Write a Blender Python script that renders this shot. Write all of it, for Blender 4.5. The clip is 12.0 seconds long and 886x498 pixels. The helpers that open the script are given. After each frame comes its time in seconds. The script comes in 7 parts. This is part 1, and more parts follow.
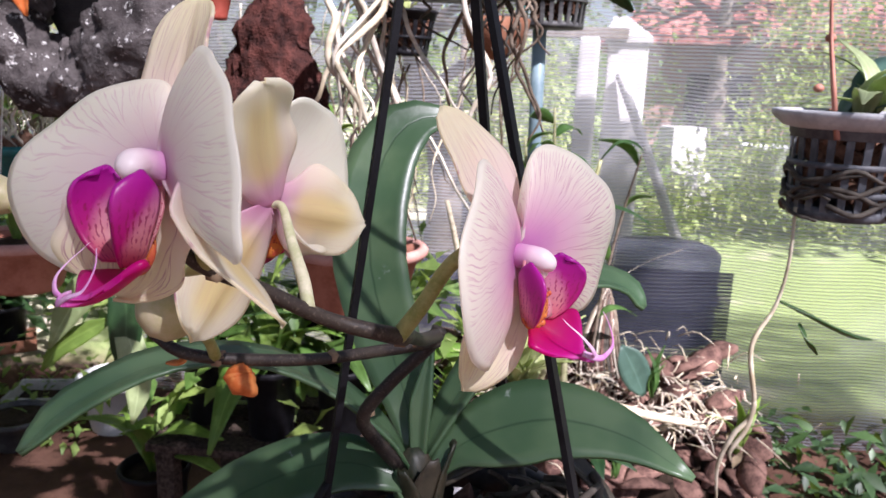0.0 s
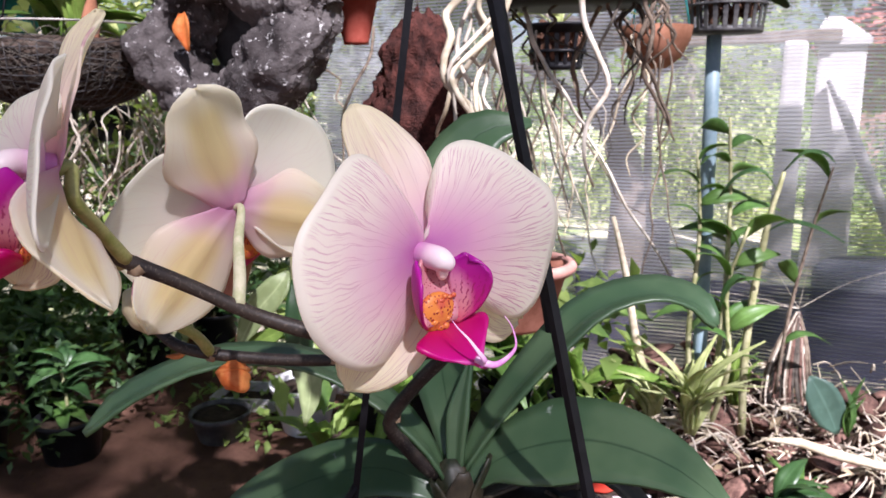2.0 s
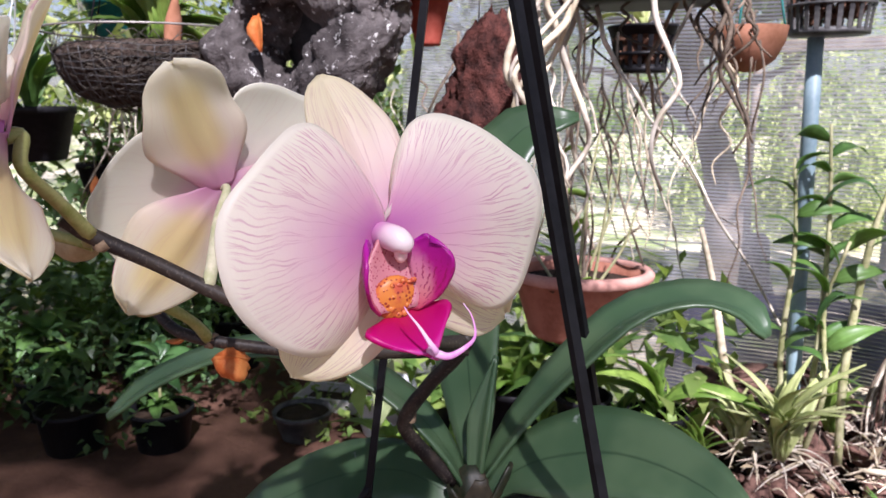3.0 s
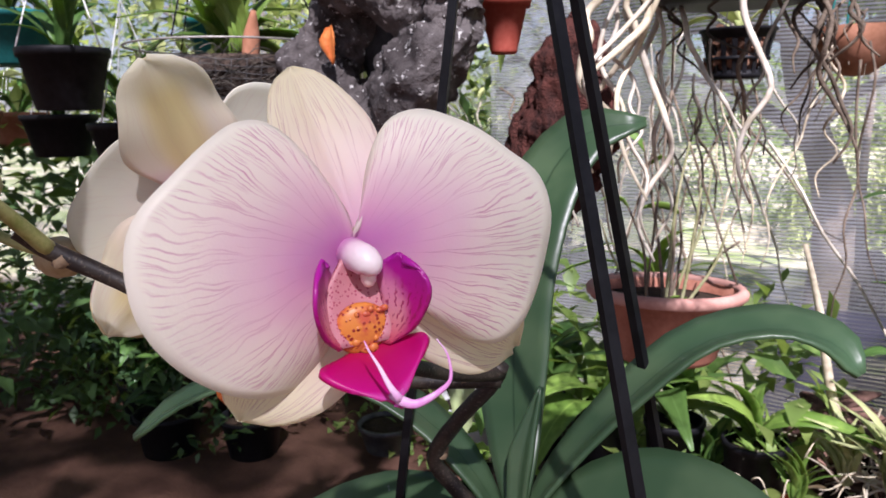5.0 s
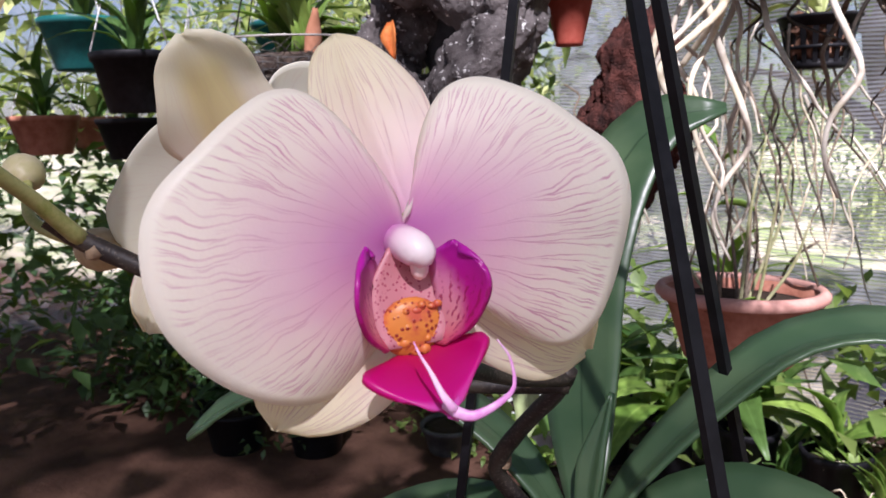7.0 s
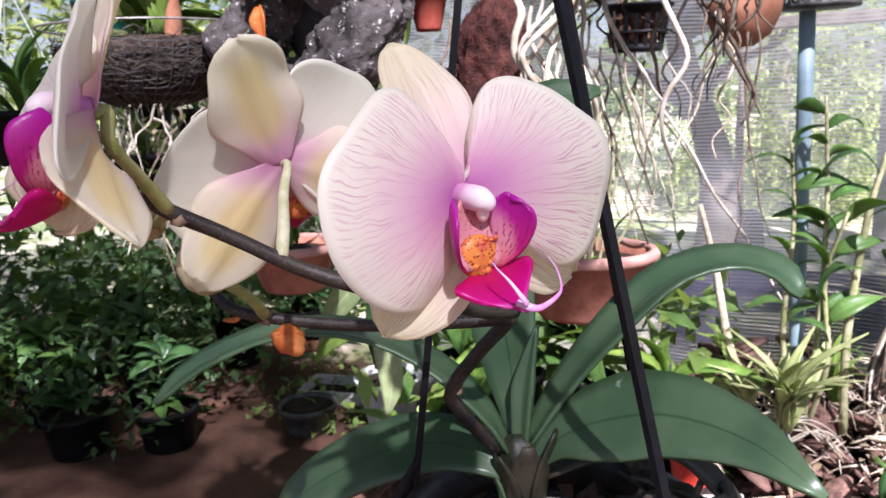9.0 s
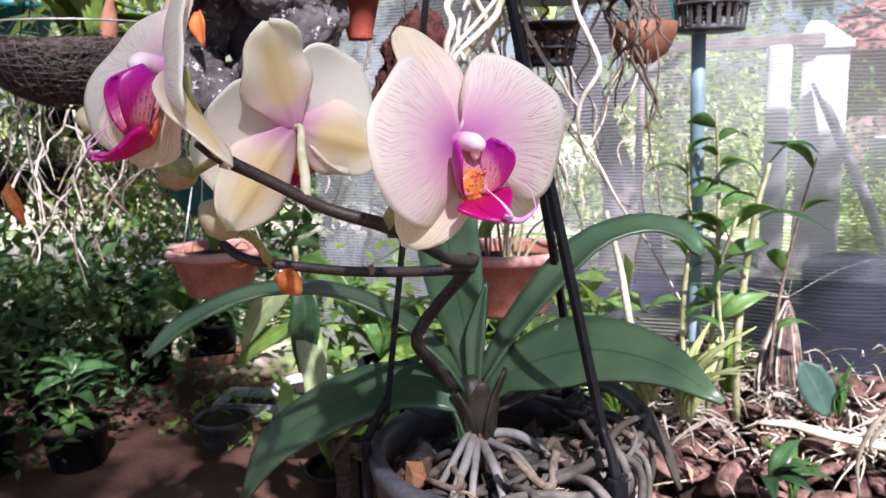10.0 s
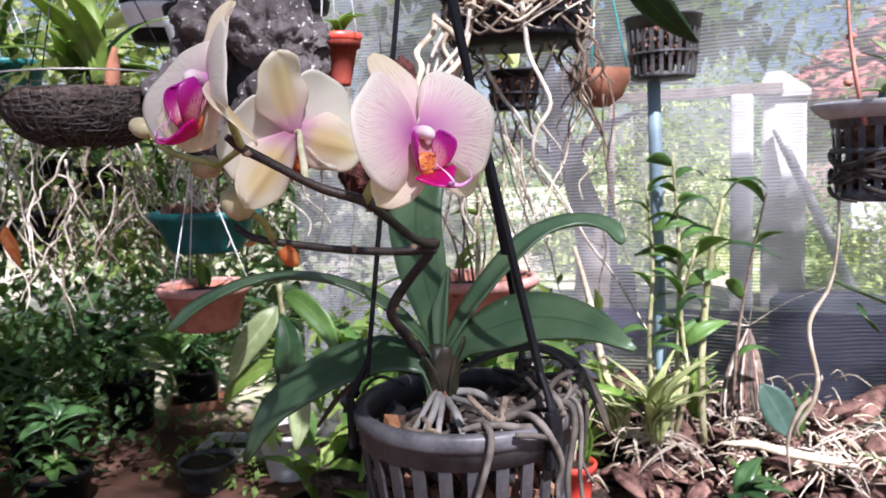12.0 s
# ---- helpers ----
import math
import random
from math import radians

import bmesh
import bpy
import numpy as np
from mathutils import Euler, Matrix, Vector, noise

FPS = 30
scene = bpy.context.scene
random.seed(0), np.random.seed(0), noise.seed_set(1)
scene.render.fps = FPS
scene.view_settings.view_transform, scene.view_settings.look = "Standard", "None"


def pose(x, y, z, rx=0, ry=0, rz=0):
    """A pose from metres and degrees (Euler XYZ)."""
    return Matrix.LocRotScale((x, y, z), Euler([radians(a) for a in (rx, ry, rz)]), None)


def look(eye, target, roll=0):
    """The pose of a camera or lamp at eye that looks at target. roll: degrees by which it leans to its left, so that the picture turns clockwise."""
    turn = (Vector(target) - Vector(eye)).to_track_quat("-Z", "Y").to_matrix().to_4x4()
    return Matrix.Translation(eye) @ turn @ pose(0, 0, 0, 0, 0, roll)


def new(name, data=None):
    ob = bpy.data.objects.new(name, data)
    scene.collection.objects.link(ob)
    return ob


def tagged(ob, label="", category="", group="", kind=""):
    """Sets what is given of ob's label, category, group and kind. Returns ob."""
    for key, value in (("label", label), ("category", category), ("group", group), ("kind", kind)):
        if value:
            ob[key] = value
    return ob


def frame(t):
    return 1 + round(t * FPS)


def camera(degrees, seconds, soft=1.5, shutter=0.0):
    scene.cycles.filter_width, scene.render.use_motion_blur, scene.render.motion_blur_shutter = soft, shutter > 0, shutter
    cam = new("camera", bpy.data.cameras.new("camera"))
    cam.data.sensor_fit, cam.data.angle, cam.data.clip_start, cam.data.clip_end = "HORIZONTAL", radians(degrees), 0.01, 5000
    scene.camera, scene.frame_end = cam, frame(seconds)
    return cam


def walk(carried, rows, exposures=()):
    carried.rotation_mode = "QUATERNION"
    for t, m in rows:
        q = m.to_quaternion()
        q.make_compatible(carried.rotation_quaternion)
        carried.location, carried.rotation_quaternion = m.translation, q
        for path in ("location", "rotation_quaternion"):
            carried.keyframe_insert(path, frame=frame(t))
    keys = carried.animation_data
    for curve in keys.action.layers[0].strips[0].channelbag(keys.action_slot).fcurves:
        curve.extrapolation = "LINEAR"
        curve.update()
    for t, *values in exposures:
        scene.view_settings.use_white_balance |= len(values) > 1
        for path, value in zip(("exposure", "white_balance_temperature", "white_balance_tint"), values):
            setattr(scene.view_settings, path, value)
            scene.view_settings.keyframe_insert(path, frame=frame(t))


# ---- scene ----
cam = camera(61, 12.0)
cam.data.dof.use_dof, cam.data.dof.focus_distance, cam.data.dof.aperture_fstop = True, 0.24, 44.0
PATH = [
    (0, (0.0293, -0.0033, 1.3128), (-0.1694, 1.9346, 0.8601), 2.20),
    (0.5, (0.0572, -0.0132, 1.3172), (-0.3341, 1.8969, 0.8719), 0.65),
    (1, (0.0805, -0.0047, 1.3109), (-0.3722, 1.8936, 0.8734), 0.78),
    (1.5, (0.1035, 0.0115, 1.3099), (-0.4590, 1.8872, 0.9031), 0.33),
    (2, (0.1136, 0.0217, 1.3069), (-0.5913, 1.8477, 0.8958), -0.51),
    (2.5, (0.1288, 0.0340, 1.3032), (-0.6803, 1.8165, 0.8931), -0.58),
    (3, (0.1402, 0.0514, 1.2955), (-0.7893, 1.7799, 0.9101), -0.38),
    (3.5, (0.1463, 0.0666, 1.2914), (-0.8566, 1.7587, 0.9293), -0.58),
    (5.5, (0.1451, 0.1017, 1.2896), (-1.0295, 1.6849, 0.9523), -1.12),
    (6, (0.1373, 0.1088, 1.2854), (-1.0808, 1.6632, 0.9693), -1.24),
    (6.5, (0.1364, 0.1189, 1.2827), (-1.1619, 1.6021, 0.9442), -2.07),
    (8.5, (0.1214, 0.0584, 1.2906), (-0.9025, 1.7319, 0.9016), -1.87),
    (9, (0.1217, 0.0335, 1.2887), (-0.7874, 1.7671, 0.8787), -2.57),
    (9.5, (0.1187, -0.0062, 1.2771), (-0.6692, 1.7906, 0.8886), -1.80),
    (10, (0.1222, -0.0440, 1.2729), (-0.5686, 1.7952, 0.8989), -1.63),
    (10.5, (0.1387, -0.0748, 1.2698), (-0.5335, 1.7846, 0.9680), -1.27),
    (11, (0.1465, -0.1074, 1.2611), (-0.5070, 1.7621, 0.9818), -1.28),
    (11.5, (0.1573, -0.1279, 1.2500), (-0.4457, 1.7635, 1.0076), -1.62),
    (12, (0.1677, -0.1457, 1.2460), (-0.4764, 1.7327, 1.0077), -2.40),
]
walk(cam, [(t, look(eye, target, roll)) for t, eye, target, roll in PATH], exposures=[(0, 1.79, 5830, 25), (1.5, 1.74, 5830, 25), (3.5, 1.72, 5830, 25), (6, 1.50, 5830, 25), (8.5, 1.78, 5780, 25), (10, 1.89, 5680, 25), (12, 1.83, 5680, 25)])

# ---- world and light ----
SUN_DIR = Vector((0.45, -0.50, 0.74)).normalized()
world = bpy.data.worlds.new("sky")
scene.world = world
world.use_nodes = True
sky = world.node_tree.nodes.new("ShaderNodeTexSky")
sky.sky_type, sky.sun_disc = "NISHITA", False
sky.sun_elevation = math.asin(SUN_DIR.z)
sky.sun_rotation = math.atan2(SUN_DIR.x, SUN_DIR.y)
bg = world.node_tree.nodes["Background"]
bg.inputs["Strength"].default_value = 0.033
world.node_tree.links.new(sky.outputs[0], bg.inputs["Color"])
sun = new("sun", bpy.data.lights.new("sun", "SUN"))
sun.data.energy, sun.data.angle, sun.data.color = 5.0, radians(1.2), (1.0, 0.95, 0.88)
sun.matrix_world = look(SUN_DIR * 20, (0, 0, 0))

# ---- materials ----


def graph(name):
    m = bpy.data.materials.new(name)
    m.use_nodes = True
    m.node_tree.nodes.clear()
    out = m.node_tree.nodes.new("ShaderNodeOutputMaterial")
    return m, m.node_tree.nodes, m.node_tree.links, out


class Net:
    """Small wrapper to wire shader nodes."""

    def __init__(self, name):
        self.m, self.n, self.l, self.out = graph(name)

    def node(self, kind, **values):
        nd = self.n.new("ShaderNode" + kind)
        for k, v in values.items():
            if k == "op":
                nd.operation = v
            elif k == "blend":
                nd.blend_type = v
        return nd

    def put(self, socket, value):
        if hasattr(value, "is_output"):
            self.l.new(value, socket)
        elif isinstance(value, (tuple, list)) and len(value) == 3 and socket.type == "RGBA":
            socket.default_value = (*value, 1)
        else:
            socket.default_value = value

    def math(self, op, a, b=0.0, c=0.0):
        nd = self.node("Math", op=op)
        for s, v in zip(nd.inputs, (a, b, c)):
            self.put(s, v)
        return nd.outputs[0]

    def mix(self, f, a, b, blend="MIX"):
        nd = self.n.new("ShaderNodeMix")
        nd.data_type, nd.blend_type = "RGBA", blend
        self.put(nd.inputs[0], f), self.put(nd.inputs[6], a), self.put(nd.inputs[7], b)
        return nd.outputs[2]

    def ramp(self, f, stops):
        nd = self.n.new("ShaderNodeValToRGB")
        el = nd.color_ramp.elements
        while len(el) < len(stops):
            el.new(0.5)
        for e, (p, c) in zip(el, stops):
            e.position, e.color = p, (*c, 1) if len(c) == 3 else c
        self.put(nd.inputs[0], f)
        return nd.outputs[0]

    def smooth(self, f, lo, hi):
        nd = self.n.new("ShaderNodeMapRange")
        nd.interpolation_type = "SMOOTHSTEP"
        self.put(nd.inputs[0], f), self.put(nd.inputs[1], lo), self.put(nd.inputs[2], hi)
        return nd.outputs[0]

    def noise(self, scale, detail=3.0, rough=0.55, vec=None, distort=0.0, colour=False):
        nd = self.n.new("ShaderNodeTexNoise")
        nd.inputs["Scale"].default_value, nd.inputs["Detail"].default_value = scale, detail
        nd.inputs["Roughness"].default_value, nd.inputs["Distortion"].default_value = rough, distort
        self.l.new(vec or self.coord("Object"), nd.inputs["Vector"])
        return nd.outputs["Color" if colour else "Fac"]

    def coord(self, which):
        return self.n.new("ShaderNodeTexCoord").outputs[which]

    def stretched(self, sx, sy, sz, which="Object"):
        nd = self.n.new("ShaderNodeMapping")
        nd.inputs["Scale"].default_value = (sx, sy, sz)
        self.l.new(self.coord(which), nd.inputs["Vector"])
        return nd.outputs[0]

    def random(self):
        return self.n.new("ShaderNodeObjectInfo").outputs["Random"]

    def island(self):
        return self.n.new("ShaderNodeNewGeometry").outputs["Random Per Island"]

    def bump(self, height, strength=0.3, distance=0.002):
        nd = self.n.new("ShaderNodeBump")
        nd.inputs["Strength"].default_value, nd.inputs["Distance"].default_value = strength, distance
        self.l.new(height, nd.inputs["Height"])
        return nd.outputs[0]

    def surface(self, colour, rough=0.6, metal=0.0, normal=None, spec=0.5, coat=0.0, translucent=0.0, thru=None):
        b = self.n.new("ShaderNodeBsdfPrincipled")
        self.put(b.inputs["Base Color"], colour), self.put(b.inputs["Roughness"], rough)
        b.inputs["Metallic"].default_value = metal
        b.inputs["Specular IOR Level"].default_value = spec
        b.inputs["Coat Weight"].default_value = coat
        if normal:
            self.l.new(normal, b.inputs["Normal"])
        last = b.outputs[0]
        if translucent:
            t = self.n.new("ShaderNodeBsdfTranslucent")
            self.put(t.inputs["Color"], thru or colour)
            x = self.n.new("ShaderNodeMixShader")
            self.put(x.inputs[0], translucent)
            self.l.new(last, x.inputs[1]), self.l.new(t.outputs[0], x.inputs[2])
            last = x.outputs[0]
        self.l.new(last, self.out.inputs[0])
        return self.m


def plain(name, a, b, scale=30, rough=0.6, bump=0.3, distance=0.002, spec=0.4, metal=0.0, vary=0.15, translucent=0.0):
    """Two tones blended by coarse and fine noise, with relief and a slight change from piece to piece."""
    g = Net(name)
    coarse, fine = g.noise(scale, 4), g.noise(scale * 7, 3)
    f = g.math("ADD", g.math("MULTIPLY", coarse, 0.7), g.math("MULTIPLY", fine, 0.3))
    col = g.mix(g.smooth(f, 0.35, 0.65), a, b)
    shade = g.math("ADD", 1 - vary, g.math("MULTIPLY", g.random(), 2 * vary))
    col = g.mix(1.0, col, g.ramp(shade, [(0, (0, 0, 0)), (1, (1, 1, 1))]), "MULTIPLY") if vary else col
    r = g.math("ADD", rough - 0.08, g.math("MULTIPLY", fine, 0.16))
    return g.surface(col, r, metal, g.bump(f, bump, distance), spec, translucent=translucent)


def leafy(name, a, b, rough=0.4, translucent=0.3, spec=0.5, per="object", tip=None, veins=True):
    """Green leaf: tone varies leaf by leaf, a paler midrib, mottling."""
    g = Net(name)
    rnd = g.random() if per == "object" else g.island()
    col = g.mix(rnd, a, b)
    n = g.noise(35, 4)
    col = g.mix(g.math("MULTIPLY", g.smooth(n, 0.45, 0.75), 0.35), col, tuple(min(1, c * 1.7 + 0.02) for c in b))
    if veins:
        uv = g.n.new("ShaderNodeSeparateXYZ")
        g.l.new(g.coord("UV"), uv.inputs[0])
        off = g.math("ABSOLUTE", g.math("SUBTRACT", uv.outputs[0], 0.5))
        rib = g.math("SUBTRACT", 1.0, g.smooth(off, 0.0, 0.05))
        col = g.mix(g.math("MULTIPLY", rib, 0.35), col, tuple(min(1, c * 2.0 + 0.03) for c in b))
        if tip:
            col = g.mix(g.math("MULTIPLY", g.smooth(uv.outputs[1], 0.8, 1.0), 0.8), col, tip)
    lit = g.mix(0.5, col, (0.35, 0.5, 0.05))
    return g.surface(col, rough, 0, g.bump(n, 0.25, 0.002), spec, translucent=translucent, thru=lit)


def petal_material(name, inner, mid, outer, edge, vein, n_veins, strength, thru, rib=None, glow=0.38):
    """Orchid petal: colour runs out from the centre, veins fork into a net towards the edge. rib: colour along the midline."""
    g = Net(name)
    uv = g.n.new("ShaderNodeSeparateXYZ")
    g.l.new(g.coord("UV"), uv.inputs[0])
    a, u = uv.outputs[0], uv.outputs[1]
    wob, fine_wob = g.noise(65, 1), g.noise(300, 1)
    blotch = g.noise(32, 3)
    uu = g.math("ADD", u, g.math("MULTIPLY", g.math("SUBTRACT", blotch, 0.5), 0.55))
    col = g.ramp(uu, [(0.0, inner), (0.34, mid), (0.72, outer), (0.97, edge)])
    if rib:
        off = g.math("ABSOLUTE", g.math("SUBTRACT", a, 0.5))
        body = g.math("MULTIPLY", g.math("SUBTRACT", 1.0, g.smooth(off, 0.10, 0.34)), g.math("MULTIPLY", g.smooth(u, 0.12, 0.35), g.math("SUBTRACT", 1.0, g.smooth(u, 0.72, 0.98))))
        col = g.mix(g.math("MULTIPLY", body, 0.9), col, rib)
    av = g.math("ADD", a, g.math("ADD", g.math("MULTIPLY", g.math("SUBTRACT", wob, 0.5), 0.075), g.math("MULTIPLY", g.math("SUBTRACT", fine_wob, 0.5), 0.011)))

    def plane(across, along, shift):
        """The petal laid out flat: across the veins and along them."""
        at = g.n.new("ShaderNodeCombineXYZ")
        g.l.new(g.math("MULTIPLY", av, across), at.inputs[0])
        g.l.new(g.math("MULTIPLY", u, along), at.inputs[1])
        at.inputs[2].default_value = shift
        return at.outputs[0]

    def streaks(across, along, lo, hi, shift):
        """Noise drawn out along the veins."""
        tex = g.n.new("ShaderNodeTexNoise")
        tex.inputs["Scale"].default_value, tex.inputs["Detail"].default_value = 1.0, 1.0
        g.l.new(plane(across, along, shift), tex.inputs["Vector"])
        return g.smooth(tex.outputs[0], lo, hi)

    def forked(count, thin, lo, hi, first_fork, second_fork, shift):
        """Veins that run out from the foot, split in two and split again; where they split varies from vein to vein."""
        vary = g.math("MULTIPLY", g.math("SUBTRACT", streaks(count * 0.9, 0.7, 0.2, 0.8, shift), 0.5), 0.45)
        d = g.math("ABSOLUTE", g.math("SUBTRACT", g.math("FRACT", g.math("ADD", g.math("MULTIPLY", av, count), shift)), 0.5))
        d = g.math("ABSOLUTE", g.math("SUBTRACT", d, g.math("MULTIPLY", g.smooth(g.math("ADD", u, vary), first_fork, first_fork + 0.55), 0.26)))
        d = g.math("ABSOLUTE", g.math("SUBTRACT", d, g.math("MULTIPLY", g.smooth(g.math("SUBTRACT", u, vary), second_fork, second_fork + 0.40), 0.12)))
        line = g.math("SUBTRACT", 1.0, g.smooth(d, thin * 0.1, thin * 1.2))
        fade = g.math("MULTIPLY", g.smooth(u, lo, lo + 0.25), g.math("SUBTRACT", 1.0, g.smooth(u, hi - 0.06, hi)))
        return g.math("MULTIPLY", line, fade)

    first = g.math("MULTIPLY", forked(n_veins, 0.032, 0.10, 0.965, 0.25, 0.52, 0.3), g.math("ADD", 0.32, g.math("MULTIPLY", streaks(11, 5, 0.38, 0.60, 1.0), 0.68)))
    second = g.math("MULTIPLY", forked(n_veins * 1.37, 0.036, 0.42, 0.98, 0.48, 0.62, 2.7), streaks(18, 5, 0.44, 0.60, 4.0))
    v = g.math("MAXIMUM", first, g.math("MULTIPLY", second, 0.8))
    v = g.math("MULTIPLY", v, g.math("MULTIPLY", strength, g.math("ADD", 0.35, g.math("MULTIPLY", g.smooth(blotch, 0.3, 0.65), 0.75))))
    col = g.mix(v, col, vein)
    fine = g.noise(1400, 2)
    bump = g.bump(g.math("ADD", g.math("MULTIPLY", fine, 0.4), g.math("MULTIPLY", v, -0.5)), 0.22, 0.0006)
    return g.surface(col, 0.42, 0, bump, 0.35, translucent=glow, thru=g.mix(0.35, col, thru))


PETAL = petal_material("petal_front", (0.64, 0.16, 0.56), (0.82, 0.47, 0.65), (0.90, 0.77, 0.72), (0.92, 0.88, 0.76), (0.52, 0.14, 0.34), 15, 0.78, (0.97, 0.86, 0.82), glow=0.55)
PETAL_PALE = petal_material("petal_front_pale", (0.72, 0.36, 0.62), (0.88, 0.74, 0.75), (0.91, 0.86, 0.79), (0.92, 0.89, 0.78), (0.60, 0.24, 0.44), 9, 0.45, (0.97, 0.90, 0.80), glow=0.58)
SEPAL = petal_material("sepal_front", (0.76, 0.40, 0.62), (0.86, 0.68, 0.66), (0.87, 0.79, 0.60), (0.87, 0.79, 0.54), (0.40, 0.11, 0.25), 5, 0.88, (0.95, 0.87, 0.62), glow=0.52)
PETAL_BACK = petal_material("petal_back", (0.76, 0.44, 0.62), (0.89, 0.85, 0.76), (0.91, 0.90, 0.78), (0.92, 0.91, 0.79), (0.78, 0.64, 0.58), 7, 0.20, (0.97, 0.96, 0.86), glow=0.68)
SEPAL_BACK = petal_material("sepal_back", (0.72, 0.36, 0.58), (0.88, 0.82, 0.72), (0.91, 0.89, 0.74), (0.92, 0.90, 0.77), (0.72, 0.48, 0.44), 5, 0.25, (0.97, 0.95, 0.80), rib=(0.86, 0.75, 0.38), glow=0.66)


def lip_material():
    g = Net("lip")
    uv = g.n.new("ShaderNodeSeparateXYZ")
    g.l.new(g.coord("UV"), uv.inputs[0])
    u = uv.outputs[1]
    n = g.noise(260, 3)
    col = g.ramp(g.math("ADD", u, g.math("MULTIPLY", g.math("SUBTRACT", n, 0.5), 0.2)), [(0.0, (0.50, 0.012, 0.055)), (0.30, (0.45, 0.003, 0.12)), (0.72, (0.54, 0.006, 0.24)), (1.0, (0.70, 0.12, 0.52))])
    return g.surface(col, 0.35, 0, g.bump(n, 0.2, 0.0006), 0.4, translucent=0.4, thru=(0.9, 0.04, 0.35))


def lobe_material():
    """Side lobes: pale and striped at the foot, violet-magenta at the top."""
    g = Net("lip_side_lobe")
    uv = g.n.new("ShaderNodeSeparateXYZ")
    g.l.new(g.coord("UV"), uv.inputs[0])
    a, u = uv.outputs[0], uv.outputs[1]
    n = g.noise(500, 2)
    rim = g.math("ADD", g.math("MULTIPLY", a, 0.75), g.math("MULTIPLY", g.math("SUBTRACT", u, 0.5), 0.85))
    rim = g.smooth(g.math("ADD", rim, g.math("MULTIPLY", g.math("SUBTRACT", n, 0.5), 0.12)), 0.22, 0.52)
    pale = g.ramp(u, [(0.0, (0.52, 0.05, 0.10)), (0.35, (0.62, 0.24, 0.26)), (0.7, (0.62, 0.22, 0.36)), (1.0, (0.52, 0.10, 0.42))])
    deep = g.ramp(u, [(0.0, (0.42, 0.006, 0.08)), (0.40, (0.42, 0.007, 0.16)), (1.0, (0.38, 0.011, 0.28))])
    ph = g.math("FRACT", g.math("ADD", g.math("MULTIPLY", a, 7.0), g.math("MULTIPLY", n, 1.2)))
    stripe = g.math("SUBTRACT", 1.0, g.smooth(g.math("ABSOLUTE", g.math("SUBTRACT", ph, 0.5)), 0.08, 0.22))
    stripe = g.math("MULTIPLY", g.math("MULTIPLY", stripe, g.smooth(g.noise(700, 1), 0.42, 0.54)), g.math("SUBTRACT", 1.0, g.smooth(u, 0.55, 0.8)))
    col = g.mix(g.math("MULTIPLY", stripe, 0.85), g.mix(rim, pale, deep), (0.24, 0.008, 0.05))
    return g.surface(col, 0.35, 0, g.bump(n, 0.2, 0.0005), 0.4, translucent=0.25, thru=(0.8, 0.08, 0.7))


def callus_material():
    g = Net("callus")
    v = g.n.new("ShaderNodeTexVoronoi")
    v.inputs["Scale"].default_value = 760
    g.l.new(g.coord("Object"), v.inputs["Vector"])
    spots = g.math("SUBTRACT", 1.0, g.smooth(v.outputs["Distance"], 0.2, 0.36))
    col = g.mix(g.smooth(g.noise(220, 3), 0.4, 0.6), (0.68, 0.23, 0.04), (0.56, 0.10, 0.05))
    return g.surface(g.mix(spots, col, (0.28, 0.03, 0.02)), 0.4, 0, g.bump(spots, 0.3, 0.0004), 0.4, translucent=0.15)


LIP, LOBE, CALLUS = lip_material(), lobe_material(), callus_material()


def column_material():
    """Column: magenta where it leaves the petals, pinkish white at the tip."""
    g = Net("column")
    at = g.n.new("ShaderNodeSeparateXYZ")
    g.l.new(g.coord("Object"), at.inputs[0])
    z = g.math("ADD", g.math("MULTIPLY", at.outputs[2], 60.0), g.math("MULTIPLY", g.math("SUBTRACT", g.noise(150, 2), 0.5), 0.2))
    col = g.ramp(z, [(0.05, (0.60, 0.20, 0.48)), (0.30, (0.66, 0.36, 0.54)), (0.46, (0.80, 0.60, 0.66)), (0.75, (0.84, 0.74, 0.72))])
    return g.surface(col, 0.4, 0, g.bump(g.noise(700, 2), 0.15, 0.0005), 0.4, translucent=0.2, thru=(0.9, 0.6, 0.7))


def throat_material():
    """Pale pink claw of the lip, peppered with dark red."""
    g = Net("lip_claw")
    v = g.n.new("ShaderNodeTexVoronoi")
    v.inputs["Scale"].default_value = 1100
    g.l.new(g.coord("Object"), v.inputs["Vector"])
    spots = g.math("MULTIPLY", g.math("SUBTRACT", 1.0, g.smooth(v.outputs["Distance"], 0.20, 0.34)), 0.8)
    return g.surface(g.mix(spots, (0.62, 0.25, 0.28), (0.34, 0.01, 0.07)), 0.4, 0, g.bump(spots, 0.2, 0.0003), 0.4, translucent=0.25)


COLUMN, THROAT = column_material(), throat_material()
ANTHER = plain("anther_cap", (0.82, 0.60, 0.52), (0.86, 0.72, 0.66), 200, 0.4, 0.1, 0.0005, vary=0)
TENDRIL = plain("tendril", (0.86, 0.62, 0.78), (0.74, 0.24, 0.62), 90, 0.4, 0.1, 0.0005, translucent=0.2, vary=0)


def spike_material():
    """Flower spike: dark brown-green with fine speckles."""
    g = Net("spike")
    v = g.noise(900, 2)
    c = g.noise(60, 3)
    col = g.mix(g.smooth(c, 0.4, 0.65), (0.014, 0.010, 0.009), (0.036, 0.027, 0.020))
    col = g.mix(g.math("MULTIPLY", g.smooth(v, 0.55, 0.7), 0.5), col, (0.13, 0.105, 0.08))
    return g.surface(col, 0.5, 0, g.bump(v, 0.25, 0.0006), 0.35)


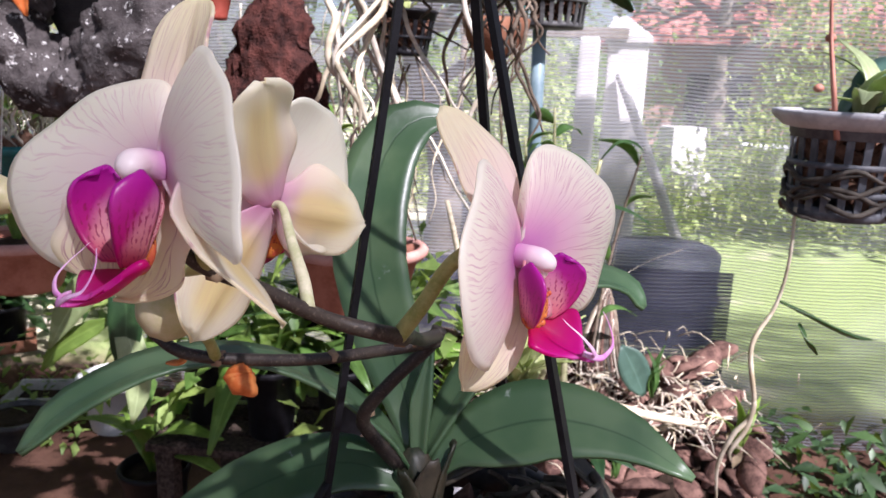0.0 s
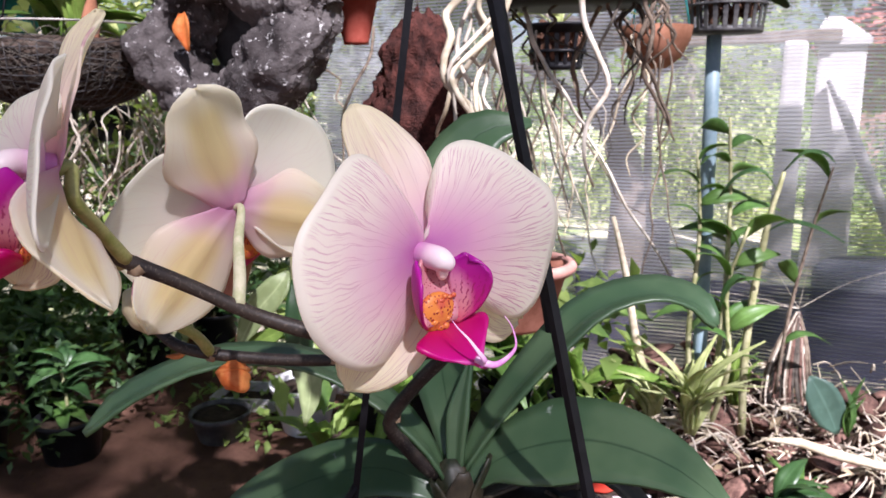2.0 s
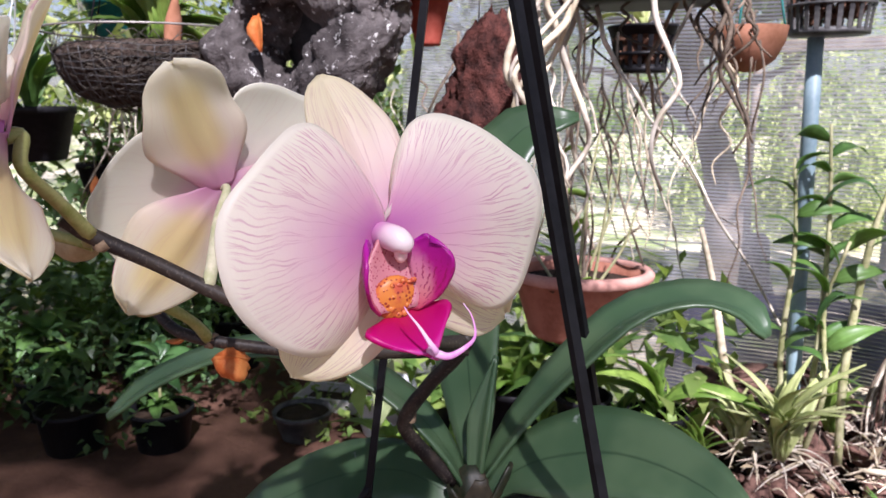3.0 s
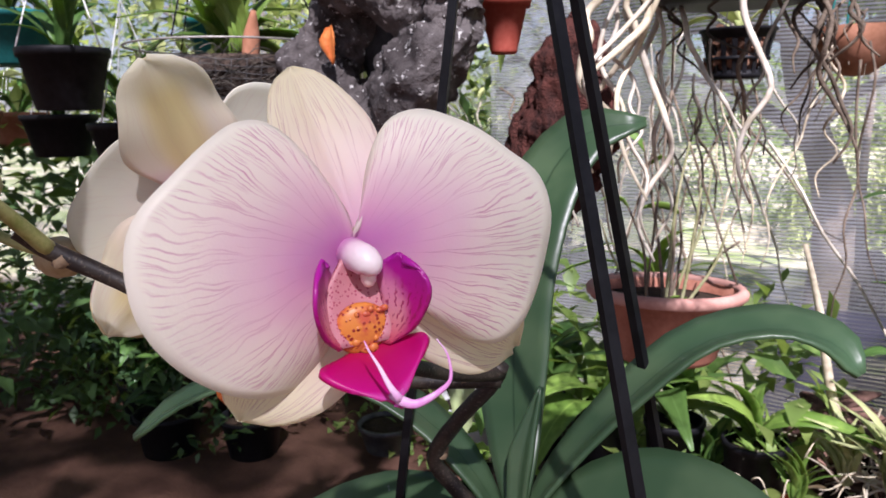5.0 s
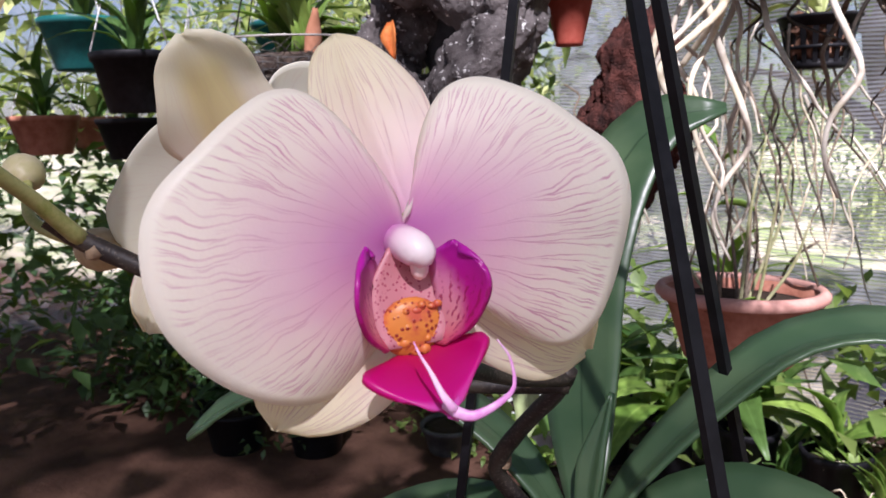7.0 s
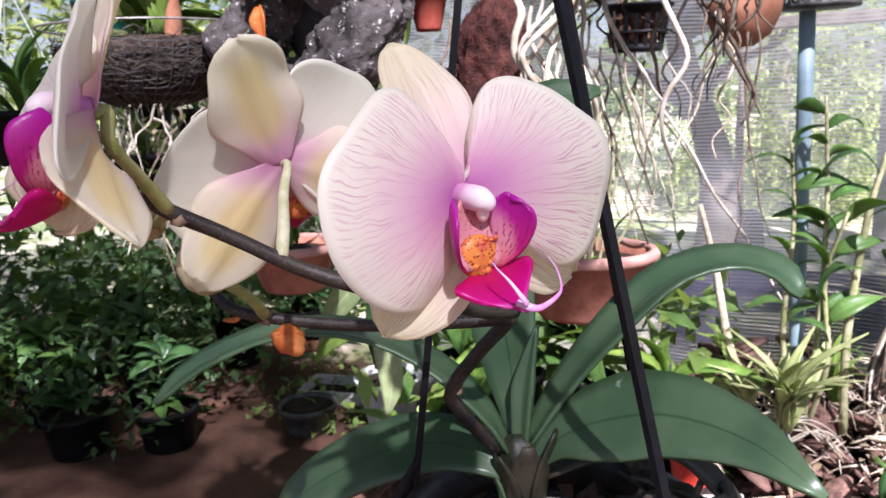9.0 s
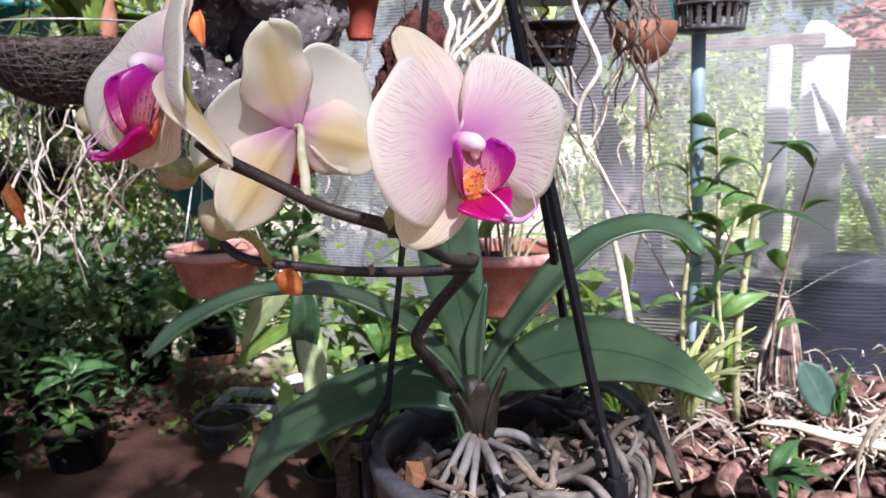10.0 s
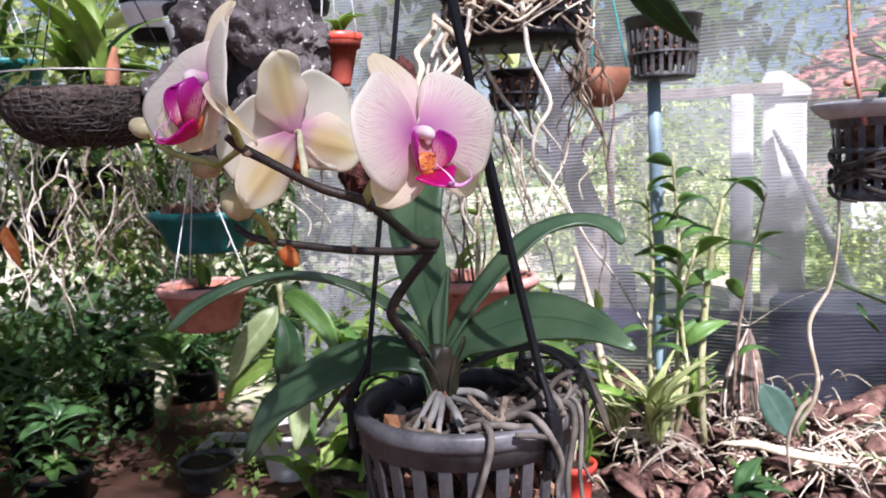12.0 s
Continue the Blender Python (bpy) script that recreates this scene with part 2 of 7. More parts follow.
SPIKE = spike_material()
PEDICEL = plain("pedicel_green", (0.20, 0.22, 0.05), (0.34, 0.33, 0.12), 120, 0.45, 0.15, 0.0006, vary=0.05)
PEDICEL_PALE = plain("pedicel_pale", (0.46, 0.47, 0.26), (0.66, 0.62, 0.44), 120, 0.45, 0.15, 0.0006, vary=0.05)
BUD = plain("bud_skin", (0.46, 0.42, 0.20), (0.58, 0.50, 0.32), 60, 0.45, 0.2, 0.0008, translucent=0.2, vary=0.05)
BRACT_CREAM = plain("brown_bud", (0.34, 0.24, 0.11), (0.48, 0.38, 0.22), 60, 0.5, 0.2, 0.0008, translucent=0.15, vary=0.05)
DRY_ORANGE = plain("dry_orange", (0.62, 0.15, 0.03), (0.75, 0.30, 0.08), 90, 0.55, 0.5, 0.001, translucent=0.3, vary=0.1)
STRAW_CHIP = plain("husk_splinter", (0.34, 0.24, 0.17), (0.66, 0.57, 0.46), 40, 0.8, 0.5, 0.001, vary=0.3)
BRACT = plain("bract", (0.16, 0.10, 0.06), (0.28, 0.2, 0.12), 150, 0.7, 0.4, 0.0006)


def orchid_leaf_material():
    g = Net("orchid_leaf")
    uv = g.n.new("ShaderNodeSeparateXYZ")
    g.l.new(g.coord("UV"), uv.inputs[0])
    n, big = g.noise(160, 4), g.noise(22, 3)
    col = g.mix(g.smooth(big, 0.35, 0.65), (0.048, 0.094, 0.044), (0.084, 0.138, 0.066))
    off = g.math("ABSOLUTE", g.math("SUBTRACT", uv.outputs[0], 0.5))
    rib = g.math("SUBTRACT", 1.0, g.smooth(off, 0.0, 0.03))
    col = g.mix(g.math("MULTIPLY", rib, 0.5), col, (0.008, 0.024, 0.012))
    scale = g.math("MULTIPLY", g.smooth(g.noise(75, 5, 0.75), 0.66, 0.74), 0.7)
    col = g.mix(scale, col, (0.34, 0.40, 0.34))
    rough = g.math("ADD", 0.24, g.math("MULTIPLY", n, 0.2))
    return g.surface(col, rough, 0, g.bump(g.math("ADD", n, g.math("MULTIPLY", rib, -1.0)), 0.12, 0.001), 0.5, translucent=0.2, thru=(0.14, 0.36, 0.06))


ORCHID_LEAF = orchid_leaf_material()
OLD_LEAF = plain("old_leaf", (0.030, 0.026, 0.018), (0.060, 0.048, 0.030), 60, 0.5, 0.3, 0.001)
CROWN = plain("crown_sheath", (0.010, 0.016, 0.006), (0.050, 0.038, 0.022), 70, 0.5, 0.3, 0.001)
CROWN_RED = plain("crown_foot", (0.24, 0.07, 0.05), (0.16, 0.06, 0.04), 90, 0.6, 0.4, 0.001)


def root_material(name, a, b, tip):
    g = Net(name)
    c, f = g.noise(55, 4), g.noise(600, 3)
    col = g.mix(g.smooth(c, 0.35, 0.65), a, b)
    col = g.mix(g.math("MULTIPLY", g.smooth(g.noise(18, 2), 0.55, 0.7), 0.6), col, tip)
    sh = g.math("ADD", 0.75, g.math("MULTIPLY", g.random(), 0.5))
    col = g.mix(1.0, col, g.ramp(sh, [(0, (0, 0, 0)), (1, (1, 1, 1))]), "MULTIPLY")
    return g.surface(col, 0.75, 0, g.bump(f, 0.4, 0.0008), 0.25)


ROOT = root_material("velamen_root", (0.055, 0.047, 0.038), (0.135, 0.12, 0.098), (0.06, 0.047, 0.035))
ROOT_WHITE = root_material("silver_root", (0.18, 0.17, 0.145), (0.29, 0.28, 0.25), (0.13, 0.12, 0.10))
ROOT_DARK = root_material("old_root", (0.040, 0.034, 0.027), (0.105, 0.090, 0.072), (0.03, 0.028, 0.02))
ROOT_PALE = root_material("pale_root", (0.38, 0.33, 0.26), (0.56, 0.51, 0.42), (0.42, 0.38, 0.24))
ROOT_STRAW = root_material("straw_root", (0.40, 0.34, 0.23), (0.62, 0.55, 0.41), (0.42, 0.33, 0.20))
PLASTIC_GREY = plain("grey_plastic", (0.026, 0.025, 0.027), (0.060, 0.058, 0.059), 40, 0.42, 0.15, 0.0006, vary=0.05)
# Lighter copy of the grey plastic: light on the rim put into its colour.
PLASTIC_RIM_LIT = plain("lit_grey_plastic", (0.042, 0.041, 0.043), (0.095, 0.093, 0.095), 40, 0.45, 0.2, 0.0006, vary=0.05)
PLASTIC_BLACK = plain("black_plastic", (0.004, 0.004, 0.005), (0.010, 0.010, 0.012), 60, 0.5, 0.12, 0.0005, spec=0.18, vary=0.1)
PLASTIC_DUSTY = plain("dusty_black_plastic", (0.022, 0.022, 0.024), (0.09, 0.088, 0.085), 25, 0.55, 0.2, 0.0008, vary=0.1)
PLASTIC_SUNNED = plain("sunned_grey_plastic", (0.045, 0.050, 0.060), (0.15, 0.155, 0.165), 25, 0.5, 0.2, 0.0008, vary=0.1)
PLASTIC_PALE = plain("pale_grey_plastic", (0.40, 0.40, 0.41), (0.58, 0.58, 0.58), 30, 0.6, 0.2, 0.0008, vary=0.05)
PLASTIC_WHITE = plain("white_plastic", (0.70, 0.70, 0.70), (0.80, 0.80, 0.78), 30, 0.4, 0.1, 0.0006, vary=0.05)
TEAL = plain("teal_plastic", (0.006, 0.085, 0.085), (0.012, 0.14, 0.135), 25, 0.4, 0.12, 0.0006, vary=0.1)
RED_PLASTIC = plain("red_plastic", (0.62, 0.05, 0.03), (0.72, 0.09, 0.05), 30, 0.4, 0.12, 0.0006, vary=0.05)
TERRACOTTA_RIM = plain("terracotta_rim", (0.36, 0.18, 0.145), (0.46, 0.26, 0.21), 22, 0.7, 0.3, 0.0015, spec=0.25, vary=0.05)
TERRACOTTA = plain("terracotta", (0.25, 0.095, 0.058), (0.38, 0.165, 0.11), 22, 0.75, 0.3, 0.0015, spec=0.25, vary=0.08)
CLAY_RED = plain("red_clay", (0.40, 0.075, 0.05), (0.52, 0.13, 0.09), 22, 0.6, 0.2, 0.0015, spec=0.25, translucent=0.35)
CLAY_BROWN = plain("brown_clay", (0.20, 0.085, 0.045), (0.30, 0.14, 0.085), 22, 0.8, 0.3, 0.0015, spec=0.2)
BARK = plain("bark_chip", (0.09, 0.045, 0.028), (0.26, 0.14, 0.09), 50, 0.9, 0.7, 0.003, spec=0.2, vary=0.3)
HUSK = plain("coconut_husk", (0.045, 0.022, 0.018), (0.22, 0.125, 0.095), 30, 0.9, 0.7, 0.004, spec=0.2, vary=0.35)
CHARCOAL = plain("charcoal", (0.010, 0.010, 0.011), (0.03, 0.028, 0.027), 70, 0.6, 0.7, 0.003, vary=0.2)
FERN_ROOT = plain("tree_fern_root", (0.018, 0.008, 0.007), (0.075, 0.026, 0.020), 45, 0.95, 1.0, 0.012, spec=0.15)
MESH_FIBRE = plain("dark_fibre", (0.020, 0.014, 0.012), (0.085, 0.062, 0.048), 90, 0.95, 1.0, 0.006, spec=0.1)
STRAW_FIBRE = plain("straw_fibre", (0.20, 0.15, 0.09), (0.36, 0.29, 0.19), 60, 0.9, 0.5, 0.002, spec=0.15, vary=0.3)
BARK_ORANGE = plain("orange_bark", (0.20, 0.085, 0.035), (0.36, 0.19, 0.09), 60, 0.9, 0.7, 0.003, spec=0.2)
FIBRE = plain("dry_fibre", (0.10, 0.075, 0.055), (0.24, 0.19, 0.14), 60, 0.9, 0.8, 0.004, spec=0.15, vary=0.25)
WIRE = plain("wire", (0.22, 0.21, 0.19), (0.34, 0.32, 0.29), 60, 0.5, 0.2, 0.0005, metal=0.5)
POLE_PAINT = plain("blue_grey_paint", (0.16, 0.24, 0.27), (0.22, 0.30, 0.33), 18, 0.5, 0.2, 0.001, vary=0)
SOIL_POT = plain("potting_soil", (0.018, 0.012, 0.008), (0.045, 0.030, 0.020), 40, 0.95, 0.9, 0.006, spec=0.15)
CORD = plain("copper_cord", (0.34, 0.13, 0.09), (0.45, 0.20, 0.14), 80, 0.6, 0.3, 0.0008)
CORD_TEAL = plain("teal_cord", (0.05, 0.42, 0.42), (0.10, 0.55, 0.52), 80, 0.6, 0.3, 0.0008)
CONCRETE = plain("concrete_post", (0.40, 0.38, 0.36), (0.58, 0.56, 0.54), 5, 0.9, 0.5, 0.006, spec=0.2, vary=0.04)
BLUE_DRUM = plain("dark_blue_plastic", (0.022, 0.026, 0.045), (0.05, 0.055, 0.075), 6, 0.6, 0.2, 0.003, vary=0)


def driftwood_material():
    g = Net("driftwood")
    c, f = g.noise(14, 5, 0.65), g.noise(90, 4, 0.7)
    col = g.mix(g.smooth(c, 0.35, 0.65), (0.038, 0.032, 0.031), (0.13, 0.115, 0.11))
    col = g.mix(g.smooth(f, 0.60, 0.66), col, (0.66, 0.65, 0.62))
    return g.surface(col, 0.9, 0, g.bump(g.math("ADD", c, g.math("MULTIPLY", f, 0.6)), 1.0, 0.010), 0.2)


DRIFTWOOD = driftwood_material()


def ground_material():
    """Red-brown trodden soil that gives way to sandy lawn past the net wall."""
    g = Net("soil")
    at = g.n.new("ShaderNodeSeparateXYZ")
    g.l.new(g.coord("Object"), at.inputs[0])
    c, f, big = g.noise(3.5, 5), g.noise(45, 5, 0.7), g.noise(0.8, 3)
    soil = g.mix(g.smooth(c, 0.35, 0.65), (0.055, 0.027, 0.018), (0.115, 0.060, 0.040))
    soil = g.mix(g.math("MULTIPLY", g.smooth(f, 0.55, 0.7), 0.5), soil, (0.03, 0.018, 0.012))
    lawn = g.mix(g.smooth(g.math("ADD", g.math("MULTIPLY", big, 0.6), g.math("ADD", g.math("MULTIPLY", c, 0.4), g.math("MULTIPLY", g.smooth(at.outputs[0], 0.3, 1.6), 0.10))), 0.42, 0.58), (0.60, 0.53, 0.41), (0.25, 0.31, 0.12))
    out = g.smooth(g.math("ADD", at.outputs[1], g.math("MULTIPLY", c, 0.4)), 3.0, 3.5)
    return g.surface(g.mix(out, soil, lawn), 0.95, 0, g.bump(f, 0.8, 0.012), 0.15)


GROUND = ground_material()


def shade_cloth(name, cover, tint, period=0.0125):
    """Woven monofilament net: threads run level, light passes between them."""
    g = Net(name)
    at = g.n.new("ShaderNodeSeparateXYZ")
    g.l.new(g.coord("Object"), at.inputs[0])
    wob = g.noise(2.2, 2)
    h = g.math("ADD", at.outputs[2], g.math("MULTIPLY", wob, 0.05))
    ph = g.math("FRACT", g.math("DIVIDE", h, period))
    row = g.smooth(g.math("ABSOLUTE", g.math("SUBTRACT", ph, 0.5)), 0.16, 0.30)
    cloudy = g.noise(1.6, 4, 0.6)
    dens = g.math("ADD", cover - 0.16, g.math("ADD", g.math("MULTIPLY", row, 0.38), g.math("MULTIPLY", g.smooth(cloudy, 0.35, 0.7), 0.14)))
    dif = g.n.new("ShaderNodeBsdfDiffuse")
    tr = g.n.new("ShaderNodeBsdfTranslucent")
    g.put(dif.inputs[0], tint), g.put(tr.inputs[0], tint)
    cloth = g.n.new("ShaderNodeMixShader")
    cloth.inputs[0].default_value = 0.5
    g.l.new(dif.outputs[0], cloth.inputs[1]), g.l.new(tr.outputs[0], cloth.inputs[2])
    clear = g.n.new("ShaderNodeBsdfTransparent")
    mix = g.n.new("ShaderNodeMixShader")
    g.l.new(dens, mix.inputs[0]), g.l.new(clear.outputs[0], mix.inputs[1]), g.l.new(cloth.outputs[0], mix.inputs[2])
    g.l.new(mix.outputs[0], g.out.inputs[0])
    return g.m


NET_WALL = shade_cloth("shade_net", 0.30, (0.47, 0.47, 0.50))
NET_OPEN = shade_cloth("open_shade_net", 0.17, (0.5, 0.5, 0.52))
NET_ROOF = shade_cloth("shade_net_roof", 0.24, (0.10, 0.12, 0.11), 0.02)
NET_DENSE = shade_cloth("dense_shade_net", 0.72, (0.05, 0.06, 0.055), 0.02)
NET_THICK = shade_cloth("thick_shade_net", 0.90, (0.08, 0.09, 0.085), 0.02)
NET_SUN_DIMMER = shade_cloth("sun_dimming_net", 0.31, (0.10, 0.12, 0.11), 0.02)
NET_SKIRT = shade_cloth("dark_shade_net", 0.68, (0.10, 0.10, 0.14), 0.014)
LEAF_DARK = leafy("leaf_dark", (0.014, 0.045, 0.014), (0.035, 0.085, 0.022), 0.4, 0.2)
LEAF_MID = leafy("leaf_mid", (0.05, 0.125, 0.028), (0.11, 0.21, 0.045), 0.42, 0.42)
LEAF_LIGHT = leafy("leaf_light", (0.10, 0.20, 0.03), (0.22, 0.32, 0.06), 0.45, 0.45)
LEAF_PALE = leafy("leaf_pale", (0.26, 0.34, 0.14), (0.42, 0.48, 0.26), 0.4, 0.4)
LEAF_YELLOW = leafy("leaf_yellow", (0.36, 0.42, 0.14), (0.56, 0.58, 0.30), 0.5, 0.4)
LEAF_BLUE = leafy("leaf_blue", (0.05, 0.11, 0.085), (0.08, 0.15, 0.11), 0.45, 0.2)
CANE = plain("cane", (0.20, 0.21, 0.08), (0.42, 0.40, 0.24), 30, 0.55, 0.3, 0.001, vary=0.2)
# Undergrowth tones: shade is put into the dark colour, sunlight into the light one.
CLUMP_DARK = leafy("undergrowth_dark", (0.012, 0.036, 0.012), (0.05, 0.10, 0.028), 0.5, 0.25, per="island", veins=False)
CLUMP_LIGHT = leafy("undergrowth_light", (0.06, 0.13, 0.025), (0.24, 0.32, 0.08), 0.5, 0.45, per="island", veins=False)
# Foliage paled towards yellow, so that its colour carries the sunlight.
BUSH_SUNLIT = leafy("bush_sunlit", (0.18, 0.25, 0.06), (0.50, 0.53, 0.22), 0.5, 0.5, per="island", veins=False)
CLUMP_DRY = leafy("undergrowth_dry", (0.16, 0.11, 0.06), (0.34, 0.27, 0.17), 0.8, 0.2, per="island", veins=False)
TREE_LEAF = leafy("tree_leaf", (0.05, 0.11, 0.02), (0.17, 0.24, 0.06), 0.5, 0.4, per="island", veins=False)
TREE_BARK = plain("tree_bark", (0.14, 0.11, 0.085), (0.27, 0.23, 0.19), 9, 0.95, 0.8, 0.01, spec=0.15)
ROOF_TILE = plain("roof_tile", (0.28, 0.10, 0.085), (0.40, 0.18, 0.15), 4, 0.85, 0.5, 0.01, spec=0.2, vary=0.2)
HOUSE_WALL = plain("house_wall", (0.34, 0.20, 0.17), (0.44, 0.30, 0.26), 3, 0.9, 0.3, 0.004, vary=0)

# ---- mesh helpers ----
rng = random.Random(7)


def mesh_of(name, verts, faces, uvs=None, mats=(), indices=None, smooth=True):
    me = bpy.data.meshes.new(name)
    me.from_pydata([tuple(v) for v in verts], [], faces)
    for m in mats:
        me.materials.append(m)
    if indices:
        me.polygons.foreach_set("material_index", indices)
    if smooth:
        me.polygons.foreach_set("use_smooth", [True] * len(me.polygons))
    if uvs is not None:
        layer = me.uv_layers.new(name="UVMap")
        loops = np.empty(len(me.loops), dtype=np.int32)
        me.loops.foreach_get("vertex_index", loops)
        layer.data.foreach_set("uv", np.asarray(uvs, dtype=np.float32)[loops].ravel())
    me.update()
    return me


def thing(name, at, label, category, group="", kind="", turn=None):
    ob = new(name)
    ob.empty_display_size = 0.02
    ob.matrix_world = Matrix.Translation(at) @ (turn or Matrix())
    return tagged(ob, label, category, group, kind)


def part(name, me, parent, label="", m=None):
    """Links a mesh as one part under a thing; the mesh is in the parent's space, or placed there by m."""
    ob = new(name, me)
    ob.parent = parent
    ob.matrix_basis = m or Matrix()
    return tagged(ob, label)


def solo(name, me, label, category, group="", kind="", m=None):
    ob = new(name, me)
    ob.matrix_world = m or Matrix()
    return tagged(ob, label, category, group, kind)


def spline(points, n):
    """n points along a Catmull-Rom curve through points."""
    p = np.array(points, float)
    p = np.vstack([2 * p[0] - p[1], p, 2 * p[-1] - p[-2]])
    out = []
    segs = len(p) - 3
    for k in range(n):
        s = k / (n - 1) * segs
        i = min(int(s), segs - 1)
        t = s - i
        a, b, c, d = p[i:i + 4]
        out.append(0.5 * (2 * b + (c - a) * t + (2 * a - 5 * b + 4 * c - d) * t * t + (3 * b - a - 3 * c + d) * t ** 3))
    return np.array(out)


def rounded(xs, ys, n=80):
    """A profile through the given pairs with soft corners, as a function."""
    line = spline(list(zip(xs, ys, [0.0] * len(xs))), n)
    return lambda q: float(np.interp(q, line[:, 0], line[:, 1]))


def axes_along(path):
    tan = np.gradient(path, axis=0)
    tan /= np.linalg.norm(tan, axis=1)[:, None] + 1e-12
    ref = np.array([0.0, 0, 1]) if abs(tan[0][2]) < 0.9 else np.array([1.0, 0, 0])
    side = np.cross(tan[0], ref)
    out = []
    for t in tan:
        side = side - t * (side @ t)
        side /= np.linalg.norm(side) + 1e-12
        out.append((t, side, np.cross(t, side)))
    return out


def tube_data(points, radii, n=16, sides=8, flat=1.0, rough=0.0, seed=1):
    """A round tube along a curve; radii are spread evenly along it."""
    path = spline(points, n)
    rad = np.interp(np.linspace(0, 1, n), np.linspace(0, 1, len(radii)), radii)
    r = random.Random(seed)
    v, f = [], []
    for (t, s, u), c, q in zip(axes_along(path), path, rad):
        for k in range(sides):
            a = 2 * math.pi * k / sides
            w = q * (1 + rough * (r.random() - 0.5))
            v.append(c + s * math.cos(a) * w + u * math.sin(a) * w * flat)
    for i in range(n - 1):
        for k in range(sides):
            j = (k + 1) % sides
            f.append((i * sides + k, i * sides + j, (i + 1) * sides + j, (i + 1) * sides + k))
    f.append(tuple(range(sides))[::-1])
    f.append(tuple(range((n - 1) * sides, n * sides)))
    return v, f


def joined(datas):
    v, f = [], []
    for dv, df in datas:
        o = len(v)
        v.extend(dv)
        f.extend(tuple(i + o for i in q) for q in df)
    return v, f


def tube(name, points, radii, mat, n=16, sides=8, flat=1.0, rough=0.0, seed=1):
    v, f = tube_data(points, radii, n, sides, flat, rough, seed)
    return mesh_of(name, v, f, mats=(mat,))


def lathe_data(profile, sides=32, wobble=0.0, arc=1.0):
    """Turns (radius, height) pairs round z."""
    v, f = [], []
    for i, (r, z) in enumerate(profile):
        for k in range(sides):
            a = 2 * math.pi * k / sides
            w = r * (1 + wobble * math.sin(3 * a + 1.0))
            v.append((w * math.cos(a), w * math.sin(a), z))
    for i in range(len(profile) - 1):
        for k in range(sides):
            j = (k + 1) % sides
            f.append((i * sides + k, i * sides + j, (i + 1) * sides + j, (i + 1) * sides + k))
    return v, f


def lathe(name, profile, mat, sides=32, wobble=0.0):
    v, f = lathe_data(profile, sides, wobble)
    return mesh_of(name, v, f, mats=(mat,))


def box_data(c, s, taper=1.0):
    x, y, z = (q / 2 for q in s)
    v = [(c[0] + a * x * (taper if d > 0 else 1), c[1] + b * y * (taper if d > 0 else 1), c[2] + d * z) for d in (-1, 1) for a, b in ((-1, -1), (1, -1), (1, 1), (-1, 1))]
    return v, [(3, 2, 1, 0), (4, 5, 6, 7), (0, 1, 5, 4), (1, 2, 6, 5), (2, 3, 7, 6), (3, 0, 4, 7)]


def block(name, c, s, mat, bevel=0.0, taper=1.0):
    bm = bmesh.new()
    v, f = box_data(c, s, taper)
    vs = [bm.verts.new(q) for q in v]
    for q in f:
        bm.faces.new([vs[i] for i in q])
    if bevel:
        bmesh.ops.bevel(bm, geom=bm.edges[:], offset=bevel, segments=2, affect="EDGES", profile=0.6)
    me = bpy.data.meshes.new(name)
    bm.to_mesh(me)
    bm.free()
    me.materials.append(mat)
    return me


def chunk_data(c, size, seed, flat=0.7):
    """A rough lump: a small icosphere pushed about."""
    r = random.Random(seed)
    bm = bmesh.new()
    bmesh.ops.create_icosphere(bm, subdivisions=1, radius=1)
    turn = Euler((r.random() * 6, r.random() * 6, r.random() * 6)).to_matrix()
    v = []
    for q in bm.verts:
        p = q.co * (0.72 + 0.5 * r.random())
        p = turn @ Vector((p.x * size, p.y * size * 0.8, p.z * size * flat))
        v.append((c[0] + p.x, c[1] + p.y, c[2] + p.z))
    f = [tuple(w.index for w in q.verts) for q in bm.faces]
    bm.free()
    return v, f


def sheet(name, grid, uv, thick, front, back=None):
    """A thin solid from a grid of points (rows x columns) with its own front and back."""
    g = np.array(grid, float)
    nu, nv = g.shape[:2]
    du, dv = np.gradient(g, axis=0), np.gradient(g, axis=1)
    nrm = np.cross(du, dv)
    ln = np.linalg.norm(nrm, axis=2)[..., None]
    nrm = nrm / np.where(ln < 1e-12, 1, ln)
    low = g - nrm * thick
    verts = np.vstack([g.reshape(-1, 3), low.reshape(-1, 3)])
    uvs = np.vstack([np.array(uv).reshape(-1, 2)] * 2)
    o = nu * nv
    f, idx = [], []
    for i in range(nu - 1):
        for j in range(nv - 1):
            a, b, c, d = i * nv + j, i * nv + j + 1, (i + 1) * nv + j + 1, (i + 1) * nv + j
            f.append((a, d, c, b)), idx.append(0)
            f.append((o + a, o + b, o + c, o + d)), idx.append(1 if back else 0)
    ring = [j for j in range(nv)] + [i * nv + nv - 1 for i in range(1, nu)] + [(nu - 1) * nv + j for j in range(nv - 2, -1, -1)] + [i * nv for i in range(nu - 2, 0, -1)]
    for a, b in zip(ring, ring[1:] + ring[:1]):
        f.append((a, b, o + b, o + a)), idx.append(0)
    return mesh_of(name, verts, f, uvs, (front, back) if back else (front,), idx)


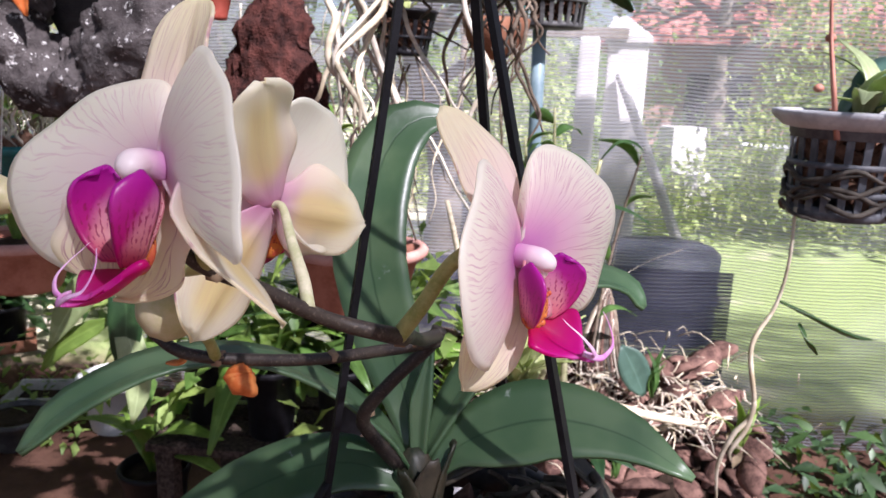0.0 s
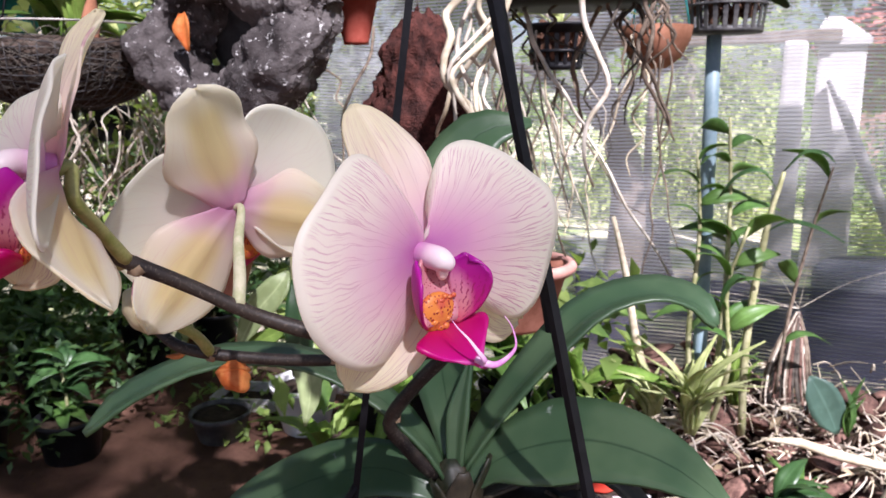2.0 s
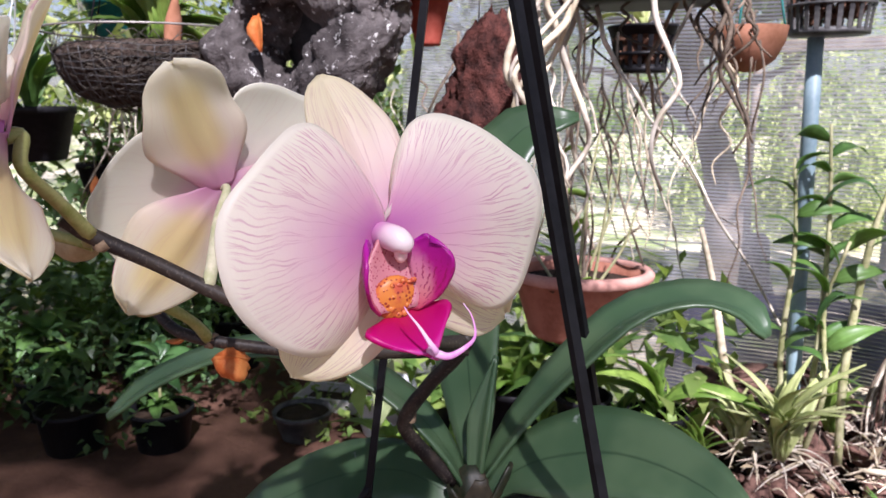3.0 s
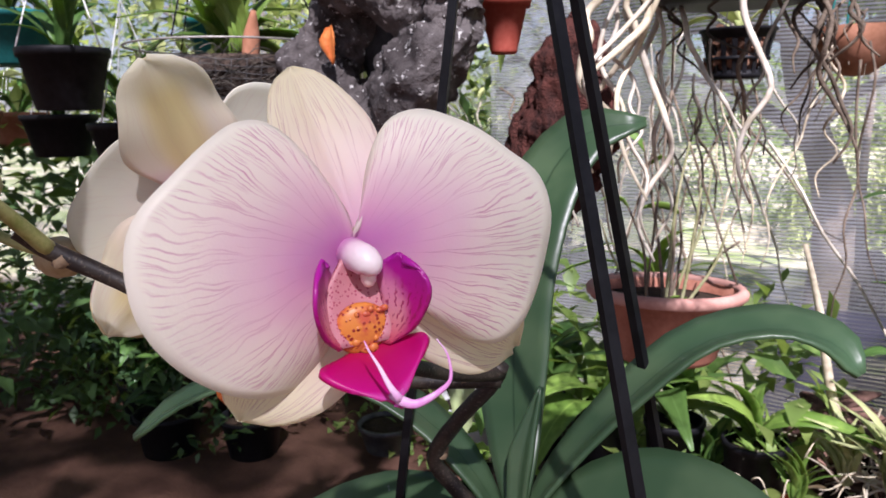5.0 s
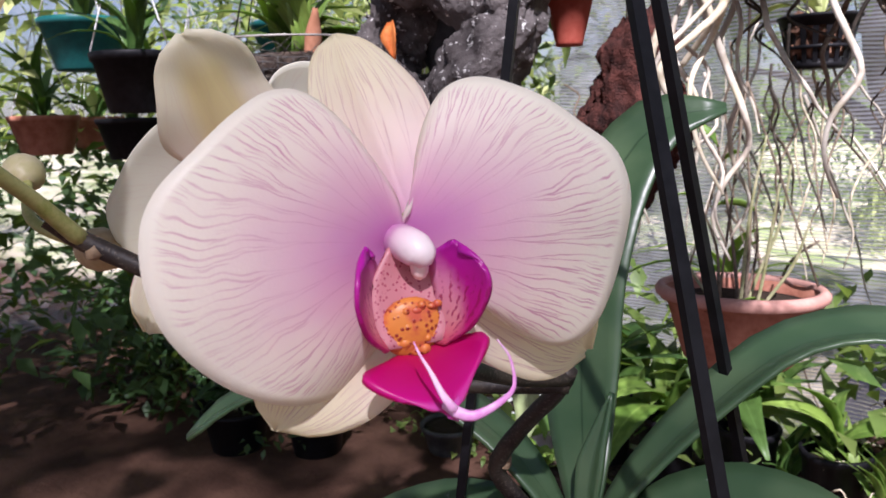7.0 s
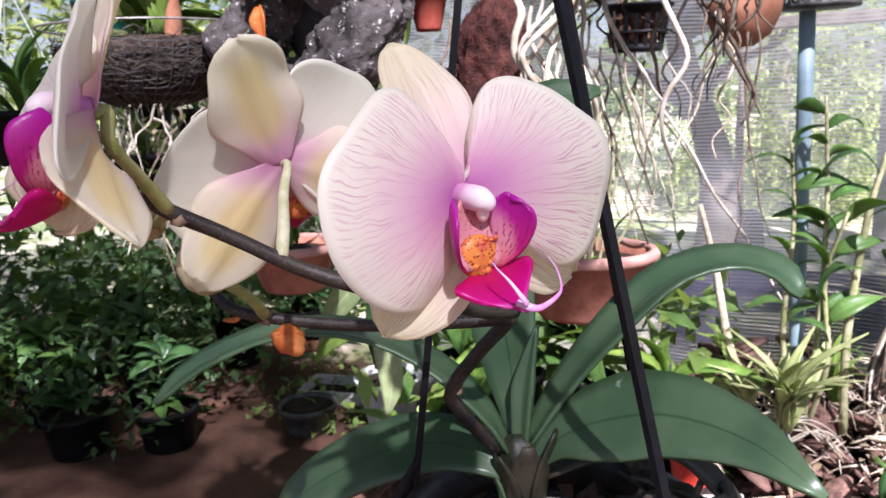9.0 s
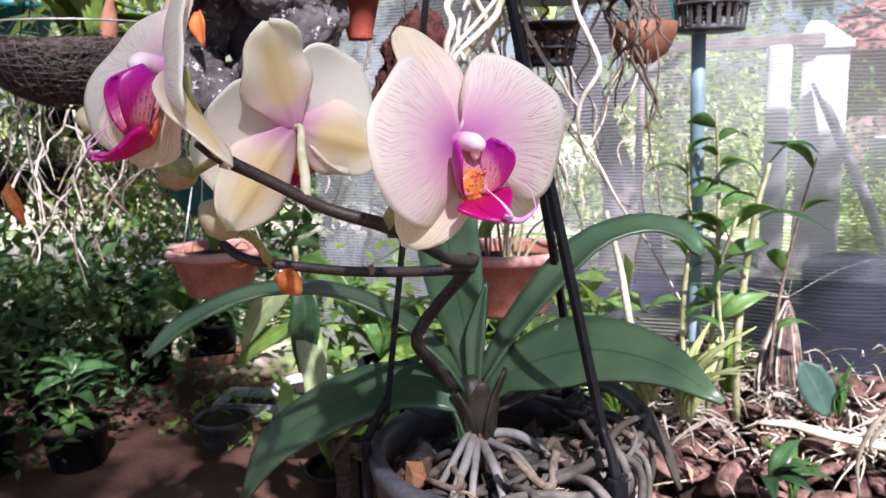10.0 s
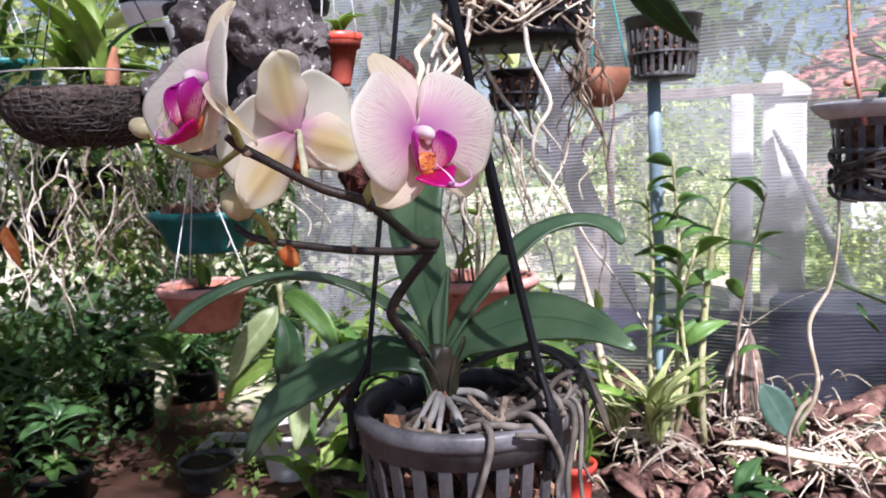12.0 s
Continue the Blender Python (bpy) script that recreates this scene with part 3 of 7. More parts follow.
def strap_grid(points, widths, nu=18, nv=7, fold=0.25, up=(0, 0, 1), twist=0.0, curl=0.0):
    """Grid of a strap-shaped leaf along a curve. fold: depth of the channel against the half width; twist in degrees to the tip."""
    path = spline(points, nu)
    w = np.interp(np.linspace(0, 1, nu), np.linspace(0, 1, len(widths)), widths)
    tan = np.gradient(path, axis=0)
    tan /= np.linalg.norm(tan, axis=1)[:, None]
    up = np.array(up, float)
    grid, uv = [], []
    for i in range(nu):
        side = np.cross(tan[i], up)
        side /= np.linalg.norm(side) + 1e-9
        nor = np.cross(side, tan[i])
        a = radians(twist) * i / (nu - 1)
        s2, n2 = side * math.cos(a) + nor * math.sin(a), nor * math.cos(a) - side * math.sin(a)
        row, ur = [], []
        for j in range(nv):
            q = 2 * j / (nv - 1) - 1
            row.append(path[i] + s2 * q * w[i] / 2 + n2 * (abs(q) ** 1.3 * fold * w[i] / 2 - curl * q * q * w[i] / 2))
            ur.append((j / (nv - 1), i / (nu - 1)))
        grid.append(row), uv.append(ur)
    return grid, uv


def strap_leaf(name, points, widths, mat, thick=0.0015, back=None, **kw):
    g, uv = strap_grid(points, widths, **kw)
    return sheet(name, g, uv, thick, mat, back)


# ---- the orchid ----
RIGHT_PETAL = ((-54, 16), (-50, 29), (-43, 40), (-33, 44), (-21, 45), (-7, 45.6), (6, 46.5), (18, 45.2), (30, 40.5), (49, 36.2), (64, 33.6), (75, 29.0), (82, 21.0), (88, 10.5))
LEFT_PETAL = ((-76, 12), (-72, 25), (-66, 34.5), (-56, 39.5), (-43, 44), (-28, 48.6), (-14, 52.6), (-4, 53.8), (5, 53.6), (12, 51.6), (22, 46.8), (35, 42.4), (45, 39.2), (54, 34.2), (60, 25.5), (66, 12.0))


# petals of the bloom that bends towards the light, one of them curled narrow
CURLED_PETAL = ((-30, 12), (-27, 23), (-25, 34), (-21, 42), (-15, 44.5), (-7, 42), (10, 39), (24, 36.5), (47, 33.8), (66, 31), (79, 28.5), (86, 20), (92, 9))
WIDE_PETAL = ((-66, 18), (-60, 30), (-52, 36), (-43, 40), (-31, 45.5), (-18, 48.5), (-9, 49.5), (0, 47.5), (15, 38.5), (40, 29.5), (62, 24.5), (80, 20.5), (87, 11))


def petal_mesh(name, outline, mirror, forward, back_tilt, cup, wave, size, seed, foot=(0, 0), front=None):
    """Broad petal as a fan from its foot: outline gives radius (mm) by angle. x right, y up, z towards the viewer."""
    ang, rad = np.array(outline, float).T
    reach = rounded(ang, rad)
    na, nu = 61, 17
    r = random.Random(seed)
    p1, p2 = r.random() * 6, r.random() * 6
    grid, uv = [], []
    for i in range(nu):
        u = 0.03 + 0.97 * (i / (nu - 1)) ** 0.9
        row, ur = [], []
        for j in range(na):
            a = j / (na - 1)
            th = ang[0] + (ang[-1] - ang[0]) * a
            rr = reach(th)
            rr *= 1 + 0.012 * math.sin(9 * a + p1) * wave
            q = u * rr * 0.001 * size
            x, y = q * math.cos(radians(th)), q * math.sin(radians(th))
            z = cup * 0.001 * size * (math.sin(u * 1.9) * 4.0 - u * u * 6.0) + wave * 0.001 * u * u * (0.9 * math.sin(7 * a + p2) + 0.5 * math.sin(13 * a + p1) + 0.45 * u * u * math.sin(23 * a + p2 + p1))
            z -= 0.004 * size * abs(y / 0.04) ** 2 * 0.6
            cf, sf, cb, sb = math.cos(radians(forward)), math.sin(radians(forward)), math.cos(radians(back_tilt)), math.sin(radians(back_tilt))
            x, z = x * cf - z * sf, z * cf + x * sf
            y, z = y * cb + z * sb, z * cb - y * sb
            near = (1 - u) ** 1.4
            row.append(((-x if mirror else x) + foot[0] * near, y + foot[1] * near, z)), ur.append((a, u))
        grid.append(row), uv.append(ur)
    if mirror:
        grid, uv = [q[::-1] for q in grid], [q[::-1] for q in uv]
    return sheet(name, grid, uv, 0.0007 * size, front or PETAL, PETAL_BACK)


def sepal_mesh(name, length, width, angle, lean, arch, size, seed, spoon=0.18, twist=0.0, ruffle=1.0):
    """Narrower sepal: runs out at an angle (degrees from +x), leaning back by lean degrees, arched."""
    nu, nv = 22, 17
    r = random.Random(seed)
    ca, sa = math.cos(radians(angle)), math.sin(radians(angle))
    ph1 = r.random() * 6
    grid, uv = [], []
    for i in range(nu):
        u = i / (nu - 1)
        if u > 0.52:
            w = width * 0.5 * max(0.0, 1 - ((u - 0.52) / 0.482) ** 2.3) ** 0.62
        else:
            w = width * 0.5 * (0.2 + 0.8 * math.sin(math.pi / 2 * u / 0.52))
        row, ur = [], []
        for j in range(nv):
            q = 2 * j / (nv - 1) - 1
            l = length * u * 0.001 * size
            s = q * w * 0.001 * size
            z = -l * math.tan(radians(lean)) + arch * 0.001 * size * math.sin(math.pi * u * 0.9) + spoon * abs(q) ** 2 * w * 0.001 * size
            z += 0.001 * size * (0.8 * ruffle * abs(q) * u * math.sin(7 * u + 2.2 * q + ph1) + 0.4 * ruffle * q * q * math.sin(15 * u + 2 * q + ph1) - (0.5 + 0.5 * ruffle) * u * (1 - u) * 4 * math.exp(-(q / 0.14) ** 2))
            s *= 1 + 0.035 * ruffle * math.sin(11 * u + 1.5 * (q > 0) + ph1)
            z += s * math.sin(radians(twist) * min(1, u * 2.5))
            s *= math.cos(radians(twist) * min(1, u * 2.5))
            c = math.cos(radians(lean))
            l *= c
            row.append((l * ca - s * sa, l * sa + s * ca, z * c)), ur.append((j / (nv - 1), u))
        grid.append(row), uv.append(ur)
    return sheet(name, grid, uv, 0.0008 * size, SEPAL, SEPAL_BACK)


def lobe_mesh(name, sx, size, spread):
    """Side lobe of the lip: an ear that rises beside the column. spread: how far its width lies across."""
    grid, uv = [], []
    deep = math.sqrt(1 - spread * spread)
    mid_x, mid_y = rounded((0, 0.3, 0.6, 0.85, 1), (3.6, 7.6, 9.6, 9.2, 7.8)), rounded((0, 0.3, 0.6, 0.85, 1), (-22.0, -17.0, -10.0, -3.8, -1.0))
    breadth = rounded((0, 0.2, 0.45, 0.7, 0.86, 0.95, 1), (3.0, 4.2, 5.6, 7.0, 6.7, 5.0, 2.2))
    for i in range(24):
        u = i / 23
        cx, cy, wide = mid_x(u), mid_y(u), breadth(u)
        row, ur = [], []
        for j in range(13):
            q = 2 * j / 12 - 1
            x = cx + q * wide * spread - 1.5 * q * q * u
            y = cy - 2.2 * abs(q) ** 2.5 * u
            z = 9.5 + 3.4 * math.sin(u * 2.4) + q * wide * deep
            row.append((sx * x * 0.001 * size, y * 0.001 * size, z * 0.001 * size)), ur.append((j / 12, u))
        grid.append(row if sx > 0 else row[::-1]), uv.append(ur if sx > 0 else ur[::-1])
    return sheet(name, grid, uv, 0.0009 * size, LOBE)


def midlobe_mesh(name, size):
    """Middle lobe of the lip: a kite-shaped tongue, keeled, widest past its middle, hung a little askew."""
    grid, uv = [], []
    ca, sa = math.cos(radians(13)), math.sin(radians(13))
    wide = rounded((0, 0.14, 0.32, 0.46, 0.62, 0.82, 0.94, 1), (2.8, 6.6, 11.4, 12.3, 10.4, 5.4, 2.6, 1.3))
    for i in range(24):
        u = i / 23
        w = wide(u)
        row, ur = [], []
        for j in range(13):
            q = 2 * j / 12 - 1
            y = -22.5 - 6.4 * math.sin(u * 1.5) - 0.6 * u + abs(q) ** 1.5 * 4.4 * math.sin(math.pi * min(1, u * 1.1)) - 1.2 * math.exp(-(q / 0.16) ** 2) * math.sin(math.pi * u) + 0.5 * q * q * math.sin(9 * u + 3 * q)
            z = 8.5 + 20 * u - abs(q) * 3.4 * u
            x = q * w
            x, y = x * ca - (y + 22) * sa, x * sa + (y + 22) * ca - 22
            row.append((x * 0.001 * size, y * 0.001 * size, z * 0.001 * size)), ur.append((j / 12, u))
        grid.append(row), uv.append(ur)
    return sheet(name, grid, uv, 0.0014 * size, LIP)


def flower(at, facing, label, size=1.0, roll=0.0, lift=0.0, seed=1, right=(15, 4), left=(14, 4), dorsal=(103, 30, 33, 49), low_left=(-139, -8, 49, 33), low_right=(-38, 6, 55, 31), outlines=(RIGHT_PETAL, LEFT_PETAL), lip_up=0.0, lip_scale=1.0, lobes=(0.60, 0.58), foot=(0, 0), front=None, ruffle=1.0, lip_turn=0, lip_in=0.0):
    """One bloom with its face towards facing (x, y): two petals, three sepals, lip and column."""
    n = Vector((facing[0], facing[1], lift)).normalized()
    x = Vector((-n.y, n.x, 0)).normalized()
    turn = Matrix((x, n.cross(x), n)).transposed().to_4x4() @ Matrix.Rotation(radians(roll), 4, "Z")
    ob = thing("orchid_flower", at, label, "flower", "flowers on the spike", turn=turn)
    back = Matrix.Translation((0, 0, -0.0016 * size))
    part("sepal", sepal_mesh("dorsal_sepal", dorsal[3], dorsal[2], dorsal[0], dorsal[1], 3, size, seed, ruffle=ruffle), ob, "cream upper sepal with faint purple veins", back)
    part("sepal", sepal_mesh("left_sepal", low_left[2], low_left[3], low_left[0], low_left[1], 3, size, seed + 1, twist=low_left[4] if len(low_left) > 4 else 0, ruffle=ruffle), ob, "cream lower sepal with purple streaks", back)
    part("sepal", sepal_mesh("right_sepal", low_right[2], low_right[3], low_right[0], low_right[1], 3, size, seed + 2, twist=low_right[4] if len(low_right) > 4 else 0, ruffle=ruffle), ob, "cream lower sepal with purple streaks", back)
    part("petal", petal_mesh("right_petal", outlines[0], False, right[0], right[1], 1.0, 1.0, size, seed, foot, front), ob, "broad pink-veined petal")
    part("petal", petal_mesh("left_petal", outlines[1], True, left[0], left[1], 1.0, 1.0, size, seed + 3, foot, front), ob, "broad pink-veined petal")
    k = 0.001 * size
    hung = Matrix.Translation((foot[0], lip_up, -lip_in)) @ Matrix.Rotation(radians(lip_turn), 4, "Y") @ Matrix.Diagonal((lip_scale, lip_scale, lip_scale * (0.85 if lip_in else 1), 1))
    col = tube("column", [(0, 0.4 * k, -1 * k), (-0.3 * k, 0.9 * k, 4 * k), (-0.2 * k, 1.0 * k, 7 * k), (0.5 * k, 0.5 * k, 9.4 * k), (1.4 * k, -0.9 * k, 10.9 * k), (1.8 * k, -2.6 * k, 11.2 * k)], [4.2 * k, 3.7 * k, 3.6 * k, 3.6 * k, 3.1 * k, 1.4 * k], COLUMN, 22, 16)
    c = part("column", col, ob, "pinkish white column", Matrix.Translation((foot[0], foot[1], 0)))
    cap = mesh_of("anther_cap", *chunk_smooth((1.3 * k, -3.0 * k, 9.2 * k), (1.9 * k, 2.8 * k, 1.9 * k)), mats=(ANTHER,))
    part("anther_cap", cap, c)
    ears = Matrix.Translation((0, 0, 0.8 * lip_in)) @ hung
    part("side_lobe", lobe_mesh("side_lobe", 1, size, lobes[0]), ob, "magenta side lobe of the lip", ears)
    part("side_lobe", lobe_mesh("side_lobe", -1, size, lobes[1]), ob, "magenta side lobe of the lip", ears @ Matrix.Translation((foot[0] * 0.7, 0, 0)))
    part("claw", strap_leaf("claw", [(-0.6 * k, -3 * k, 4.5 * k), (-1.0 * k, -9 * k, 5.2 * k), (-1.0 * k, -15 * k, 6.8 * k), (-0.6 * k, -22 * k, 9.5 * k)], [7 * k, 14 * k, 16 * k, 13 * k], THROAT, 0.0009 * size, nu=14, nv=9, fold=0.30, up=(0, 0, 1)), ob, "pale pink claw speckled with red", hung)
    lip = part("lip", midlobe_mesh("lip", size), ob, "deep magenta tongue-shaped lip", hung)
    datas = [chunk_smooth((rng.uniform(-6.0, 5.0) * k, rng.uniform(-23, -13.5) * k, rng.uniform(9.6, 10.6) * k), (rng.uniform(0.7, 1.5) * k, rng.uniform(0.7, 1.3) * k, rng.uniform(0.5, 1.0) * k), 5, 8) for q in range(34)]
    datas.append(chunk_smooth((-0.6 * k, -18.3 * k, 8.9 * k), (6.8 * k, 6.2 * k, 2.4 * k), 9, 18))
    part("callus", mesh_of("callus", *joined(datas), mats=(CALLUS,)), ob, "orange speckled callus", hung)
    for pts, b in ((((0.4, -28.2, 25.5), (1.8, -29.0, 28.5), (4.5, -29.4, 30), (9.0, -27.5, 30.5), (12.4, -25.5, 29.0), (12.6, -21, 27.0), (10.6, -17.5, 26)), k), (((1.6, -28.8, 28.0), (0.6, -27.6, 29.2), (-1.0, -25.0, 28.5), (-2.0, -22.0, 25.5), (-3.0, -19.5, 22.0), (-3.4, -17.8, 20.0)), 0.8 * k)):
        part("tendril", tube("tendril", [tuple(q * k for q in p) for p in pts], [0.95 * b, 1.1 * b, 0.9 * b, 0.62 * b, 0.40 * b, 0.26 * b, 0.16 * b], TENDRIL, 36, 8, 0.5), lip, "pale curled tendril")
    return ob


def chunk_smooth(c, s, rings=8, sides=12):
    v, f = [], []
    for i in range(rings + 1):
        th = math.pi * i / rings
        for k in range(sides):
            a = 2 * math.pi * k / sides
            v.append((c[0] + s[0] * math.sin(th) * math.cos(a), c[1] + s[1] * math.sin(th) * math.sin(a), c[2] + s[2] * math.cos(th)))
    for i in range(rings):
        for k in range(sides):
            j = (k + 1) % sides
            f.append((i * sides + k, (i + 1) * sides + k, (i + 1) * sides + j, i * sides + j))
    return v, f


F1, F2, F3 = Vector((0.030, 0.226, 1.262)), Vector((-0.060, 0.254, 1.265)), Vector((-0.058, 0.172, 1.287))
flower(F1, (0.848, -0.53), "open pink and cream moth orchid bloom with magenta lip", 1.0, seed=3, left=(19, 4), lobes=(0.60, 0.42), dorsal=(103, 30, 25, 49), low_left=(-129, -4, 49, 32), foot=(-0.003, -0.0032))
flower(F2, (-0.85, 0.53), "open moth orchid bloom showing its cream back", 1.0, seed=11, roll=-25, dorsal=(92, 22, 35, 51), low_left=(-140, 0, 49, 35), low_right=(-24, 2, 55, 33), front=PETAL_PALE, ruffle=2.4)
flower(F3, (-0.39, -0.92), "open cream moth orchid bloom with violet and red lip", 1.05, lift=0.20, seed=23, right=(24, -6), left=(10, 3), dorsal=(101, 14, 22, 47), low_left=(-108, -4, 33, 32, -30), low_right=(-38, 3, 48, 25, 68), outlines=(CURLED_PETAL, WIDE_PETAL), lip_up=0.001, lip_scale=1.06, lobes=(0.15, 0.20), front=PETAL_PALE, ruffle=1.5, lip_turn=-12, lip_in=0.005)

plant = thing("orchid_plant", (-0.02, 0.381, 1.085), "moth orchid with broad dark green leaves rooted in a hanging basket", "orchid")
BASE = Vector((-0.02, 0.381, 1.085))


def rel(*p):
    """World points into the plant's space."""
    return [tuple(Vector(q) - BASE) for q in p]



def crown_mesh():
    """Fan of clasping leaf bases: narrow foot, broad flattened top."""
    d, e = Vector((0.95, 0.30, 0)), Vector((-0.30, 0.95, 0))
    v, f = [], []
    rows = ((1.066, 0.0105, 0.0100), (1.074, 0.0120, 0.0105), (1.084, 0.0125, 0.0105), (1.094, 0.0115, 0.0085), (1.102, 0.0080, 0.0060), (1.106, 0.0030, 0.0020))
    for i, (z, rx, ry) in enumerate(rows):
        c = Vector((-0.018 - 0.10 * (z - 1.06), 0.380 + 0.08 * (z - 1.06), z))
        for k in range(20):
            a = 2 * math.pi * k / 20
            w = 1 + 0.10 * math.sin(5 * a + i)
            v.append(tuple(c + d * rx * w * math.cos(a) + e * ry * w * math.sin(a) - BASE))
    for i in range(len(rows) - 1):
        for k in range(20):
            j = (k + 1) % 20
            f.append((i * 20 + k, i * 20 + j, i * 20 + 20 + j, i * 20 + 20 + k))
    f.append(tuple(range(len(rows) * 20 - 20, len(rows) * 20)))
    return mesh_of("stem_base", v, f, mats=(CROWN,))


part("stem_base", crown_mesh(), plant, "short dark stem wrapped in clasping leaf bases")
part("stem_foot", tube("stem_foot", rel((-0.016, 0.379, 1.048), (-0.017, 0.379, 1.062), (-0.018, 0.380, 1.074)), [0.0095, 0.0115, 0.0105], CROWN_RED, 8, 12, 0.85, 0.15), plant, "reddish foot of the stem")


def orchid_leaf(points, widths, label, mat=None, **kw):
    part("leaf", strap_leaf("leaf", rel(*points), widths, mat or ORCHID_LEAF, 0.0022, **kw), plant, label)


orchid_leaf([(-0.012, 0.382, 1.090), (0.002, 0.386, 1.106), (0.024, 0.389, 1.118), (0.056, 0.390, 1.126), (0.094, 0.382, 1.123), (0.127, 0.363, 1.112)], [0.008, 0.020, 0.042, 0.053, 0.046, 0.028, 0.004], "broad dark green leaf arching down", fold=0.10, up=(0.1, -0.55, 0.8))
orchid_leaf([(-0.018, 0.386, 1.094), (-0.004, 0.402, 1.122), (0.018, 0.424, 1.152), (0.044, 0.448, 1.178), (0.074, 0.463, 1.187), (0.098, 0.467, 1.183), (0.110, 0.465, 1.172)], [0.008, 0.022, 0.032, 0.038, 0.040, 0.030, 0.006], "long green leaf arching over", fold=0.30, up=(-0.2, -0.2, 1))
orchid_leaf([(-0.024, 0.380, 1.092), (-0.040, 0.380, 1.116), (-0.072, 0.382, 1.138), (-0.112, 0.373, 1.154), (-0.154, 0.352, 1.156), (-0.188, 0.324, 1.142), (-0.203, 0.304, 1.126)], [0.008, 0.020, 0.032, 0.041, 0.043, 0.034, 0.006], "long green leaf with pale spots", fold=0.18, up=(0.1, 0.10, 1))
orchid_leaf([(-0.022, 0.377, 1.084), (-0.038, 0.374, 1.094), (-0.066, 0.375, 1.096), (-0.105, 0.366, 1.084), (-0.150, 0.354, 1.054), (-0.178, 0.352, 1.010)], [0.008, 0.020, 0.033, 0.041, 0.041, 0.031, 0.006], "broad green leaf drooping low", fold=0.10, up=(0.0, -0.6, 0.8))
orchid_leaf([(-0.022, 0.388, 1.096), (-0.030, 0.402, 1.124), (-0.048, 0.432, 1.154), (-0.068, 0.472, 1.196), (-0.069, 0.506, 1.246), (-0.052, 0.528, 1.277), (-0.020, 0.542, 1.284)], [0.008, 0.026, 0.042, 0.050, 0.050, 0.040, 0.006], "upright green leaf", fold=0.12, up=(0.0, -1, 0.6))
orchid_leaf([(-0.010, 0.386, 1.080), (0.030, 0.404, 1.096), (0.062, 0.412, 1.092), (0.090, 0.404, 1.070), (0.104, 0.398, 1.040)], [0.010, 0.018, 0.020, 0.018, 0.012, 0.004], "withered dark leaf lying over the roots", OLD_LEAF, fold=0.3)
orchid_leaf([(-0.026, 0.378, 1.080), (-0.062, 0.384, 1.083), (-0.098, 0.382, 1.064), (-0.124, 0.378, 1.034)], [0.010, 0.022, 0.026, 0.022, 0.006], "small dark leaf beneath", OLD_LEAF, fold=0.2)
orchid_leaf([(-0.020, 0.386, 1.100), (-0.020, 0.392, 1.130), (-0.016, 0.402, 1.162)], [0.010, 0.014, 0.003], "young narrow leaf", fold=0.5, up=(0, -1, 0.2))

for k, (a, h, w) in enumerate(((0.2, 0.050, 0.022), (1.5, 0.040, 0.020), (2.9, 0.052, 0.022), (4.2, 0.038, 0.020), (5.2, 0.046, 0.020), (3.6, 0.030, 0.018))):
    d = Vector((math.cos(a), 0.75 * math.sin(a), 0))
    base = Vector((-0.018, 0.380, 1.062))
    part("leaf_sheath", strap_leaf("leaf_sheath", rel(tuple(base + d * 0.0105), tuple(base + d * 0.0135 + Vector((0, 0, h * 0.5))), tuple(base + d * 0.019 + Vector((0, 0, h)))), [w * 0.9, w, w * 0.8, w * 0.25], (CROWN, OLD_LEAF, ORCHID_LEAF)[k % 3], 0.0014, nu=10, nv=7, fold=-0.5, up=tuple(d)), plant, "clasping leaf sheath")
# flower spike
NODE, PED1, NODE2 = (-0.010, 0.349, 1.185), (-0.010, 0.240, 1.224), (-0.060, 0.199, 1.256)
spike = part("flower_spike", tube("flower_spike", rel((-0.030, 0.377, 1.098), (-0.042, 0.364, 1.120), (-0.046, 0.355, 1.137), (-0.030, 0.351, 1.160), (-0.012, 0.349, 1.180), (-0.007, 0.349, 1.190)), [0.0042, 0.0038, 0.0038, 0.0035, 0.0035, 0.0039], SPIKE, 24, 10, 1, 0.05), plant, "dark brown forked flower spike")
part("branch", tube("branch", rel((-0.008, 0.350, 1.186), (-0.012, 0.320, 1.194), (-0.012, 0.280, 1.210), PED1, (-0.030, 0.226, 1.233), (-0.048, 0.212, 1.246), NODE2, (-0.064, 0.192, 1.262)), [0.0037, 0.0031, 0.0029, 0.0031, 0.0026, 0.0025, 0.0027, 0.0020], SPIKE, 40, 10, 1, 0.05), spike, "upper branch bearing the blooms")
part("branch", tube("branch", rel((-0.008, 0.350, 1.183), (-0.030, 0.330, 1.184), (-0.055, 0.300, 1.189), (-0.080, 0.276, 1.196), (-0.100, 0.266, 1.201), (-0.112, 0.264, 1.209)), [0.0036, 0.0030, 0.0027, 0.0026, 0.0025, 0.0022], SPIKE, 34, 10, 1, 0.05), spike, "lower branch with a bud")
for c, r in (((-0.020, 0.340, 1.184), 0.0046), ((-0.050, 0.306, 1.188), 0.0042), ((-0.010, 0.248, 1.221), 0.0044), ((-0.058, 0.201, 1.254), 0.0042), ((-0.044, 0.357, 1.140), 0.0056), ((-0.088, 0.271, 1.198), 0.0038)):
    part("bract", mesh_of("bract", *chunk_data(tuple(Vector(c) - BASE), r, hash(c) % 97, 0.8), mats=(BRACT,)), spike, "dry bract on a joint")
n1, n2, n3 = Vector((0.848, -0.53, 0)), Vector((-0.85, 0.53, 0)).normalized(), Vector((-0.39, -0.92, 0)).normalized()
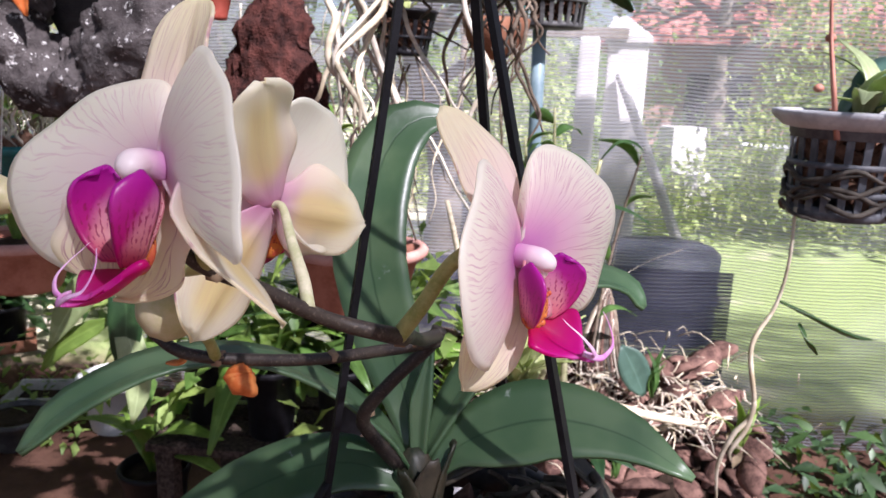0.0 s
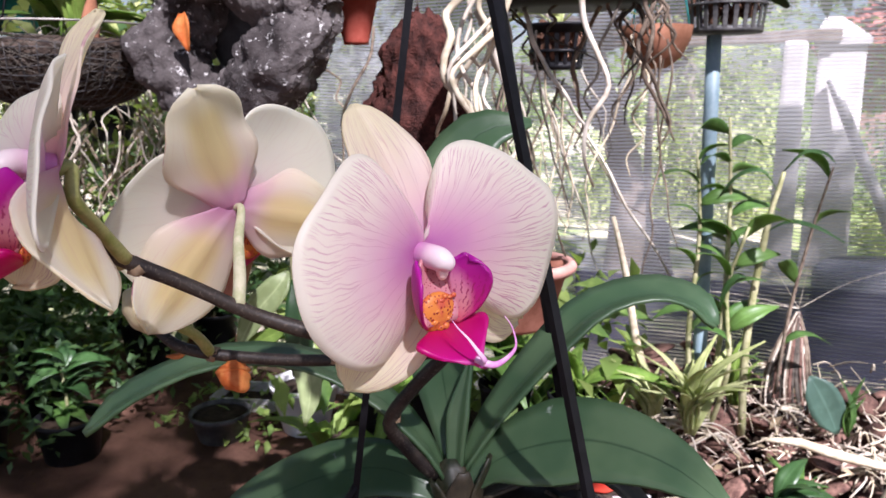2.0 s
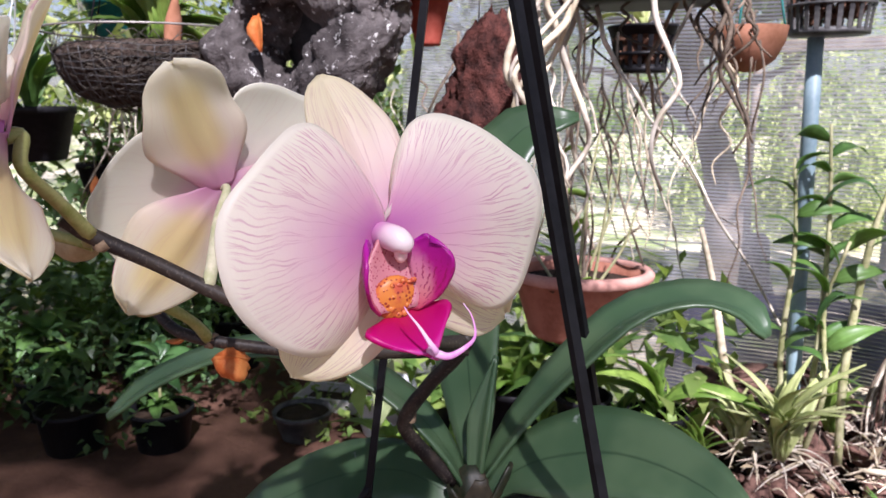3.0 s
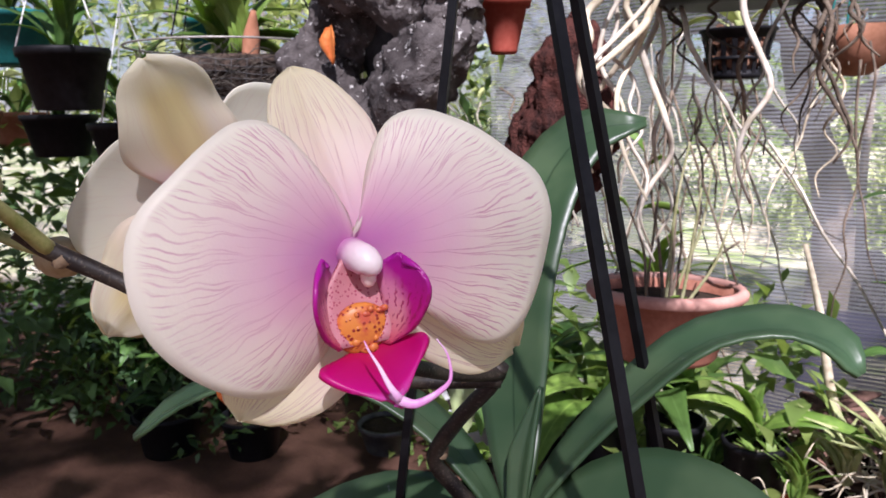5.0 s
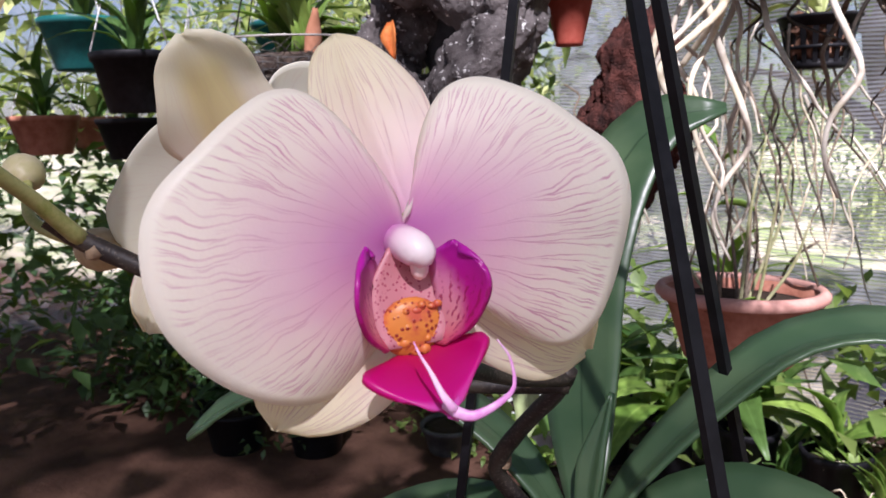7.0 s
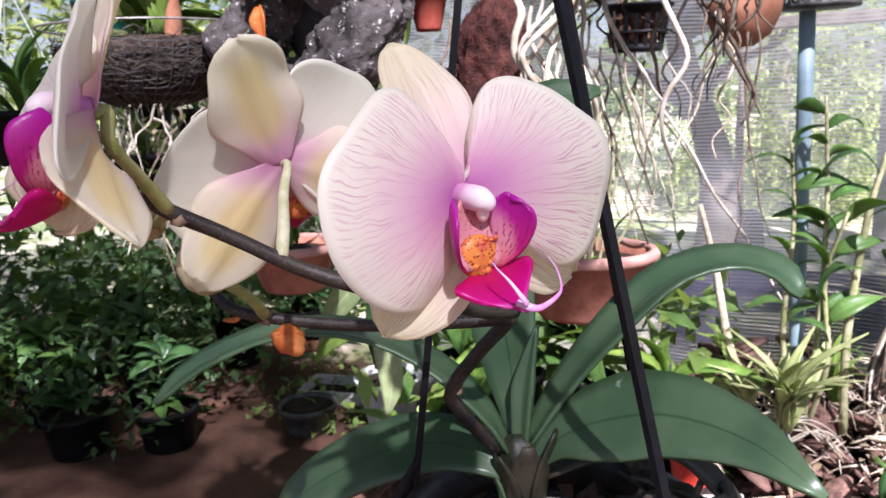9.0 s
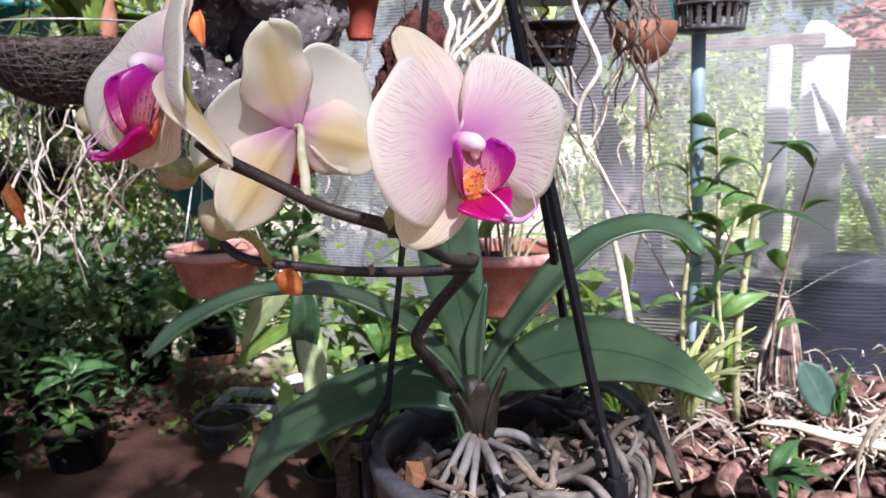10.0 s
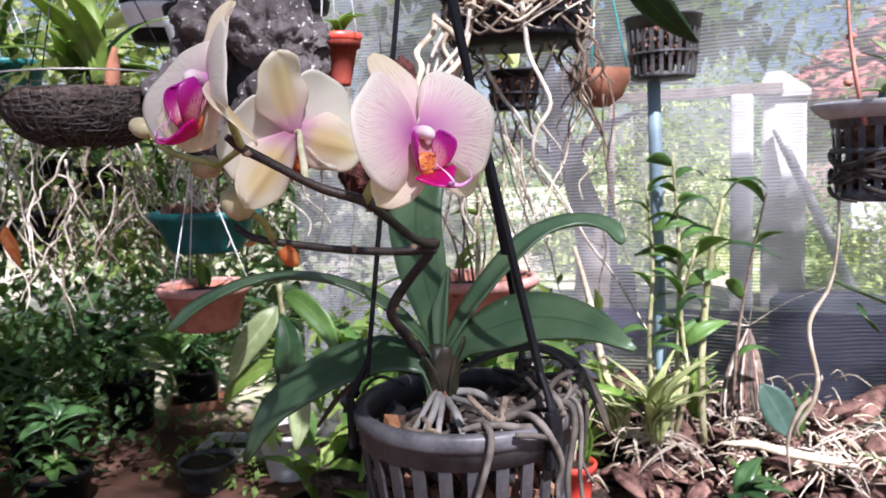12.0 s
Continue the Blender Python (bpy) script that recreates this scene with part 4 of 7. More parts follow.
part("pedicel", tube("pedicel", rel(PED1, (-0.002, 0.238, 1.236), (0.008, 0.238, 1.252), tuple(F1 - n1 * 0.010), tuple(F1 - n1 * 0.001)), [0.0030, 0.0027, 0.0026, 0.0028, 0.0032], PEDICEL, 20, 10), spike, "green flower stalk")
part("pedicel", tube("pedicel", rel((-0.036, 0.221, 1.238), (-0.040, 0.228, 1.246), (-0.047, 0.238, 1.256), tuple(F2 - n2 * 0.007), tuple(F2 - n2 * 0.001)), [0.0022, 0.0022, 0.0019, 0.0015, 0.0014], PEDICEL_PALE, 20, 10), spike, "pale greenish cream flower stalk")
part("pedicel", tube("pedicel", rel(NODE2, (-0.057, 0.187, 1.268), (-0.053, 0.175, 1.279), tuple(F3 - n3 * 0.006), tuple(F3 - n3 * 0.001)), [0.0024, 0.0020, 0.0019, 0.0020, 0.0024], PEDICEL, 20, 10), spike, "green flower stalk")
part("pedicel", tube("pedicel", rel((-0.089, 0.270, 1.199), (-0.088, 0.264, 1.206), (-0.087, 0.257, 1.212), (-0.090, 0.250, 1.218)), [0.0026, 0.0023, 0.0022, 0.0026], PEDICEL, 14, 8), spike, "green bud stalk")


def bud(p, tip, r, stalk, label, mat=None):
    """A closed bud with a seam, on its stalk; p is its foot."""
    p, tip = Vector(p), Vector(tip)
    pts = [p + (tip - p) * q for q in (0.0, 0.2, 0.5, 0.8, 1.0)]
    b = part("bud", tube("bud", rel(*[tuple(q) for q in pts]), [r * 0.3, r * 0.86, r, r * 0.72, r * 0.12], mat or BUD, 16, 14, 0.92, 0.03, 4), spike, label)
    if stalk:
        part("pedicel", tube("pedicel", rel(*stalk), [0.0022, 0.0018, 0.0018], PEDICEL, 12, 8), spike, "green bud stalk")


bud((-0.090, 0.250, 1.217), (-0.106, 0.243, 1.231), 0.0105, None, "closed greenish cream bud")
bud((-0.090, 0.222, 1.247), (-0.110, 0.221, 1.247), 0.0078, (NODE2, (-0.072, 0.206, 1.252), (-0.092, 0.222, 1.247)), "closed brownish cream bud", BRACT_CREAM)
bud((-0.128, 0.214, 1.268), (-0.146, 0.218, 1.274), 0.0068, ((-0.088, 0.220, 1.247), (-0.112, 0.208, 1.256), (-0.130, 0.214, 1.268)), "small closed green bud")
part("withered_bud", tube("withered_bud", rel((-0.080, 0.276, 1.196), (-0.081, 0.275, 1.191), (-0.079, 0.273, 1.187), (-0.073, 0.270, 1.184)), [0.002, 0.0088, 0.0094, 0.0025], DRY_ORANGE, 12, 9, 0.6, 0.35), spike, "withered orange bud")
part("withered_bud", tube("withered_bud", rel((-0.098, 0.268, 1.200), (-0.102, 0.266, 1.197), (-0.107, 0.264, 1.197)), [0.001, 0.003, 0.0008], DRY_ORANGE, 8, 7, 0.5, 0.35), spike, "withered orange bud")

# hanging basket
POT = Vector((0.001, 0.376, 1.062))
basket = thing("hanging_pot", tuple(POT), "grey slatted plastic orchid pot on black straps", "hanging pot")
part("rim", lathe("rim", [(0.0735, -0.004), (0.0735, 0.0035), (0.0755, 0.0055), (0.0815, 0.0055), (0.0835, 0.0035), (0.0835, -0.003), (0.0825, -0.006), (0.0805, -0.007), (0.0802, -0.019), (0.0760, -0.019), (0.0735, -0.004)], PLASTIC_RIM_LIT, 72), basket, "grey rolled rim, coloured paler for the light on it")
slat_me = None
for k in range(26):
    a = 2 * math.pi * k / 26
    if slat_me is None:
        v, f = [], []
        for z, r in ((-0.017, 0.0788), (-0.06, 0.0735), (-0.118, 0.064)):
            for y, q in ((-0.0045, -0.0012), (0.0045, -0.0012), (0.0045, 0.0012), (-0.0045, 0.0012)):
                v.append((r + q, y * (r / 0.0785), z))
        for i in range(2):
            for j in range(4):
                f.append((4 * i + j, 4 * i + (j + 1) % 4, 4 * i + 4 + (j + 1) % 4, 4 * i + 4 + j))
        f += [(3, 2, 1, 0), (8, 9, 10, 11)]
        slat_me = mesh_of("slat", v, f, mats=(PLASTIC_GREY,), smooth=False)
    part("slat", slat_me, basket, m=Matrix.Rotation(a, 4, "Z"))
for z, r in ((-0.062, 0.0745), (-0.092, 0.070)):
    part("hoop", lathe("hoop", [(r - 0.002, z - 0.003), (r + 0.002, z - 0.003), (r + 0.0025, z + 0.003), (r - 0.0015, z + 0.003), (r - 0.002, z - 0.003)], PLASTIC_GREY, 48), basket)
part("base", lathe("base", [(0.0, -0.118), (0.060, -0.118), (0.0665, -0.114), (0.0665, -0.121), (0.060, -0.124), (0.0, -0.124)], PLASTIC_GREY, 40), basket)
HOOK = Vector((-0.017, 0.365, 1.474))
for ax, ay, shift in ((-0.064, 0.346, 0.0), (0.069, 0.339, -0.003), (0.028, 0.459, 0.004)):
    foot = Vector((ax, ay, 1.090)) - POT
    top = HOOK - POT + Vector((shift, 0, 0))
    d = (top - foot).normalized()
    out = Vector((foot.x, foot.y, 0)).normalized()
    sd = d.cross(out).normalized()
    prof = []
    v, f = [], []
    for t in (0.0, 0.3, 0.7, 1.0):
        c = foot.lerp(top, t)
        for p, q in ((-0.0024, -0.0018), (0.0024, -0.0018), (0.0024, 0.0018), (-0.0024, 0.0018)):
            v.append(tuple(c + sd * p + d.cross(sd) * q))
    for i in range(3):
        for j in range(4):
            f.append((4 * i + j, 4 * i + (j + 1) % 4, 4 * i + 4 + (j + 1) % 4, 4 * i + 4 + j))
    f += [(3, 2, 1, 0), (12, 13, 14, 15)]
    strap = part("strap", mesh_of("strap", v, f, mats=(PLASTIC_BLACK,), smooth=False), basket, "black plastic hanger strap")
    m = Matrix.Translation(out * 0.0835) @ Matrix((out.cross(Vector((0, 0, 1))), out, Vector((0, 0, 1)))).transposed().to_4x4()
    clip = block("clip", (0, 0.0015, -0.006), (0.013, 0.006, 0.040), PLASTIC_BLACK, 0.0015)
    part("clip", clip, strap, "black clip over the rim", m)
    neck = tube("clip_neck", [tuple(out * 0.0845 + Vector((0, 0, 0.012))), tuple((out * 0.083 + foot) / 2 + Vector((0, 0, 0.012))), tuple(foot + d * 0.012)], [0.0055, 0.0045, 0.0034], PLASTIC_BLACK, 8, 8, 0.6)
    part("clip_neck", neck, strap)
part("hook", tube("hook", [tuple(HOOK - POT + Vector(q)) for q in ((0, 0, -0.012), (0, 0, 0.02), (0.0, 0, 0.05), (0.012, 0, 0.066), (0.024, 0, 0.056), (0.024, 0, 0.04))], [0.006, 0.004, 0.0032, 0.003, 0.003, 0.0025], PLASTIC_BLACK, 22, 8), basket, "black plastic hook")
part("hanging_wire", tube("hanging_wire", [(HOOK - POT + Vector(q))[:] for q in ((0.012, 0, 0.064), (0.012, 0, 0.5), (0.012, 0, 2.46 - HOOK.z))], [0.0015, 0.0015], WIRE, 4, 5), basket)
# growing mix: charcoal and bark
for k in range(84):
    a, r = rng.random() * 6.283, 0.068 * math.sqrt(rng.random())
    z = -0.024 + rng.uniform(-0.008, 0.008)
    me = mesh_of("bark_chunk", *chunk_data((0, 0, 0), rng.uniform(0.008, 0.017), 500 + k, 0.6), mats=((CHARCOAL, BARK, CHARCOAL, CHARCOAL, HUSK)[k % 5],), smooth=False)
    part("bark_chunk", me, basket, m=Matrix.Translation((r * math.cos(a), r * math.sin(a), z)))
mix = [chunk_data((0.064 * math.sqrt(rng.random()) * math.cos(q), 0.062 * math.sqrt(rng.random()) * math.sin(q), rng.uniform(-0.11, -0.03)), rng.uniform(0.009, 0.017), 900 + k, 0.7) for k, q in enumerate(rng.random() * 6.283 for _ in range(160))]
tagged(part("growing_mix", mesh_of("growing_mix", *joined(mix), mats=(BARK,), smooth=False), basket, "charcoal and bark filling"), kind="stuff")

# roots of the orchid
FOOT = Vector((-0.016, 0.379, 1.060))


def root_points(angle, reach, drop, wander, seed):
    r = random.Random(seed)
    pts, a = [FOOT], angle
    steps = 7
    for i in range(1, steps + 1):
        a += r.uniform(-wander, wander)
        t = i / steps
        rad = reach * t
        c = FOOT.lerp(POT, t)
        p = Vector((c.x + math.cos(a) * rad, c.y + math.sin(a) * rad, 1.046 + 0.008 * math.sin(math.pi * t) - 0.002 * t - drop * t * t + r.uniform(-0.003, 0.003)))
        q = Vector((p.x - POT.x, p.y - POT.y))
        if q.length > 0.071 and i < steps + 9:
            q *= 0.071 / q.length
            p.x, p.y = POT.x + q.x, POT.y + q.y
        pts.append(p)
    return [tuple(q - BASE) for q in pts]


for k in range(30):
    r = rng.uniform(0.0020, 0.0034)
    ang = rng.uniform(-0.7, 1.6)
    part("root", tube("root", root_points(ang, rng.uniform(0.035, 0.085), rng.uniform(-0.014, 0.016), 0.6, 40 + k), [r * 1.05, r, r * 0.95, r, r * 0.8], (ROOT_DARK, ROOT, ROOT_DARK, FIBRE)[k % 4], 26, 8, 1, 0.16, k), plant)
side = random.Random(77)
for k in range(9):
    r = side.uniform(0.0022, 0.0034)
    part("root", tube("root", root_points(side.uniform(1.9, 3.5), side.uniform(0.03, 0.07), side.uniform(-0.012, 0.010), 0.6, 140 + k), [r * 1.05, r, r * 0.95, r, r * 0.8], (ROOT, ROOT_DARK, FIBRE)[k % 3], 26, 8, 1, 0.16, k), plant)
for k, (ang, ln) in enumerate(((-1.95, 0.044), (-1.6, 0.050), (-1.35, 0.056), (-1.0, 0.062), (-0.5, 0.064), (0.3, 0.058))):
    r = 0.0023 + 0.0006 * (k % 2)
    pts = [tuple(FOOT - BASE + Vector((math.cos(ang) * ln * t, math.sin(ang) * ln * t, 0.010 - 0.026 * t * t + 0.003 * math.sin(7 * t + k)))) for t in (0, 0.25, 0.5, 0.75, 1)]
    part("root", tube("root", pts, [r, r * 1.05, r, r * 0.9], ROOT_WHITE, 18, 9, 1, 0.08, k), plant, "thick silvery root")
for k in range(26):
    a0 = rng.uniform(-0.9, 0.9)
    span = rng.uniform(0.4, 1.1) * rng.choice((-1, 1))
    R0, z0 = rng.uniform(0.056, 0.082), rng.uniform(-0.006, 0.018)
    pts = []
    for t in np.linspace(0, 1, 8):
        a = a0 + span * t
        rr = R0 + 0.010 * math.sin(5 * t + k)
        pts.append(tuple(POT - BASE + Vector((rr * math.cos(a), rr * math.sin(a), z0 + 0.010 * math.sin(4 * t + 2 * k)))))
    r = rng.uniform(0.0014, 0.0032)
    part("root", tube("root", pts, [r, r, r * 0.9, r * 0.7], (ROOT, ROOT_DARK, FIBRE)[k % 3], 24, 8, 1, 0.12, k), plant)
for k, (a, ln, r) in enumerate(((-1.20, 0.085, 0.0024), (-0.30, 0.10, 0.0024), (-0.05, 0.13, 0.0018), (0.3, 0.07, 0.0022), (-0.55, 0.06, 0.0026), (2.95, 0.06, 0.0014))):
    pts = []
    for t, rad, z in ((0, 0.058, 0.006), (0.2, 0.078, 0.012), (0.35, 0.089, 0.002), (0.6, 0.089, -ln * 0.35), (0.8, 0.087 + 0.006 * math.sin(k), -ln * 0.7), (1, 0.090 + 0.008 * math.cos(2 * k), -ln)):
        aa = a + 0.12 * math.sin(5 * t + k)
        pts.append(tuple(POT - BASE + Vector((rad * math.cos(aa), rad * math.sin(aa), z))))
    part("root", tube("root", pts, [r, r, r, r * 0.8, r * 0.5], (ROOT, ROOT_DARK)[k % 2], 28, 8, 1, 0.1, k), plant, "root hanging over the rim")

rim_root = [tuple(POT - BASE + Vector(((0.074 + 0.006 * q) * math.cos(-1.30 + 0.85 * q), (0.074 + 0.006 * q) * math.sin(-1.30 + 0.85 * q), 0.0075 + 0.003 * math.sin(6 * q)))) for q in (0, 0.2, 0.4, 0.6, 0.8, 1)]
part("root", tube("root", rim_root, [0.0018, 0.0024, 0.0027, 0.0028, 0.0022], ROOT, 26, 9, 1, 0.10, 5), plant, "thick grey root lying along the rim")
# dry fibres and a piece of bark by the rim
for k in range(16):
    a0, r0 = -1.9 + 0.055 * k, 0.060 + 0.004 * math.sin(3.1 * k)
    pts = [tuple(Vector((r0 * math.cos(a0 + 0.5 * q), r0 * math.sin(a0 + 0.5 * q), -0.010 + 0.012 * math.sin(3 * q + 0.4 * k)))) for q in (0, 0.3, 0.6, 1)]
    part("fibre", tube("fibre", pts, [0.0004, 0.0005, 0.0004], STRAW_FIBRE, 10, 4, 1, 0.1, k), basket)
part("bark_chunk", mesh_of("bark_chunk", *chunk_data((0, 0, 0), 0.012, 77, 0.7), mats=(BARK_ORANGE,), smooth=False), basket, "orange-brown piece of bark", Matrix.Translation((-0.048, -0.030, -0.012)))

# ---- the place ----
ground = mesh_of("ground", [(-400, -400, 0), (400, -400, 0), (400, 400, 0), (-400, 400, 0)], [(0, 1, 2, 3)], mats=(GROUND,), smooth=False)
solo("ground", ground, "red-brown trodden soil turning to sandy lawn outside", "ground", kind="structure")


def cloth(name, p0, p1, z0, z1, mat, label, sag=0.03, seed=1):
    """Hanging net between two plan points, with soft folds."""
    nx, nz = 60, 12
    a, b = Vector((*p0, 0)), Vector((*p1, 0))
    d = (b - a).normalized()
    n = Vector((-d.y, d.x, 0))
    length = (b - a).length
    v, f = [], []
    for k in range(nz):
        z = z0 + (z1 - z0) * k / (nz - 1)
        for i in range(nx):
            s = i / (nx - 1)
            w = sag * (math.sin(s * length * 3.1 + seed) + 0.6 * math.sin(s * length * 7.7 + 2 * seed)) * (0.35 + 0.65 * (1 - k / (nz - 1)))
            q = a + d * length * s + n * w
            v.append((q.x, q.y, z))
    for k in range(nz - 1):
        for i in range(nx - 1):
            f.append((k * nx + i, k * nx + i + 1, (k + 1) * nx + i + 1, (k + 1) * nx + i))
    return solo(name, mesh_of(name, v, f, mats=(mat,)), label, "net wall", kind="structure")


cloth("wall_north", (-1.5, 2.75), (3.2, 2.75), 0.0, 2.5, NET_WALL, "grey shade net wall with level threads, garden showing behind", 0.03, 2)
cloth("wall_east", (3.2, 2.75), (3.2, -2.6), 0.0, 2.5, NET_OPEN, "grey shade net wall of the orchid house", 0.03, 3)
cloth("wall_south", (3.2, -2.6), (-5.0, -2.6), 0.0, 2.5, NET_OPEN, "grey shade net wall of the orchid house", 0.03, 4)
cloth("wall_west", (-5.0, -2.6), (-5.0, 5.2), 0.0, 2.5, NET_WALL, "grey shade net wall of the orchid house", 0.03, 5)
cloth("wall_far", (-5.0, 5.2), (-1.5, 5.2), 0.0, 2.5, NET_WALL, "grey shade net wall of the orchid house", 0.03, 6)
cloth("wall_return", (-1.5, 5.2), (-1.5, 2.75), 0.0, 2.5, NET_WALL, "grey shade net wall of the orchid house", 0.03, 7)


cloth("net_skirt", (-0.4, 2.70), (0.80, 2.70), 0.0, 0.66, NET_SKIRT, "second dark layer of net along the foot of the wall", 0.02, 8)


def net_roof():
    v, f = [], []
    nx, ny = 24, 22
    for j in range(ny):
        for i in range(nx):
            x, y = -5.0 + 8.2 * i / (nx - 1), -2.6 + 7.8 * j / (ny - 1)
            v.append((x, y, 2.5 - 0.05 * abs(math.sin(x * 1.6) * math.sin(y * 1.4))))
    for j in range(ny - 1):
        for i in range(nx - 1):
            x, y = -5.0 + 8.2 * (i + 0.5) / (nx - 1), -2.6 + 7.8 * (j + 0.5) / (ny - 1)
            if not (x > -1.5 and y > 2.75):
                f.append((j * nx + i, j * nx + i + 1, (j + 1) * nx + i + 1, (j + 1) * nx + i))
    solo("ceiling", mesh_of("ceiling", v, f, mats=(NET_ROOF,)), "shade net stretched over the orchid house", "ceiling", kind="structure")


net_roof()
# Unseen net, added along the sun's path to darken the low left plants.
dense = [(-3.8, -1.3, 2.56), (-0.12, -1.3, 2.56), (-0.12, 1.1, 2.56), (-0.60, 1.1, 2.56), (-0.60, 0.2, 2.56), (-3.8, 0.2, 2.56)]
solo("ceiling_added_shade", mesh_of("ceiling_added_shade", dense, [(0, 1, 2, 3, 4, 5)], mats=(NET_DENSE,), smooth=False), "unseen dense net added to shade the low plants on the left", "ceiling", kind="structure")
# Unseen patch, added to put the lower net wall in shade.
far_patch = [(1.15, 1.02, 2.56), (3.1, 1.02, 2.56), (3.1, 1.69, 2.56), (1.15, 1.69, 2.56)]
solo("ceiling_shade_filler", mesh_of("ceiling_shade_filler", far_patch, [(0, 1, 2, 3)], mats=(NET_DENSE,), smooth=False), "unseen dense net patch added to darken the wall's lower part", "ceiling", kind="structure")
# Unseen patch, added to put the low far-left foliage in shade.
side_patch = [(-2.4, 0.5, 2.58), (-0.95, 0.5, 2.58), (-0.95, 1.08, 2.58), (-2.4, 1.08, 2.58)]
solo("ceiling_shade_filler", mesh_of("ceiling_shade_filler", side_patch, [(0, 1, 2, 3)], mats=(NET_DENSE,), smooth=False), "unseen dense net patch added to darken the far-left foliage", "ceiling", kind="structure")

# Unseen strip, added in the sun's path so less light reaches the orchid.
over_plant = [(0.22, -1.16, 2.53), (1.40, -1.16, 2.53), (1.40, -0.02, 2.53), (0.22, -0.02, 2.53)]
solo("ceiling_sun_dimmer", mesh_of("ceiling_sun_dimmer", over_plant, [(0, 1, 2, 3)], mats=(NET_SUN_DIMMER,), smooth=False), "unseen net strip added to dim the sun on the orchid", "ceiling", kind="structure")

# Unseen cloth, sized so its shadow covers the posts' lower half.
lean_to = [(-1.6 + 4.4 * i / 12, y, 2.5 - d + 0.02 * math.sin(2.3 * i)) for y, d in ((2.76, 0.0), (3.9, 0.04), (5.05, 0.02)) for i in range(13)]
solo("ceiling_lean_to", mesh_of("ceiling_lean_to", lean_to, [(13 * j + i, 13 * j + i + 1, 13 * j + i + 14, 13 * j + i + 13) for j in range(2) for i in range(12)], mats=(NET_THICK,)), "dense shade cloth past the net wall, unseen, shading the posts", "ceiling", kind="structure")

# ---- outside the net ----


def leaf_cloud(n, place, size, seed, droop=0.3, aspect=2.4):
    """n small bent leaves; place(r) gives each one's spot."""
    r = np.random.RandomState(seed)
    pr = random.Random(seed)
    pts = np.array([place(pr) for _ in range(n)])
    az, tilt = r.uniform(0, 2 * np.pi, n), r.normal(-droop, 0.5, n)
    ln = size * r.uniform(0.6, 1.4, n)
    d = np.stack([np.cos(az) * np.cos(tilt), np.sin(az) * np.cos(tilt), np.sin(tilt)], 1)
    s = np.stack([-np.sin(az), np.cos(az), r.normal(0, 0.4, n)], 1)
    s /= np.linalg.norm(s, axis=1)[:, None]
    u = np.cross(d, s)
    l, w = ln[:, None], (ln / aspect)[:, None]
    vs = np.stack([pts, pts + d * l * 0.45 + s * w * 0.5 + u * w * 0.15, pts + d * l * 0.5, pts + d * l * 0.45 - s * w * 0.5 + u * w * 0.15, pts + d * l - u * l * 0.12 * np.sign(u[:, 2:3])], 1).reshape(-1, 3)
    f = []
    for i in range(n):
        o = 5 * i
        f += [(o, o + 1, o + 2), (o, o + 2, o + 3), (o + 1, o + 4, o + 2), (o + 3, o + 2, o + 4)]
    return [tuple(q) for q in vs], f


def tree(at, height, spread, label, seed, leaves=2600, low=0.35):
    ob = thing("tree", (*at, 0), label, "tree", "garden trees")
    r = random.Random(seed)
    top = Vector((r.uniform(-0.3, 0.3), r.uniform(-0.3, 0.3), height * 0.75))
    datas = [tube_data([(0, 0, -0.05), (0.04, 0.02, height * 0.25), tuple(top * 0.6), tuple(top)], [height * 0.035, height * 0.026, height * 0.018, height * 0.008], 14, 10, 1, 0.12, seed)]
    tips = []
    for k in range(9):
        b = top * r.uniform(0.4, 0.95)
        a = r.uniform(0, 6.283)
        tip = b + Vector((math.cos(a), math.sin(a), r.uniform(0.1, 0.6))) * spread * r.uniform(0.5, 0.95)
        tips.append(tip)
        datas.append(tube_data([tuple(b), tuple(b.lerp(tip, 0.5) + Vector((0, 0, 0.06))), tuple(tip)], [height * 0.012, height * 0.008, height * 0.003], 8, 6, 1, 0.1, seed + k))
    part("trunk", mesh_of("trunk", *joined(datas), mats=(TREE_BARK,)), ob, "grey-brown trunk and limbs")

    def spot(q):
        c = q.choice(tips + [top])
        return c.x + q.gauss(0, spread * 0.26), c.y + q.gauss(0, spread * 0.26), max(height * low, c.z + q.gauss(0, spread * 0.2))

    part("crown", mesh_of("crown", *leaf_cloud(leaves, spot, 0.16, seed), mats=(TREE_LEAF,)), ob, "loose green crown")


tree((-0.6, 11.0), 5.5, 2.0, "leafy garden tree beyond the net", 3)
tree((3.2, 13.5), 6.0, 2.4, "leafy garden tree beyond the net", 5)
tree((6.5, 10.5), 5.0, 2.2, "leafy garden tree beyond the net", 8)
tree((-4.2, 10.0), 5.0, 2.2, "leafy garden tree beyond the net", 13)
tree((10.5, 16.0), 7.0, 3.0, "leafy garden tree beyond the net", 21)
tree((-9.5, 9.0), 6.0, 2.8, "leafy garden tree beyond the net", 31)
tree((-8.5, 2.0), 5.5, 2.6, "leafy garden tree beyond the net", 37)
tree((3.9, 6.2), 3.4, 1.0, "slender young tree beyond the net", 41, 900)
tree((-0.42, 3.9), 3.3, 0.8, "slender leaning tree close behind the net", 43, 1500, 0.55)


def shrub_row(x0, x1, y, h, n, seed, mat, label, size=0.10):
    def spot(q):
        x = q.uniform(x0, x1)
        return x, y + q.gauss(0, 0.35), abs(q.gauss(0, 0.5)) * h * (0.6 + 0.4 * math.sin(x * 2.1 + seed))

    solo("shrubs", mesh_of("shrubs", *leaf_cloud(n, spot, size, seed), mats=(mat,)), label, "shrubs", kind="stuff")


